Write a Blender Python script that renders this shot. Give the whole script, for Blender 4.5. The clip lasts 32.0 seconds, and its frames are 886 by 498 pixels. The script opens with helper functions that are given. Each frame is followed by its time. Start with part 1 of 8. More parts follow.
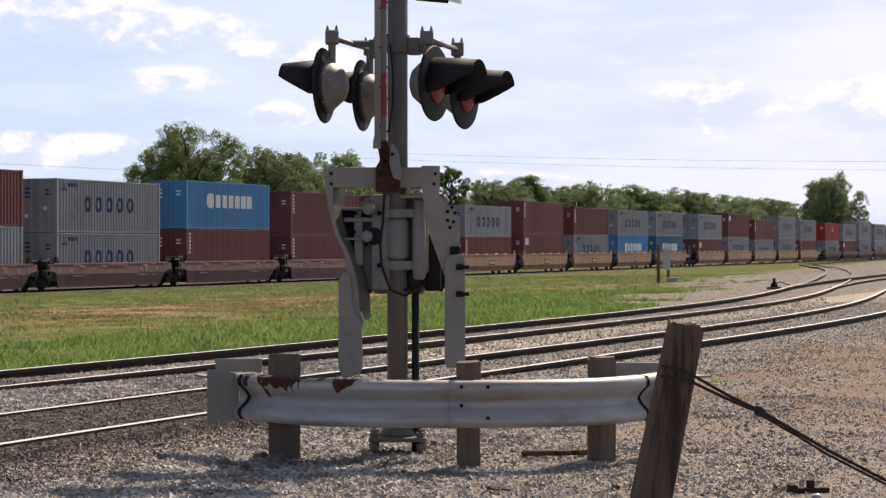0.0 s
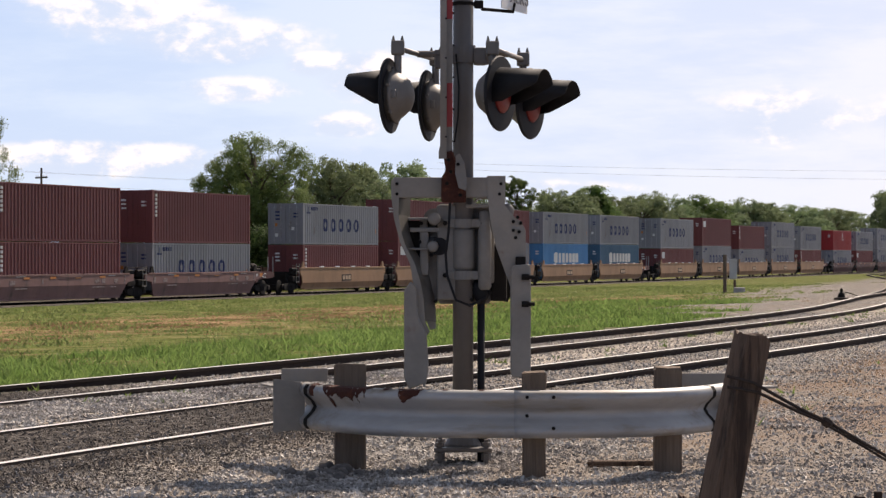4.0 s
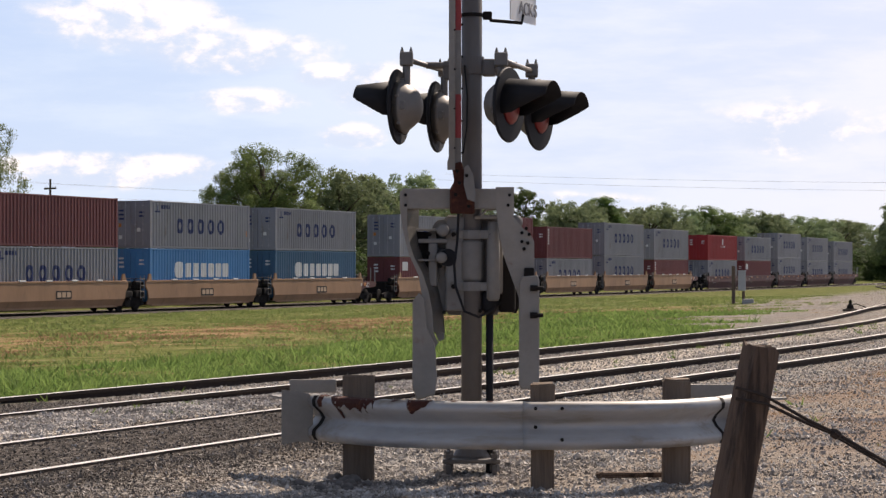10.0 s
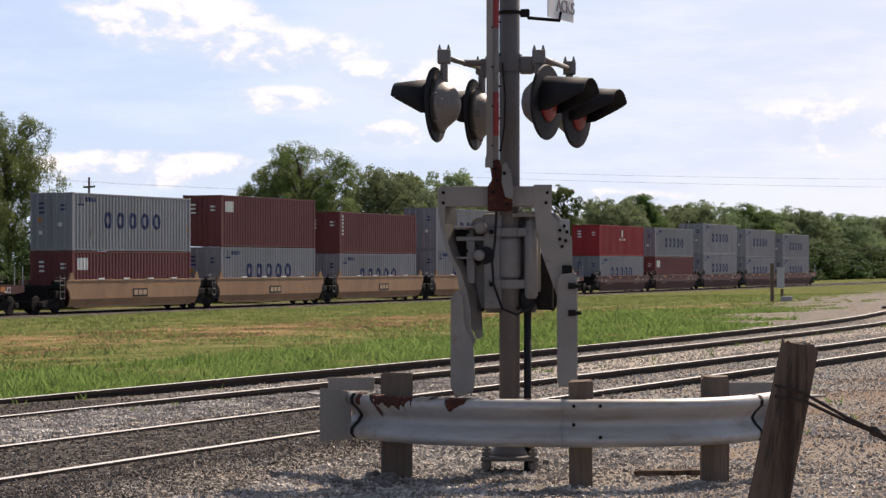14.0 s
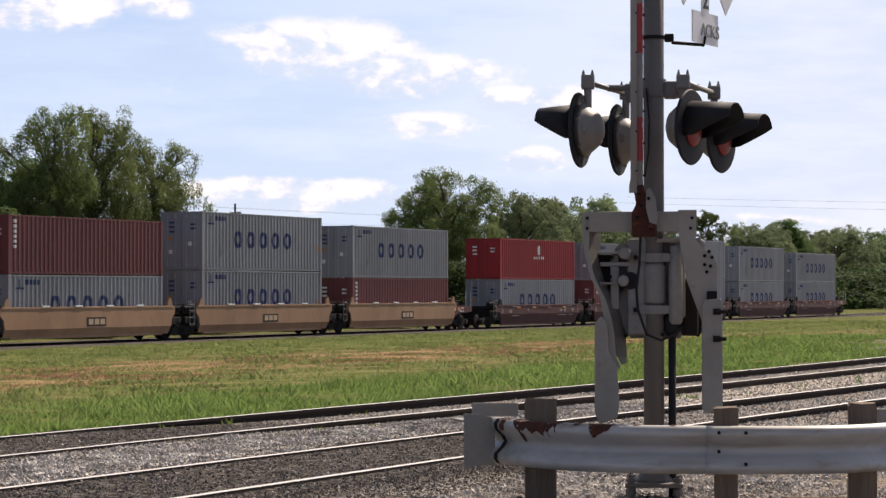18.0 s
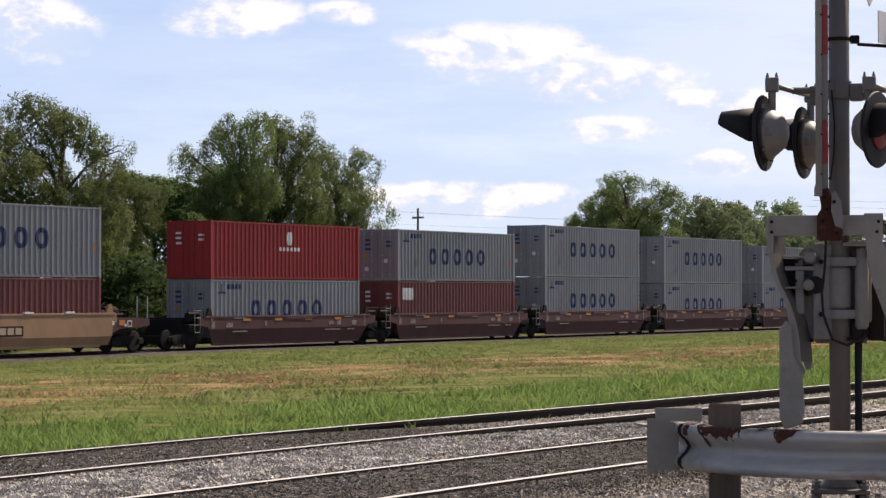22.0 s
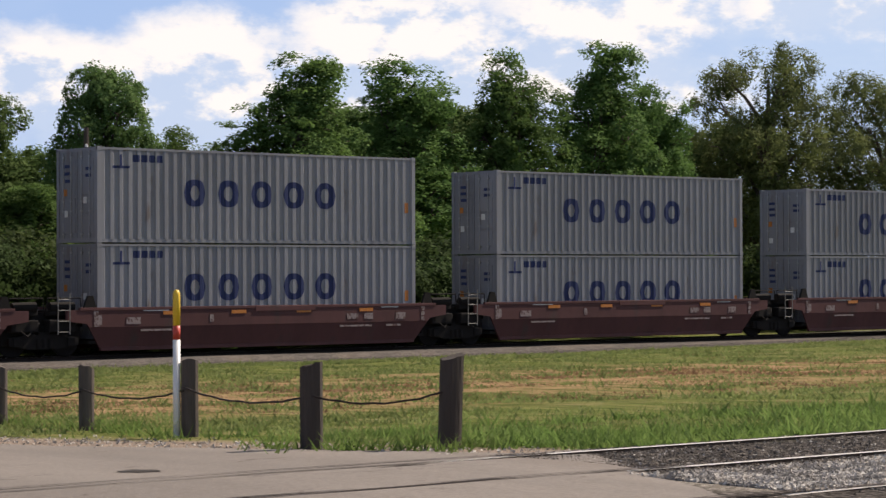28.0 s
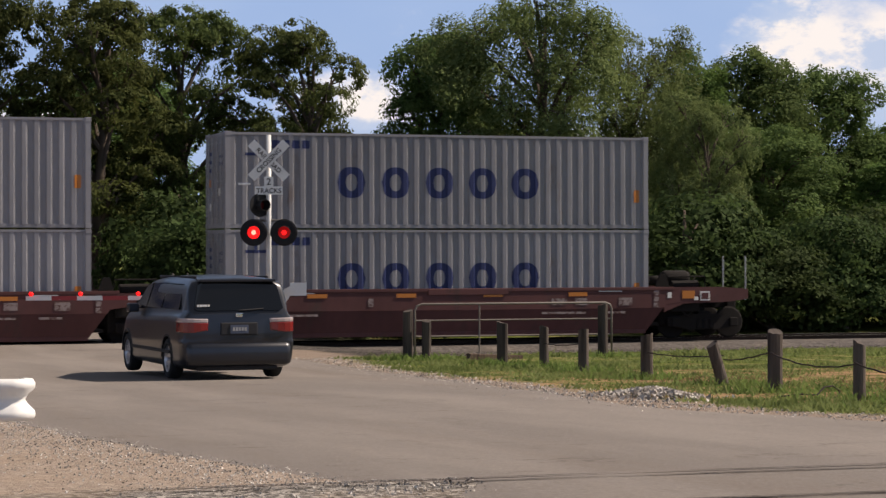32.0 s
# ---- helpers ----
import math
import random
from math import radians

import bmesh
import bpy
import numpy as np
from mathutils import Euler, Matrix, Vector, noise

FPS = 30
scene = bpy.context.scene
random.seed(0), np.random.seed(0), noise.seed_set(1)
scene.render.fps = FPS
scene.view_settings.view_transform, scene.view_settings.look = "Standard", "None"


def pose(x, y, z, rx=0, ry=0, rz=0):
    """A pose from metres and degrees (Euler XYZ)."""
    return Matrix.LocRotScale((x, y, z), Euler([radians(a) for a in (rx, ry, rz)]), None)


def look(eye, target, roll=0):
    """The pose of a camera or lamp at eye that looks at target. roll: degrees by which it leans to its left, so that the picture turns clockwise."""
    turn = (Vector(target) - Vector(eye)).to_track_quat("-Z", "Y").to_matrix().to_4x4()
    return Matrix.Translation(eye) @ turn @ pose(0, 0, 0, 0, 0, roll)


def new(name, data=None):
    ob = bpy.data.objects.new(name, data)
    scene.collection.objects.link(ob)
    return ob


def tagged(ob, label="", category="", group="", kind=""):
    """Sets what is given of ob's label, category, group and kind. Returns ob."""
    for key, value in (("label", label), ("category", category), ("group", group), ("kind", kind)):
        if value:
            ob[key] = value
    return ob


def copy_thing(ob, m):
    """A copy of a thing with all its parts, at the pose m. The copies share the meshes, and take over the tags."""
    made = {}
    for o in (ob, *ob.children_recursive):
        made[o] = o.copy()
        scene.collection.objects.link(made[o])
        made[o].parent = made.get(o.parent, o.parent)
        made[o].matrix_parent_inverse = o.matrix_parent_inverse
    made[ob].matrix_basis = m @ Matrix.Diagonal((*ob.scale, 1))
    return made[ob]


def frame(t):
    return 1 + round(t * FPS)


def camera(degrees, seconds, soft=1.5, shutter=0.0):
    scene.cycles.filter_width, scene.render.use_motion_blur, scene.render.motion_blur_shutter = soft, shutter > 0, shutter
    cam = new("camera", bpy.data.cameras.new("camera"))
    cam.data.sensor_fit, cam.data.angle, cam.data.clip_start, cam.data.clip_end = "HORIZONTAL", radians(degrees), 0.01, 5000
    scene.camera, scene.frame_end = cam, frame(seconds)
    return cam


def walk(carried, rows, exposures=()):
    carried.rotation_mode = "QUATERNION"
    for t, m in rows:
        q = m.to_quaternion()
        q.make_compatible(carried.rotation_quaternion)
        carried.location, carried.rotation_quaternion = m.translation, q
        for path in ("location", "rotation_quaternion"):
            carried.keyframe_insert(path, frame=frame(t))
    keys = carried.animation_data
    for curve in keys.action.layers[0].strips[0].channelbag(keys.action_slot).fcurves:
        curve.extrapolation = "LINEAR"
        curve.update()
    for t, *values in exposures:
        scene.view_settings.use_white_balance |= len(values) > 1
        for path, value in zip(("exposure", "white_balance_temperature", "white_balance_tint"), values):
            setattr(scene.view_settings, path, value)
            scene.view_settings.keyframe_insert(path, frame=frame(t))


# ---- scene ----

# ================= camera =================
EYE_Z = 2.30
VIEW = ((0.0,19.40,-0.10,-0.00),(0.5,19.52,-0.05,-0.00),(1.0,19.63,-0.02,-0.00),(1.5,19.66,-0.02,-0.00),(2.0,19.85,0.29,-0.00),(2.5,20.04,0.18,0.00),(3.0,20.45,0.32,0.01),(3.5,21.00,0.26,0.02),(5.5,20.92,-0.08,0.03),(6.0,20.97,-0.02,0.04),(6.5,21.12,0.03,0.05),(7.0,20.76,-0.11,0.06),(7.5,20.94,-0.01,0.06),(8.0,20.89,0.04,0.07),(8.5,20.90,0.16,0.07),(9.0,21.04,0.33,0.07),(9.5,21.11,0.47,0.07),(10.0,21.25,0.43,0.06),(10.5,21.45,0.42,0.04),(11.0,21.49,0.43,0.03),(11.5,21.49,0.62,0.01),(12.0,21.50,0.59,-0.01),(12.5,21.60,0.57,-0.01),(13.0,21.88,0.57,-0.01),(13.5,22.10,0.44,-0.01),(15.5,22.56,0.40,-0.00),(16.0,23.33,0.47,0.01),(16.5,23.85,0.78,0.01),(17.0,24.66,0.97,0.02),(17.5,25.31,0.98,0.01),(18.0,25.78,1.01,0.00),(18.5,26.13,1.00,-0.01),(19.0,26.59,1.04,-0.02),(19.5,26.98,1.02,-0.03),(20.0,27.84,1.00,-0.03),(20.5,28.47,1.15,-0.03),(21.0,28.97,1.16,-0.03),(21.5,29.65,1.09,-0.02),(22.0,30.33,1.12,-0.01),(22.5,30.79,1.11,-0.01),(23.0,31.62,0.99,-0.01),(23.5,31.91,1.11,-0.01),(24.0,33.23,1.07,-0.03),(24.5,34.67,1.02,-0.06),(26.5,42.08,0.98,-0.09),(27.0,43.70,0.91,-0.13),(27.5,46.87,1.04,-0.17),(28.0,50.74,0.62,-0.20),(28.5,53.86,0.90,-0.23),(29.0,57.59,1.04,-0.22),(29.5,60.90,0.48,-0.21),(30.0,64.59,0.20,-0.20),(30.5,67.78,0.40,-0.18),(31.0,69.51,0.22,-0.15),(31.5,70.53,0.13,-0.14),(32.0,71.90,0.10,-0.12))
cam = camera(21.83, 32.0, soft=1.4, shutter=0.12)


def view_pose(turn, tilt, roll):
    a, b = radians(turn), radians(tilt)
    eye = Vector((0, 0, EYE_Z))
    return look(eye, eye + Vector((math.cos(a) * math.cos(b), math.sin(a) * math.cos(b), math.sin(b))), roll)


walk(cam, [(t, view_pose(a, b, c)) for t, a, b, c in VIEW], exposures=((0.0, 0.2, 7100, 18), (24.0, 0.2, 7050, 18), (29.0, 0.03, 6950, 15), (31.0, -0.02, 7120, 17), (32.0, -0.04, 7150, 17)))

# ================= world and sun =================
SUN_AZ, SUN_EL = -9.0, 45.0      # degrees from +X towards +Y, and above the horizon
sun_dir = Vector((math.cos(radians(SUN_AZ)) * math.cos(radians(SUN_EL)), math.sin(radians(SUN_AZ)) * math.cos(radians(SUN_EL)), math.sin(radians(SUN_EL))))
sun = new("sun", bpy.data.lights.new("sun", "SUN"))
sun.data.energy, sun.data.angle, sun.data.color = 6.3, radians(0.6), (1.0, 0.932, 0.83)
sun.matrix_world = look(sun_dir * 60, (0, 0, 0))


class Nodes:
    """A short hand for building node trees."""

    def __init__(self, tree):
        self.tree = tree
        tree.nodes.clear()

    def add(self, kind, values=None, **settings):
        n = self.tree.nodes.new(kind)
        if "operation" in settings:
            n.operation, n.use_clamp = settings["operation"], settings.get("use_clamp", False)
        if "data_type" in settings:
            n.data_type, n.blend_type = settings["data_type"], settings.get("blend_type", "MIX")
        if "interpolation_type" in settings:
            n.interpolation_type = settings["interpolation_type"]
        if "feature" in settings:
            n.feature = settings["feature"]
        for k, v in (values or {}).items():
            if isinstance(v, bpy.types.NodeSocket):
                self.tree.links.new(v, n.inputs[k])
            else:
                n.inputs[k].default_value = v
        return n

    def math(self, op, a, b=0.0, c=0.0, clamp=False):
        n = self.add("ShaderNodeMath", {0: a, 1: b, 2: c}, operation=op, use_clamp=clamp)
        return n.outputs[0]

    def mix(self, f, a, b):
        n = self.add("ShaderNodeMix", {0: f, 6: a, 7: b}, data_type="RGBA")
        return n.outputs[2]

    def ramp(self, f, lo, hi):
        n = self.add("ShaderNodeMapRange", {0: f, 1: lo, 2: hi, 3: 0.0, 4: 1.0}, interpolation_type="SMOOTHSTEP")
        return n.outputs[0]

    def noise(self, vec, scale, detail=3.0, rough=0.55):
        return self.add("ShaderNodeTexNoise", {"Vector": vec, "Scale": scale, "Detail": detail, "Roughness": rough}).outputs["Fac"]


def rgb(c):
    return (c[0], c[1], c[2], 1.0)


world = bpy.data.worlds.new("sky")
scene.world = world
world.use_nodes = True
N = Nodes(world.node_tree)
sky = N.add("ShaderNodeTexSky")
sky.sky_type, sky.sun_disc, sky.sun_elevation, sky.sun_rotation = "NISHITA", False, radians(SUN_EL), radians(90 - SUN_AZ)
sky.altitude, sky.air_density, sky.dust_density, sky.ozone_density = 200, 1.0, 0.35, 3.0
co = N.add("ShaderNodeTexCoord").outputs["Generated"]
sep = N.add("ShaderNodeSeparateXYZ", {0: co})
stretched = N.add("ShaderNodeMapping", {"Vector": co, "Scale": (1.0, 1.0, 1.8)}).outputs[0]
# cumulus puffs: centre (turn, height above the horizon, in degrees), half width, half height
PUFFS = ((28.9, 6.0, 2.5, 0.65), (26.6, 5.35, 2.2, 0.55), (24.3, 4.75, 0.7, 0.3), (22.8, 4.5, 1.2, 0.6), (26.1, 4.1, 1.3, 0.32), (23.5, 3.25, 0.8, 0.28), (12.6, 3.4, 1.9, 0.60), (8.9, 3.4, 1.6, 0.70), (29.6, 2.35, 3.2, 0.42), (19.0, 1.6, 2.5, 0.25),
         (41.2, 6.6, 2.2, 0.8), (35.6, 6.9, 1.6, 0.5), (32.8, 7.0, 0.8, 0.3), (63.0, 5.2, 1.6, 1.0), (60.4, 4.9, 2.3, 1.1), (56.6, 5.4, 2.3, 1.1), (54.0, 4.4, 3.0, 1.3), (52.0, 6.0, 2.6, 1.3), (46.5, 6.3, 3.2, 1.2), (49.0, 4.6, 3.0, 0.9), (57.5, 3.6, 2.6, 1.0), (58.5, 4.3, 5.0, 1.5), (48.5, 5.0, 5.0, 1.3), (66.5, 2.6, 3.0, 0.6), (74.2, 3.7, 1.6, 0.7), (81.0, 3.0, 2.5, 0.7))
turn = N.math("ARCTAN2", sep.outputs[1], sep.outputs[0])
rise = N.math("ARCSINE", sep.outputs[2])
cover, top_side = None, None
for az, el, w, h in PUFFS:
    dx = N.math("DIVIDE", N.math("SUBTRACT", turn, radians(az)), radians(w))
    dy = N.math("DIVIDE", N.math("SUBTRACT", rise, radians(el)), radians(h))
    d = N.math("SUBTRACT", 1.0, N.math("ADD", N.math("MULTIPLY", dx, dx), N.math("MULTIPLY", dy, dy)))
    up = N.math("MULTIPLY", dy, N.ramp(d, -1.5, 0.6))
    cover = d if cover is None else N.math("MAXIMUM", cover, d)
    top_side = up if top_side is None else N.math("ADD", top_side, up)
cover = N.math("MAXIMUM", cover, -1.0)
raised = N.add("ShaderNodeMapping", {"Vector": stretched, "Location": (0.004, 0.004, 0.022)}).outputs[0]
billow = N.noise(stretched, 34.0, 9.0, 0.60)
billow_up = N.noise(raised, 34.0, 9.0, 0.60)
puff = N.math("ADD", cover, N.math("MULTIPLY", N.math("SUBTRACT", billow, 0.46), 2.7))
body = N.ramp(puff, -0.60, 0.80)
relief = N.math("ADD", N.math("MULTIPLY", N.math("SUBTRACT", billow, billow_up), 3.2), N.math("MULTIPLY", top_side, 0.42))
high = N.ramp(N.noise(stretched, 7.0, 4.0, 0.55), 0.40, 0.75)
shade = N.ramp(relief, -0.30, 0.42)
# the undersides are thin and blue, the tops dense and white
mask = N.math("MULTIPLY", body, N.math("MULTIPLY_ADD", shade, 0.34, 0.66))
above = N.ramp(sep.outputs[2], -0.01, 0.02)
blue = N.add("ShaderNodeMix", {0: 1.0, 6: sky.outputs[0], 7: (1.02, 1.0, 1.0, 1)}, data_type="RGBA", blend_type="MULTIPLY").outputs[2]
# blue haze low over the horizon
blue = N.mix(N.math("MULTIPLY", N.math("SUBTRACT", 1.0, N.ramp(rise, radians(7), radians(28))), 0.8), blue, (4.6, 7.2, 12.4, 1))
# high haze whitens the sky overhead
blue = N.mix(N.math("MULTIPLY", N.ramp(rise, radians(14), radians(38)), 0.45), blue, (4.6, 4.9, 5.2, 1))
# the thin bright veil lies round the sun's side of the sky and thins out upwards
off_sun = N.math("ABSOLUTE", N.math("ADD", turn, radians(4.0)))
low = N.math("SUBTRACT", 1.0, N.ramp(rise, radians(22), radians(50)))
hazy = N.math("MULTIPLY", N.math("MULTIPLY", N.math("SUBTRACT", 1.0, N.ramp(off_sun, radians(31), radians(76))), 0.86), low)
thin = N.math("MULTIPLY", N.ramp(rise, radians(1.5), radians(9.5)), N.ramp(off_sun, radians(20), radians(46)))
hazy = N.math("MULTIPLY", hazy, N.math("SUBTRACT", 1.0, N.math("MULTIPLY", thin, 0.62)))
# long thin streaks part the veil
streak = N.noise(N.add("ShaderNodeMapping", {"Vector": co, "Scale": (1.0, 1.0, 5.0)}).outputs[0], 6.5, 6.0, 0.6)
hazy = N.math("MULTIPLY", hazy, N.math("MULTIPLY_ADD", N.ramp(streak, 0.36, 0.58), 0.34, 0.70))
veil = N.mix(N.math("MULTIPLY", N.math("MAXIMUM", N.math("MULTIPLY", N.math("MULTIPLY", high, 0.7), N.math("MULTIPLY_ADD", low, 0.22, hazy)), hazy), above), blue, N.mix(N.ramp(off_sun, radians(8), radians(34)), (10.9, 11.6, 12.7, 1), (8.7, 10.6, 12.7, 1)))
white = N.mix(shade, (7.9, 9.5, 11.9, 1), (12.6, 12.6, 12.6, 1))
sky_all = N.mix(N.math("MULTIPLY", mask, above), veil, white)
bg = N.add("ShaderNodeBackground", {"Color": sky_all, "Strength": 0.075})
N.tree.links.new(bg.outputs[0], N.add("ShaderNodeOutputWorld").inputs[0])


# ================= materials =================
def material(name, colour, rough=0.7, metal=0.0, tint=0.0, grain=0.0, grain_scale=40.0, stain=None, stain_at=(0.55, 0.7), stain_scale=3.0, bump=0.0, bump_scale=60.0, stretch=(1, 1, 1), vary=0.0, glow=0.0, coat=0.0):
    """A painted, wooden or stony surface: base colour with fine grain, large tint changes, stains and relief."""
    m = bpy.data.materials.new(name)
    m.use_nodes = True
    n = Nodes(m.node_tree)
    co = n.add("ShaderNodeTexCoord").outputs["Object"]
    co = n.add("ShaderNodeMapping", {"Vector": co, "Scale": stretch}).outputs[0]
    col = n.add("ShaderNodeRGB").outputs[0]
    col.default_value = rgb(colour)
    if vary:
        r = n.add("ShaderNodeObjectInfo").outputs["Random"]
        col = n.mix(r, rgb([c * (1 - vary) for c in colour]), rgb([min(1, c * (1 + vary)) for c in colour]))
    if tint:
        f = n.ramp(n.noise(co, stain_scale * 0.6, 4.0), 0.3, 0.7)
        dark = n.add("ShaderNodeMix", {0: tint, 6: col, 7: rgb([c * 0.35 for c in colour])}, data_type="RGBA").outputs[2]
        col = n.mix(f, col, dark)
    if grain:
        g = n.noise(co, grain_scale, 4.0, 0.65)
        g = n.math("MULTIPLY_ADD", n.math("SUBTRACT", g, 0.5), 2.0 * grain, 1.0)
        col = n.add("ShaderNodeMix", {0: 1.0, 6: col, 7: n.add("ShaderNodeCombineColor", {0: g, 1: g, 2: g}).outputs[0]}, data_type="RGBA", blend_type="MULTIPLY").outputs[2]
    if stain:
        f = n.ramp(n.noise(co, stain_scale, 6.0, 0.65), *stain_at)
        col = n.mix(f, col, rgb(stain))
    b = n.add("ShaderNodeBsdfPrincipled", {"Base Color": col, "Roughness": rough, "Metallic": metal, "Coat Weight": coat, "Specular IOR Level": 0.5 if rough < 0.5 else 0.25})
    if bump:
        h = n.noise(co, bump_scale, 5.0, 0.6)
        n.tree.links.new(n.add("ShaderNodeBump", {"Strength": bump, "Distance": 0.02, "Height": h}).outputs[0], b.inputs["Normal"])
    if glow:
        n.tree.links.new(col, b.inputs["Emission Color"])
        b.inputs["Emission Strength"].default_value = glow
    n.tree.links.new(b.outputs[0], n.add("ShaderNodeOutputMaterial").inputs[0])
    return m


def container_paint(name, colour, dirt):
    return material(name, colour, rough=0.55, tint=0.25, grain=0.12, grain_scale=9.0, stain=dirt, stain_at=(0.60, 0.78), stain_scale=0.9, stretch=(1.0, 1.0, 0.35), vary=0.10, bump=0.05, bump_scale=12)


M_GREY = container_paint("grey container paint", (0.243, 0.242, 0.260), (0.155, 0.115, 0.097))
M_MAROON = container_paint("maroon container paint", (0.165, 0.050, 0.050), (0.10, 0.043, 0.040))
M_RED = container_paint("red container paint", (0.32, 0.027, 0.029), (0.18, 0.038, 0.036))
M_BLUE = container_paint("blue container paint", (0.065, 0.22, 0.44), (0.09, 0.14, 0.22))
M_NAVY_BOX = container_paint("dark blue container paint", (0.055, 0.125, 0.20), (0.07, 0.09, 0.11))
M_NAVY = material("navy lettering paint", (0.024, 0.034, 0.10), rough=0.6, grain=0.2, grain_scale=8, stain=(0.14, 0.15, 0.19), stain_at=(0.62, 0.8), stain_scale=2)
M_WHITE_MARK = material("white marking paint", (0.62, 0.62, 0.60), rough=0.6, grain=0.15, grain_scale=10, stain=(0.3, 0.25, 0.22), stain_at=(0.6, 0.8))
M_FADED_MARK = material("faded white stencil paint", (0.24, 0.19, 0.18), rough=0.7, grain=0.4, grain_scale=14, stain=(0.09, 0.045, 0.042), stain_at=(0.48, 0.62), stain_scale=9)
M_ORANGE = material("orange reflector", (0.45, 0.15, 0.02), rough=0.4, grain=0.1)
M_WELL_BROWN = material("faded brown wagon paint", (0.098, 0.038, 0.036), rough=0.65, tint=0.35, grain=0.15, grain_scale=6, stain=(0.06, 0.036, 0.032), stain_at=(0.52, 0.75), stain_scale=1.3, stretch=(1, 1, 0.5), vary=0.08)
M_WELL_FADED = material("sun-bleached wagon paint", (0.21, 0.118, 0.106), rough=0.7, tint=0.35, grain=0.15, grain_scale=6, stain=(0.10, 0.07, 0.06), stain_at=(0.52, 0.75), stain_scale=1.3, stretch=(1, 1, 0.5), vary=0.08)
M_WELL_YELLOW = material("faded yellow wagon paint", (0.335, 0.196, 0.112), rough=0.65, tint=0.35, grain=0.12, grain_scale=6, stain=(0.20, 0.12, 0.07), stain_at=(0.56, 0.78), stain_scale=1.2, stretch=(1, 1, 0.5), vary=0.06)
M_WELL_PALE = material("pale tan patch paint", (0.42, 0.30, 0.20), rough=0.65, grain=0.15, grain_scale=8)
M_BLACK_STEEL = material("grimy black running gear", (0.012, 0.010, 0.009), rough=0.95, grain=0.3, grain_scale=10)
M_DOOR_BAR = material("galvanised door bars", (0.35, 0.35, 0.35), rough=0.45, metal=0.6, grain=0.2)
M_RAIL_STEEL = material("rail web rust brown", (0.032, 0.022, 0.018), rough=0.95, grain=0.3, grain_scale=25, bump=0.1)
M_RAIL_TOP = material("rail head worn steel", (0.58, 0.56, 0.53), rough=0.3, metal=0.6, grain=0.2, grain_scale=30, stretch=(0.1, 1, 1))
def siding_rail_top():
    m = bpy.data.materials.new("siding rail head, polished at the crossing, rusty beyond")
    m.use_nodes = True
    n = Nodes(m.node_tree)
    co = n.add("ShaderNodeTexCoord").outputs["Object"]
    x = n.add("ShaderNodeSeparateXYZ", {0: co}).outputs[0]
    grain = n.noise(n.add("ShaderNodeMapping", {"Vector": co, "Scale": (0.4, 4, 4)}).outputs[0], 12.0, 5.0, 0.65)
    f = n.ramp(n.math("ADD", x, n.math("MULTIPLY", grain, 6.0)), 62.0, 100.0)
    col = n.mix(f, (0.62, 0.57, 0.51, 1), n.mix(grain, (0.10, 0.07, 0.055, 1), (0.26, 0.20, 0.165, 1)))
    b = n.add("ShaderNodeBsdfPrincipled", {"Base Color": col, "Roughness": n.math("MULTIPLY_ADD", f, 0.3, 0.42), "Metallic": n.math("MULTIPLY_ADD", f, -0.2, 0.2)})
    n.tree.links.new(b.outputs[0], n.add("ShaderNodeOutputMaterial").inputs[0])
    return m


M_SIDING_TOP = siding_rail_top()
M_SIDING_WEB = material("siding rail rust", (0.030, 0.021, 0.018), rough=0.95, grain=0.35, grain_scale=25, bump=0.1)
M_TIE = material("weathered sleeper wood", (0.075, 0.06, 0.05), rough=0.95, grain=0.35, grain_scale=12, stretch=(0.3, 3, 3), bump=0.3, vary=0.25)
M_MAST = material("grey signal mast paint", (0.140, 0.127, 0.118), rough=0.5, metal=0.15, tint=0.3, grain=0.12, grain_scale=30, stain=(0.16, 0.12, 0.09), stain_at=(0.62, 0.8), stain_scale=4, stretch=(1, 1, 0.4))
M_CASE = material("grey cast mechanism paint", (0.22, 0.205, 0.185), rough=0.55, tint=0.3, grain=0.15, grain_scale=25, stain=(0.14, 0.10, 0.08), stain_at=(0.58, 0.78), stain_scale=5, bump=0.08)
M_GATE_WHITE = material("weathered white gate steel", (0.265, 0.240, 0.208), rough=0.5, tint=0.3, grain=0.12, grain_scale=30, stain=(0.20, 0.14, 0.11), stain_at=(0.62, 0.76), stain_scale=4, bump=0.05)
M_GALV = material("galvanised guardrail steel", (0.37, 0.365, 0.355), rough=0.5, metal=0.35, tint=0.3, grain=0.15, grain_scale=18, stain=(0.24, 0.205, 0.165), stain_at=(0.50, 0.72), stain_scale=4, stretch=(0.3, 1, 1.6))
M_RUST = material("flaking rust", (0.055, 0.019, 0.013), rough=0.9, grain=0.4, grain_scale=40, stain=(0.13, 0.045, 0.022), stain_at=(0.52, 0.72), stain_scale=16, bump=0.3)
M_BLACK = material("matt black enamel", (0.012, 0.012, 0.014), rough=0.7, grain=0.2, grain_scale=30)
M_HOUSING = material("bare aluminium lamp housing", (0.175, 0.162, 0.148), rough=0.5, metal=0.3, tint=0.3, grain=0.12, grain_scale=30)
M_LENS_OFF = material("unlit red lens glass", (0.17, 0.006, 0.007), rough=0.45, grain=0.3, grain_scale=60)
M_LENS_ON = material("lit red signal lens", (1.0, 0.012, 0.012), rough=0.5, glow=1.8)
M_LENS_CORE = material("hot lamp core", (1.0, 0.30, 0.22), rough=0.5, glow=2.2)
M_LENS_DIM = material("dim red signal lens", (0.40, 0.008, 0.010), rough=0.5, glow=0.45)
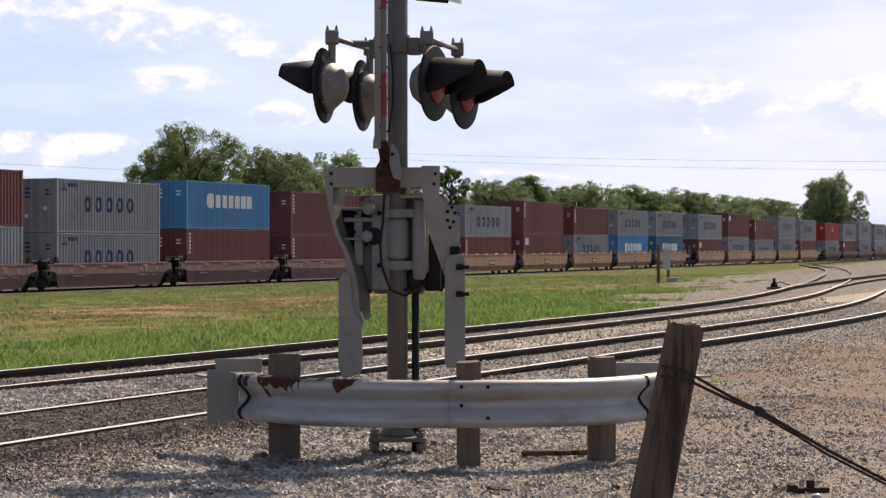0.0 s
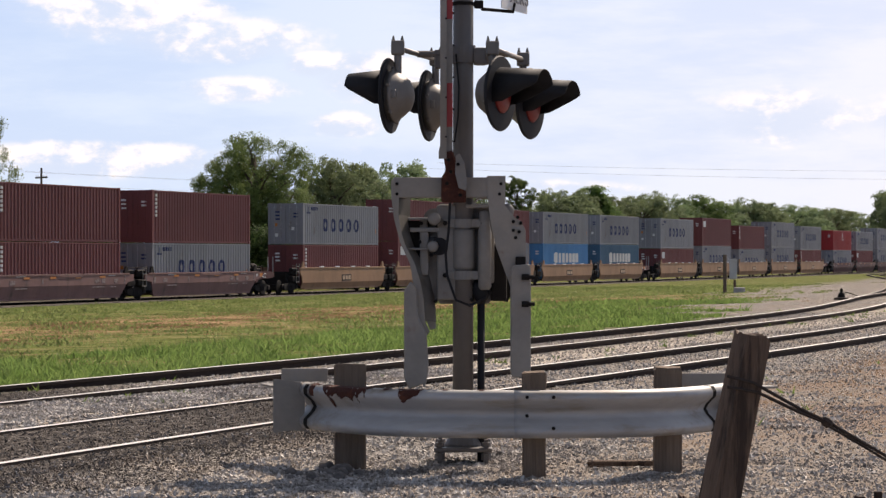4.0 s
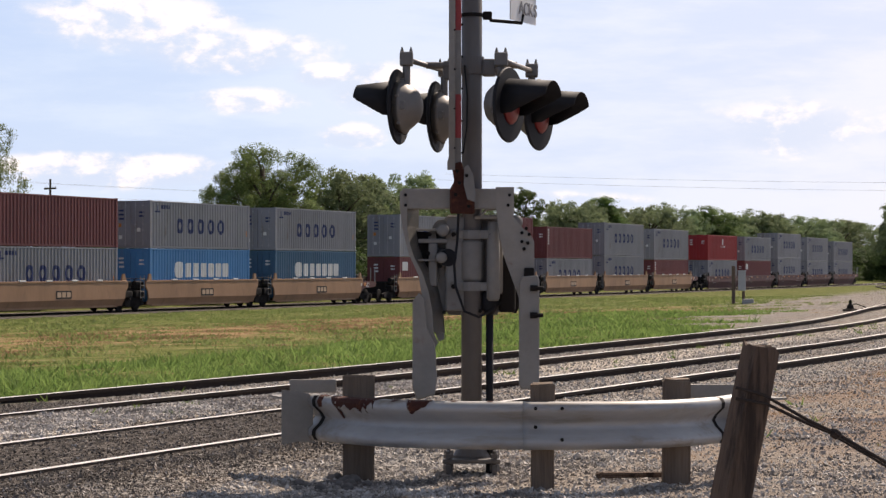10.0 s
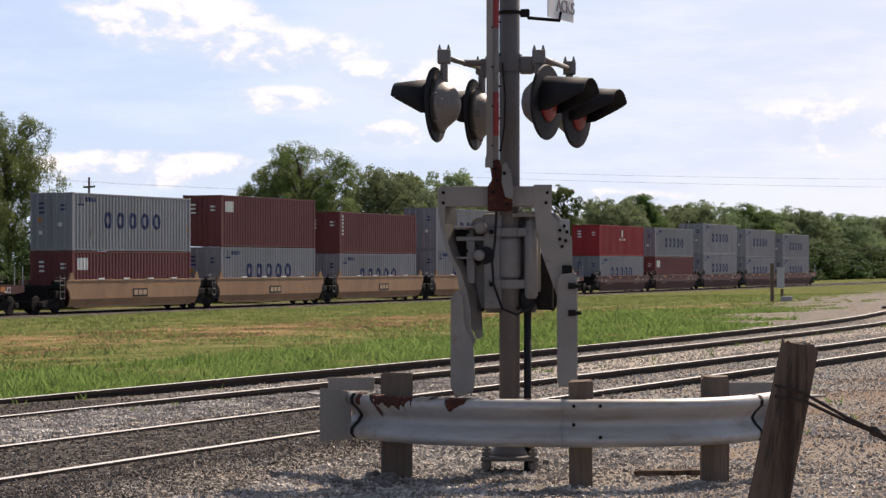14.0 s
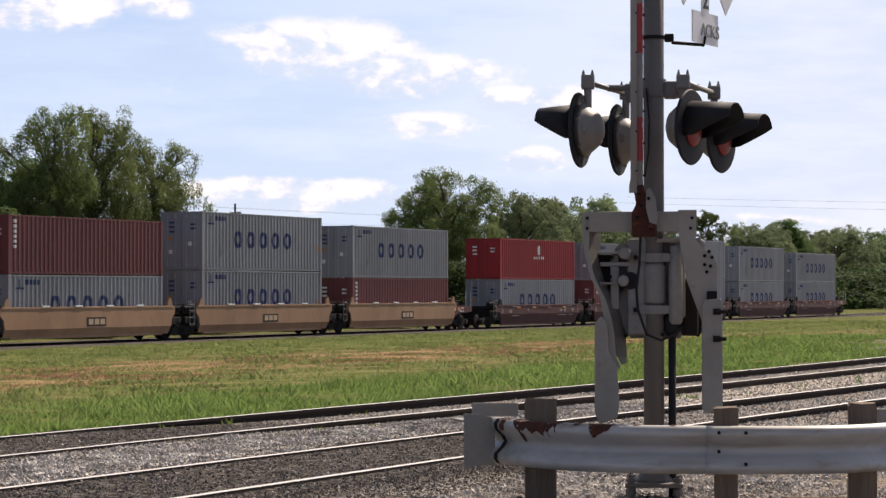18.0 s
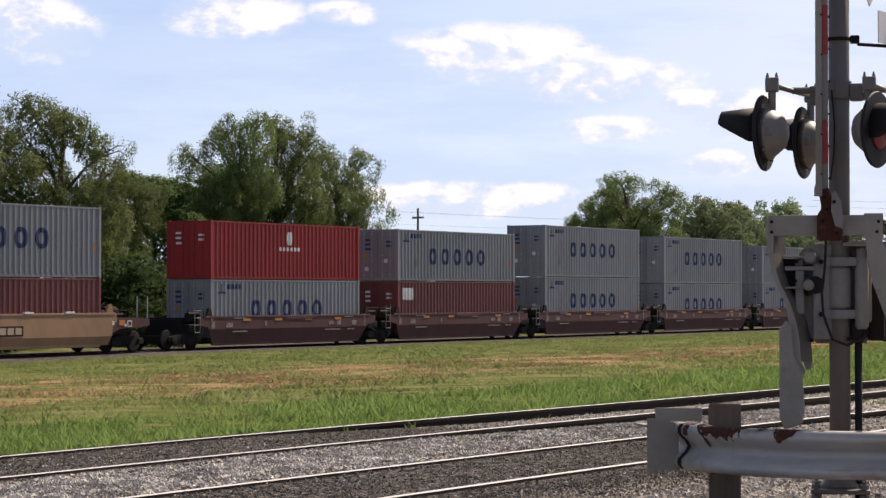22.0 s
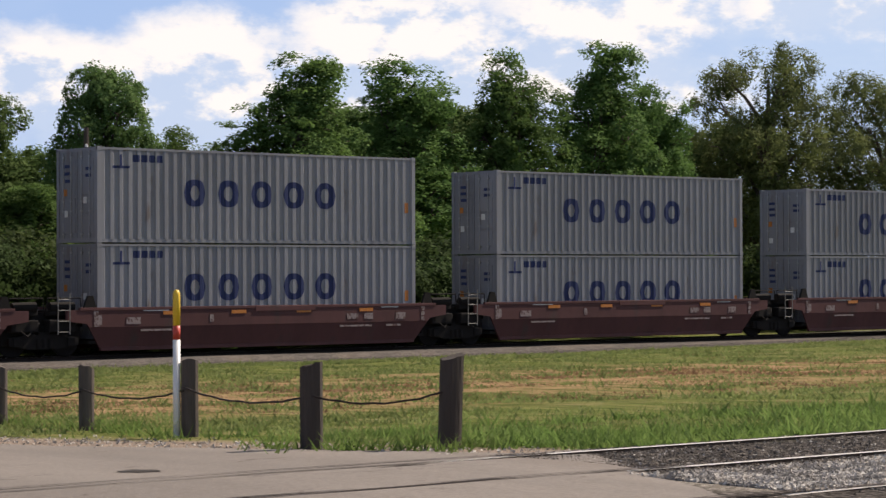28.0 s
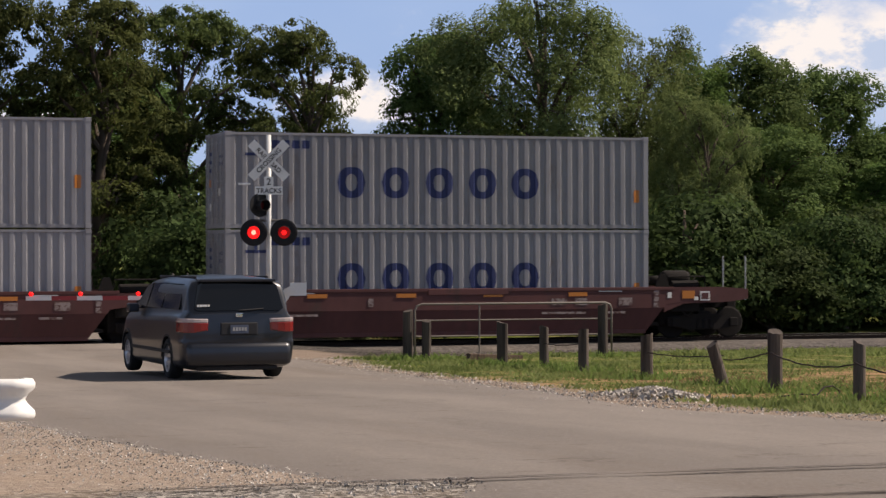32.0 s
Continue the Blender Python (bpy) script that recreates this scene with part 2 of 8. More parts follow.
M_GATE_RED = material("red gate stripe paint", (0.30, 0.045, 0.045), rough=0.5, grain=0.2, grain_scale=30, stain=(0.5, 0.45, 0.43), stain_at=(0.6, 0.75), stain_scale=12)
M_SIGN = material("white sign sheeting", (0.70, 0.70, 0.68), rough=0.5, grain=0.08, grain_scale=20, tint=0.1)
M_SIGN_FADED = material("sun-faded sign lettering", (0.22, 0.22, 0.23), rough=0.6, grain=0.2)
M_SIGN_BLACK = material("black sign lettering", (0.02, 0.02, 0.02), rough=0.5)
M_WOOD = material("grey weathered post wood", (0.165, 0.122, 0.090), rough=0.95, tint=0.5, grain=0.45, grain_scale=22, stretch=(1.5, 1.5, 0.12), bump=0.6, bump_scale=18, vary=0.2, stain=(0.045, 0.035, 0.03), stain_at=(0.56, 0.7), stain_scale=5)
M_WOOD_DARK = material("dark weathered fence wood", (0.085, 0.069, 0.059), rough=0.95, tint=0.3, grain=0.5, grain_scale=20, stretch=(1.5, 1.5, 0.12), bump=0.7, bump_scale=16, vary=0.25, stain=(0.03, 0.024, 0.021), stain_at=(0.52, 0.66), stain_scale=5)
M_WOOD_BROWN = material("brown split post wood", (0.125, 0.086, 0.063), rough=0.95, tint=0.3, grain=0.45, grain_scale=22, stretch=(1.5, 1.5, 0.12), bump=0.7, bump_scale=18, stain=(0.04, 0.028, 0.022), stain_at=(0.52, 0.64), stain_scale=7)
M_CABLE = material("rusty wire cable", (0.035, 0.026, 0.022), rough=0.8, grain=0.3, grain_scale=60)
M_YELLOW = material("yellow marker paint", (0.70, 0.45, 0.03), rough=0.45, grain=0.1, grain_scale=20)
M_MARKER_WHITE = material("white marker plastic", (0.72, 0.72, 0.70), rough=0.45, grain=0.06)
M_MARKER_RED = material("red marker band", (0.50, 0.05, 0.03), rough=0.45)
M_PIPE = material("weathered steel pipe", (0.17, 0.145, 0.125), rough=0.5, tint=0.3, grain=0.2)
M_PIPE_PALE = material("pale galvanised mast", (0.66, 0.66, 0.64), rough=0.5, tint=0.3, grain=0.2)
M_VAN = material("dark blue metallic car paint", (0.007, 0.0085, 0.014), rough=0.32, metal=0.1, coat=0.35, grain=0.08, grain_scale=300)
M_VAN_TRIM = material("dark car plastic", (0.02, 0.02, 0.022), rough=0.6)
M_CAR_GLASS = material("tinted car glass", (0.004, 0.0045, 0.005), rough=0.06)
M_TYRE = material("tyre rubber", (0.018, 0.018, 0.018), rough=0.85, grain=0.2)
M_ALLOY = material("alloy wheel", (0.5, 0.5, 0.52), rough=0.3, metal=0.9)
M_TAIL = material("red tail lamp plastic", (0.165, 0.004, 0.006), rough=0.2, coat=0.8)
M_TAIL_CLEAR = material("clear lamp plastic", (0.36, 0.30, 0.30), rough=0.2, coat=0.8)
M_CHROME = material("bright chrome", (0.8, 0.8, 0.82), rough=0.12, metal=1.0)
M_PLATE = material("number plate", (0.07, 0.085, 0.12), rough=0.5)
M_CABINET = material("white relay cabinet paint", (0.42, 0.42, 0.41), rough=0.5, tint=0.15, grain=0.08)
M_CONCRETE = material("concrete footing", (0.34, 0.33, 0.30), rough=0.9, grain=0.2, grain_scale=20, bump=0.2)
M_WET = material("damp dirt", (0.035, 0.028, 0.023), rough=0.8, grain=0.4, grain_scale=30, bump=0.3)
M_BARK = material("tree bark", (0.09, 0.07, 0.055), rough=0.95, grain=0.4, grain_scale=8, stretch=(1, 1, 0.2), bump=0.5, bump_scale=10)


def leaf_material(name, light, dark, thin=0.42):
    m = bpy.data.materials.new(name)
    m.use_nodes = True
    n = Nodes(m.node_tree)
    r = n.add("ShaderNodeNewGeometry").outputs["Random Per Island"]
    co = n.add("ShaderNodeTexCoord").outputs["Object"]
    f = n.ramp(n.noise(co, 0.45, 3.0), 0.35, 0.65)
    tuft = n.ramp(n.noise(co, 1.6, 2.0), 0.32, 0.68)
    col = n.mix(n.math("ADD", n.math("MULTIPLY", r, 0.45), n.math("MULTIPLY", tuft, 0.5)), rgb(dark), rgb(light))
    col = n.mix(n.math("MULTIPLY", f, 0.35), col, rgb([c * 0.6 for c in dark]))
    own = n.add("ShaderNodeObjectInfo").outputs["Random"]
    col = n.add("ShaderNodeHueSaturation", {"Hue": n.math("MULTIPLY_ADD", own, 0.03, 0.485), "Saturation": 0.95, "Value": n.math("MULTIPLY_ADD", own, 0.3, 0.85), "Color": col}).outputs[0]
    d = n.add("ShaderNodeBsdfPrincipled", {"Base Color": col, "Roughness": 0.75, "Specular IOR Level": 0.08})
    t = n.add("ShaderNodeBsdfTranslucent", {"Color": col})
    mixed = n.add("ShaderNodeMixShader", {0: thin, 1: d.outputs[0], 2: t.outputs[0]})
    n.tree.links.new(mixed.outputs[0], n.add("ShaderNodeOutputMaterial").inputs[0])
    return m


M_LEAF_WILLOW = leaf_material("pale willow leaves", (0.225, 0.278, 0.092), (0.092, 0.130, 0.044))
M_LEAF_MAPLE = leaf_material("deep green maple leaves", (0.156, 0.252, 0.058), (0.060, 0.114, 0.029))
M_LEAF_DARK = leaf_material("dark green leaves", (0.168, 0.246, 0.072), (0.066, 0.118, 0.034))
# the deep shade below the crowns is put into this shrub leaf colour
M_LEAF_SHADE = leaf_material("shrub leaves darkened for shade", (0.083, 0.127, 0.039), (0.028, 0.050, 0.015))
# distance haze is put into this paler leaf colour of the far row
M_LEAF_FAR = leaf_material("far green leaves paled for haze", (0.25, 0.31, 0.15), (0.14, 0.19, 0.09))
M_LEAF_OLIVE = leaf_material("olive green ash leaves", (0.140, 0.166, 0.046), (0.048, 0.070, 0.020))
M_GRASS = leaf_material("grass blades", (0.205, 0.275, 0.075), (0.10, 0.17, 0.035), 0.55)
M_FIELD = leaf_material("short field grass", (0.235, 0.255, 0.095), (0.11, 0.14, 0.035), 0.55)
M_GRASS_DRY = leaf_material("dry grass blades", (0.36, 0.24, 0.13), (0.19, 0.115, 0.06), 0.55)


# ---- ground: grass, gravel and dirt told apart by where they lie ----
def ground_material():
    m = bpy.data.materials.new("grass gravel and dirt ground")
    m.use_nodes = True
    n = Nodes(m.node_tree)
    co = n.add("ShaderNodeTexCoord").outputs["Object"]
    xyz = n.add("ShaderNodeSeparateXYZ", {0: co})
    x, y = xyz.outputs[0], xyz.outputs[1]
    wob = n.math("MULTIPLY", n.math("SUBTRACT", n.noise(co, 0.5, 5.0, 0.6), 0.5), 2.4)
    # grass
    deep = n.add("ShaderNodeMapping", {"Vector": co, "Scale": (1.0, 0.16, 1.0)}).outputs[0]
    g1 = n.noise(n.add("ShaderNodeMapping", {"Vector": co, "Scale": (1.0, 0.35, 1.0)}).outputs[0], 1.3, 6.0, 0.68)
    g2 = n.noise(deep, 10.0, 5.0, 0.72)
    lawn = n.mix(n.ramp(g2, 0.3, 0.7), (0.045, 0.068, 0.012, 1), (0.155, 0.180, 0.048, 1))
    lawn = n.mix(n.math("MULTIPLY", n.ramp(g1, 0.40, 0.68), 0.85), lawn, (0.22, 0.19, 0.085, 1))
    # a mown dry swath along the field
    far_field = n.ramp(x, 112.0, 84.0)
    swath = n.math("SUBTRACT", 1.0, n.math("ABSOLUTE", n.math("DIVIDE", n.math("SUBTRACT", n.math("ADD", y, wob), 31.0), 11.0)))
    dry = n.math("MULTIPLY", n.ramp(swath, 0.0, 0.8), n.ramp(n.noise(n.add("ShaderNodeMapping", {"Vector": co, "Scale": (0.9, 0.45, 1.0)}).outputs[0], 0.9, 9.0, 0.76), 0.40, 0.53))
    lawn = n.mix(n.math("MULTIPLY", n.math("MULTIPLY", dry, far_field), 0.82), lawn, (0.36, 0.215, 0.125, 1))
    clump = n.ramp(n.noise(n.add("ShaderNodeMapping", {"Vector": co, "Scale": (1.0, 0.14, 1.0)}).outputs[0], 3.0, 5.0, 0.7), 0.50, 0.64)
    lawn = n.mix(n.math("MULTIPLY", clump, 0.85), lawn, (0.045, 0.068, 0.010, 1))
    # gravel
    v = n.add("ShaderNodeTexVoronoi", {"Vector": co, "Scale": 30.0, "Randomness": 1.0})
    stone = n.add("ShaderNodeSeparateColor", {0: v.outputs["Color"]}).outputs[0]
    gravel = n.mix(n.math("POWER", stone, 1.4), (0.056, 0.051, 0.047, 1), (0.42, 0.385, 0.345, 1))
    dirt = n.mix(n.noise(co, 9.0, 5.0, 0.7), (0.15, 0.105, 0.07, 1), (0.36, 0.27, 0.185, 1))
    gravel = n.mix(n.math("MULTIPLY", n.ramp(n.noise(co, 0.8, 5.0, 0.6), 0.46, 0.66), 0.42), gravel, dirt)
    # sandy trodden earth on the near side of the signal
    brink = n.math("MULTIPLY_ADD", n.math("SUBTRACT", x, 14.0), 0.13, n.math("ADD", y, n.math("MULTIPLY", wob, 0.5)))
    sandy = n.math("MULTIPLY", n.ramp(brink, 5.7, 4.9), n.ramp(n.noise(co, 1.2, 7.0, 0.7), 0.26, 0.50))
    gravel = n.mix(n.math("MULTIPLY", sandy, 0.55), gravel, n.mix(n.noise(co, 30.0, 5.0, 0.75), (0.135, 0.106, 0.083, 1), (0.34, 0.280, 0.228, 1)))
    # dark cinders round the crossing
    cx = n.math("SUBTRACT", 24.0, n.math("ADD", x, n.math("MULTIPLY", wob, 2.0)))
    cinder = n.math("MULTIPLY", n.ramp(cx, 0.0, 5.0), n.ramp(n.math("ADD", y, wob), 6.6, 7.6))
    cin = n.mix(n.math("POWER", stone, 3.0), (0.022, 0.019, 0.017, 1), (0.17, 0.15, 0.135, 1))
    pale = n.math("MULTIPLY", n.ramp(n.math("SUBTRACT", 1.0, n.math("ABSOLUTE", n.math("DIVIDE", n.math("SUBTRACT", n.math("ADD", y, n.math("MULTIPLY", wob, 0.25)), 10.2), 0.85))), 0.0, 0.35), n.ramp(x, 9.8, 11.2))
    cinder = n.math("MULTIPLY", n.math("MULTIPLY", cinder, n.ramp(x, 8.2, 9.6)), n.math("SUBTRACT", 1.0, pale))
    gravel = n.mix(n.math("MULTIPLY", cinder, 0.96), gravel, cin)
    gravel = n.mix(n.math("MULTIPLY", pale, 0.7), gravel, n.mix(stone, (0.26, 0.225, 0.185, 1), (0.60, 0.53, 0.44, 1)))
    # straw-coloured dead grass beside the tracks
    straw = n.math("MULTIPLY", n.ramp(n.math("SUBTRACT", 6.3, n.math("ADD", y, wob)), 0.0, 1.0), n.ramp(x, 16.5, 19.0))
    gravel = n.mix(n.math("MULTIPLY", straw, n.ramp(n.noise(co, 0.9, 6.0, 0.7), 0.40, 0.54)), gravel, n.mix(n.noise(co, 22.0, 5.0, 0.75), (0.115, 0.083, 0.063, 1), (0.29, 0.222, 0.172, 1)))
    # where the grass begins: a line that swings away from the tracks farther on
    past_x = lambda start, slope: n.math("MULTIPLY", n.math("MAXIMUM", n.math("SUBTRACT", x, start), 0.0), slope)
    edge = n.math("ADD", n.math("ADD", 12.9, past_x(52.0, 0.30)), n.math("ADD", past_x(64.0, -0.09), past_x(113.0, -0.105)))
    fray = n.math("MULTIPLY", n.math("MULTIPLY", n.math("SUBTRACT", n.noise(co, 0.5, 8.0, 0.8), 0.54), 24.0), n.ramp(x, 44.0, 62.0))
    grassy = n.ramp(n.math("ADD", n.math("SUBTRACT", y, edge), n.math("ADD", n.math("MULTIPLY", wob, 0.7), fray)), -0.7, 0.8)
    road_edge = n.math("ADD", n.math("MULTIPLY_ADD", n.math("MAXIMUM", n.math("SUBTRACT", y, 23.0), 0.0), 0.09, 10.45), n.math("MULTIPLY", n.math("MAXIMUM", n.math("SUBTRACT", 23.0, y), 0.0), 0.22))
    past = n.math("ADD", n.math("SUBTRACT", x, road_edge), n.math("MULTIPLY", wob, 0.5))
    right = n.math("MULTIPLY", n.ramp(past, 0.25, 0.95), n.math("SUBTRACT", 1.0, n.math("MULTIPLY", n.ramp(n.math("ADD", y, wob), 47.5, 49.5), n.ramp(n.math("ADD", x, wob), 21.0, 17.0))))
    side = n.mix(n.noise(co, 5.0, 6.0, 0.75), (0.20, 0.15, 0.115, 1), (0.46, 0.365, 0.29, 1))
    gravel = n.mix(n.math("MULTIPLY", n.ramp(past, 1.6, 0.9), n.math("MULTIPLY", n.ramp(y, 12.5, 14.0), 0.7)), gravel, side)
    far = n.ramp(y, 66.0, 70.0)
    col = n.mix(n.math("MULTIPLY", grassy, n.math("MAXIMUM", right, far)), gravel, lawn)
    near_edge = n.math("MULTIPLY_ADD", n.ramp(x, 48.0, 78.0), 1.6, 55.6)
    bed = n.math("MULTIPLY", n.ramp(n.math("SUBTRACT", n.math("ADD", y, n.math("MULTIPLY", wob, 0.5)), near_edge), -0.3, 0.3), n.ramp(y, 65.0, 64.4))
    crushed = n.mix(n.math("POWER", stone, 1.6), (0.025, 0.022, 0.020, 1), (0.19, 0.17, 0.155, 1))
    col = n.mix(bed, col, crushed)
    b = n.add("ShaderNodeBsdfPrincipled", {"Base Color": col, "Roughness": 1.0, "Specular IOR Level": 0.04})
    h = n.math("ADD", n.math("MULTIPLY", stone, 0.6), n.math("MULTIPLY", n.noise(co, 6.0, 6.0, 0.7), 1.0))
    n.tree.links.new(n.add("ShaderNodeBump", {"Strength": 1.0, "Distance": 0.06, "Height": h}).outputs[0], b.inputs["Normal"])
    n.tree.links.new(b.outputs[0], n.add("ShaderNodeOutputMaterial").inputs[0])
    return m


def asphalt_material():
    m = bpy.data.materials.new("worn asphalt")
    m.use_nodes = True
    n = Nodes(m.node_tree)
    co = n.add("ShaderNodeTexCoord").outputs["Object"]
    long_ = n.add("ShaderNodeMapping", {"Vector": co, "Scale": (1.0, 0.16, 1.0)}).outputs[0]
    col = n.mix(n.ramp(n.noise(long_, 0.7, 6.0, 0.6), 0.32, 0.68), (0.152, 0.135, 0.123, 1), (0.208, 0.184, 0.166, 1))
    col = n.mix(n.math("MULTIPLY", n.ramp(n.noise(co, 60.0, 3.0, 0.75), 0.48, 0.66), 0.45), col, (0.38, 0.33, 0.28, 1))
    col = n.mix(n.math("MULTIPLY", n.ramp(n.noise(co, 30.0, 4.0, 0.8), 0.50, 0.64), 0.5), col, (0.10, 0.082, 0.068, 1))
    worn = n.noise(n.add("ShaderNodeMapping", {"Vector": co, "Scale": (0.9, 0.10, 1)}).outputs[0], 0.6, 7.0, 0.7)
    col = n.mix(n.math("MULTIPLY", n.ramp(worn, 0.48, 0.66), 0.3), col, (0.145, 0.115, 0.092, 1))
    spots = n.ramp(n.noise(long_, 2.3, 5.0, 0.75), 0.66, 0.74)
    col = n.mix(n.math("MULTIPLY", spots, 0.5), col, (0.09, 0.072, 0.06, 1))
    seam = n.math("ABSOLUTE", n.math("SUBTRACT", n.noise(n.add("ShaderNodeMapping", {"Vector": co, "Scale": (0.35, 1.4, 1)}).outputs[0], 0.55, 6.0, 0.6), 0.5))
    broken = n.ramp(n.noise(co, 1.1, 3.0), 0.48, 0.6)
    col = n.mix(n.math("MULTIPLY", n.math("MULTIPLY", n.math("SUBTRACT", 1.0, n.ramp(seam, 0.002, 0.006)), broken), 0.55), col, (0.05, 0.04, 0.034, 1))
    b = n.add("ShaderNodeBsdfPrincipled", {"Base Color": col, "Roughness": 0.9, "Specular IOR Level": 0.12})
    n.tree.links.new(n.add("ShaderNodeBump", {"Strength": 0.35, "Distance": 0.01, "Height": n.noise(co, 90.0, 4.0, 0.7)}).outputs[0], b.inputs["Normal"])
    n.tree.links.new(b.outputs[0], n.add("ShaderNodeOutputMaterial").inputs[0])
    return m


def ballast_material(name, a, b_, scale=16.0):
    m = bpy.data.materials.new(name)
    m.use_nodes = True
    n = Nodes(m.node_tree)
    co = n.add("ShaderNodeTexCoord").outputs["Object"]
    v = n.add("ShaderNodeTexVoronoi", {"Vector": co, "Scale": scale})
    f = n.add("ShaderNodeSeparateColor", {0: v.outputs["Color"]}).outputs[0]
    isl = n.add("ShaderNodeNewGeometry").outputs["Random Per Island"]
    col = n.mix(n.math("MULTIPLY", n.math("ADD", f, isl), 0.5), rgb(a), rgb(b_))
    col = n.mix(n.math("MULTIPLY", n.ramp(n.noise(co, 0.6, 4.0), 0.45, 0.7), 0.25), col, (0.24, 0.185, 0.14, 1))
    col = n.mix(n.math("MULTIPLY", n.ramp(n.noise(co, 1.9, 5.0, 0.65), 0.50, 0.62), 0.55), col, (0.085, 0.074, 0.066, 1))
    b = n.add("ShaderNodeBsdfPrincipled", {"Base Color": col, "Roughness": 0.95, "Specular IOR Level": 0.08})
    n.tree.links.new(n.add("ShaderNodeBump", {"Strength": 0.8, "Distance": 0.04, "Height": f}).outputs[0], b.inputs["Normal"])
    n.tree.links.new(b.outputs[0], n.add("ShaderNodeOutputMaterial").inputs[0])
    return m


M_GROUND = ground_material()
M_ASPHALT = asphalt_material()
M_BALLAST = ballast_material("grey ballast stone", (0.045, 0.040, 0.037), (0.19, 0.17, 0.155))
M_STONE = ballast_material("loose gravel stones", (0.122, 0.111, 0.100), (0.70, 0.655, 0.60), 6.0)
M_CINDER = ballast_material("dark cinder stones", (0.03, 0.026, 0.023), (0.27, 0.235, 0.205), 6.0)


# ================= mesh helpers =================
def make(name, bm, mat, parent=None, label="", smooth=False):
    me = bpy.data.meshes.new(name)
    if smooth:
        for f in bm.faces:
            f.smooth = True
    bm.to_mesh(me)
    bm.free()
    for m in (mat if isinstance(mat, (list, tuple)) else [mat]):
        me.materials.append(m)
    ob = new(name, me)
    if parent is not None:
        ob.parent = parent
    if label:
        ob["label"] = label
    return ob


def part(name, bm, mat, parent, label="", smooth=False):
    return make(name, bm, mat, parent, label, smooth)


def box(bm, x0, x1, y0, y1, z0, z1, bevel=0.0, m=None):
    r = bmesh.ops.create_cube(bm, size=1.0)
    vs = r["verts"]
    bmesh.ops.transform(bm, verts=vs, matrix=Matrix.LocRotScale(((x0 + x1) / 2, (y0 + y1) / 2, (z0 + z1) / 2), None, (abs(x1 - x0), abs(y1 - y0), abs(z1 - z0))))
    if bevel:
        es = list({e for v in vs for e in v.link_edges})
        vs = list({v for f in bmesh.ops.bevel(bm, geom=es, offset=bevel, segments=2, profile=0.6, affect="EDGES")["faces"] for v in f.verts} | set(v for v in vs if v.is_valid))
    if m is not None:
        bmesh.ops.transform(bm, verts=[v for v in vs if v.is_valid], matrix=m)
    return vs


def tube(bm, path, radius, sides=10, cap=True):
    """A round bar along a list of points; radius may be a list."""
    pts = [Vector(p) for p in path]
    rad = radius if isinstance(radius, (list, tuple)) else [radius] * len(pts)
    rings, up = [], None
    for i, p in enumerate(pts):
        d = (pts[min(i + 1, len(pts) - 1)] - pts[max(i - 1, 0)]).normalized()
        if up is None or abs(d.dot(up)) > 0.98:
            up = Vector((0, 0, 1)) if abs(d.z) < 0.9 else Vector((0, 1, 0))
        a = d.cross(up).normalized()
        b = a.cross(d).normalized()
        rings.append([bm.verts.new(p + (a * math.cos(2 * math.pi * k / sides) + b * math.sin(2 * math.pi * k / sides)) * rad[i]) for k in range(sides)])
    for r, s in zip(rings, rings[1:]):
        for k in range(sides):
            bm.faces.new((r[k], r[(k + 1) % sides], s[(k + 1) % sides], s[k]))
    if cap:
        bm.faces.new(rings[0][::-1])
        bm.faces.new(rings[-1])


def lathe(bm, profile, sides=24, axis="z", m=None, cap=True):
    """Turns (radius, height) pairs round an axis."""
    rings = []
    for r, h in profile:
        ring = []
        for k in range(sides):
            a = 2 * math.pi * k / sides
            p = Vector((r * math.cos(a), r * math.sin(a), h))
            if axis == "y":
                p = Vector((p.x, p.z, p.y))
            elif axis == "x":
                p = Vector((p.z, p.x, p.y))
            ring.append(bm.verts.new(m @ p if m is not None else p))
        rings.append(ring)
    for r, s in zip(rings, rings[1:]):
        for k in range(sides):
            bm.faces.new((r[k], r[(k + 1) % sides], s[(k + 1) % sides], s[k]))
    if cap and profile[0][0] > 1e-4:
        bm.faces.new(rings[0][::-1])
    if cap and profile[-1][0] > 1e-4:
        bm.faces.new(rings[-1])
    bmesh.ops.remove_doubles(bm, verts=[v for r in rings for v in r if v.is_valid], dist=1e-5)


def extrude(bm, outline, depth, m=None):
    """A flat outline of (x, z) pairs given thickness along y."""
    a = [bm.verts.new((x, -depth / 2, z)) for x, z in outline]
    b = [bm.verts.new((x, depth / 2, z)) for x, z in outline]
    bm.faces.new(a)
    bm.faces.new(b[::-1])
    n = len(a)
    for k in range(n):
        bm.faces.new((a[k], b[k], b[(k + 1) % n], a[(k + 1) % n]))
    if m is not None:
        bmesh.ops.transform(bm, verts=a + b, matrix=m)
    bmesh.ops.recalc_face_normals(bm, faces=bm.faces[:])


def empty(name, m, label, category, group="", kind=""):
    ob = new(name)
    ob.matrix_world = m
    return tagged(ob, label, category, group, kind)


def lerp_table(x, xs, ys):
    return float(np.interp(x, xs, ys))


# ================= ground, road, tracks =================
def bed_z(x, y):
    """The field falls towards the main line and dips before its ballast, more so near the road."""
    dip = lerp_table(y, (46, 57, 65, 70), (0.0, 0.30, 0.30, 0.05)) * lerp_table(x, (13, 19, 50, 80), (0.0, 1.0, 1.0, 0.35))
    return lerp_table(y, (13, 40, 57), (0.86, 0.12, -0.06)) - dip


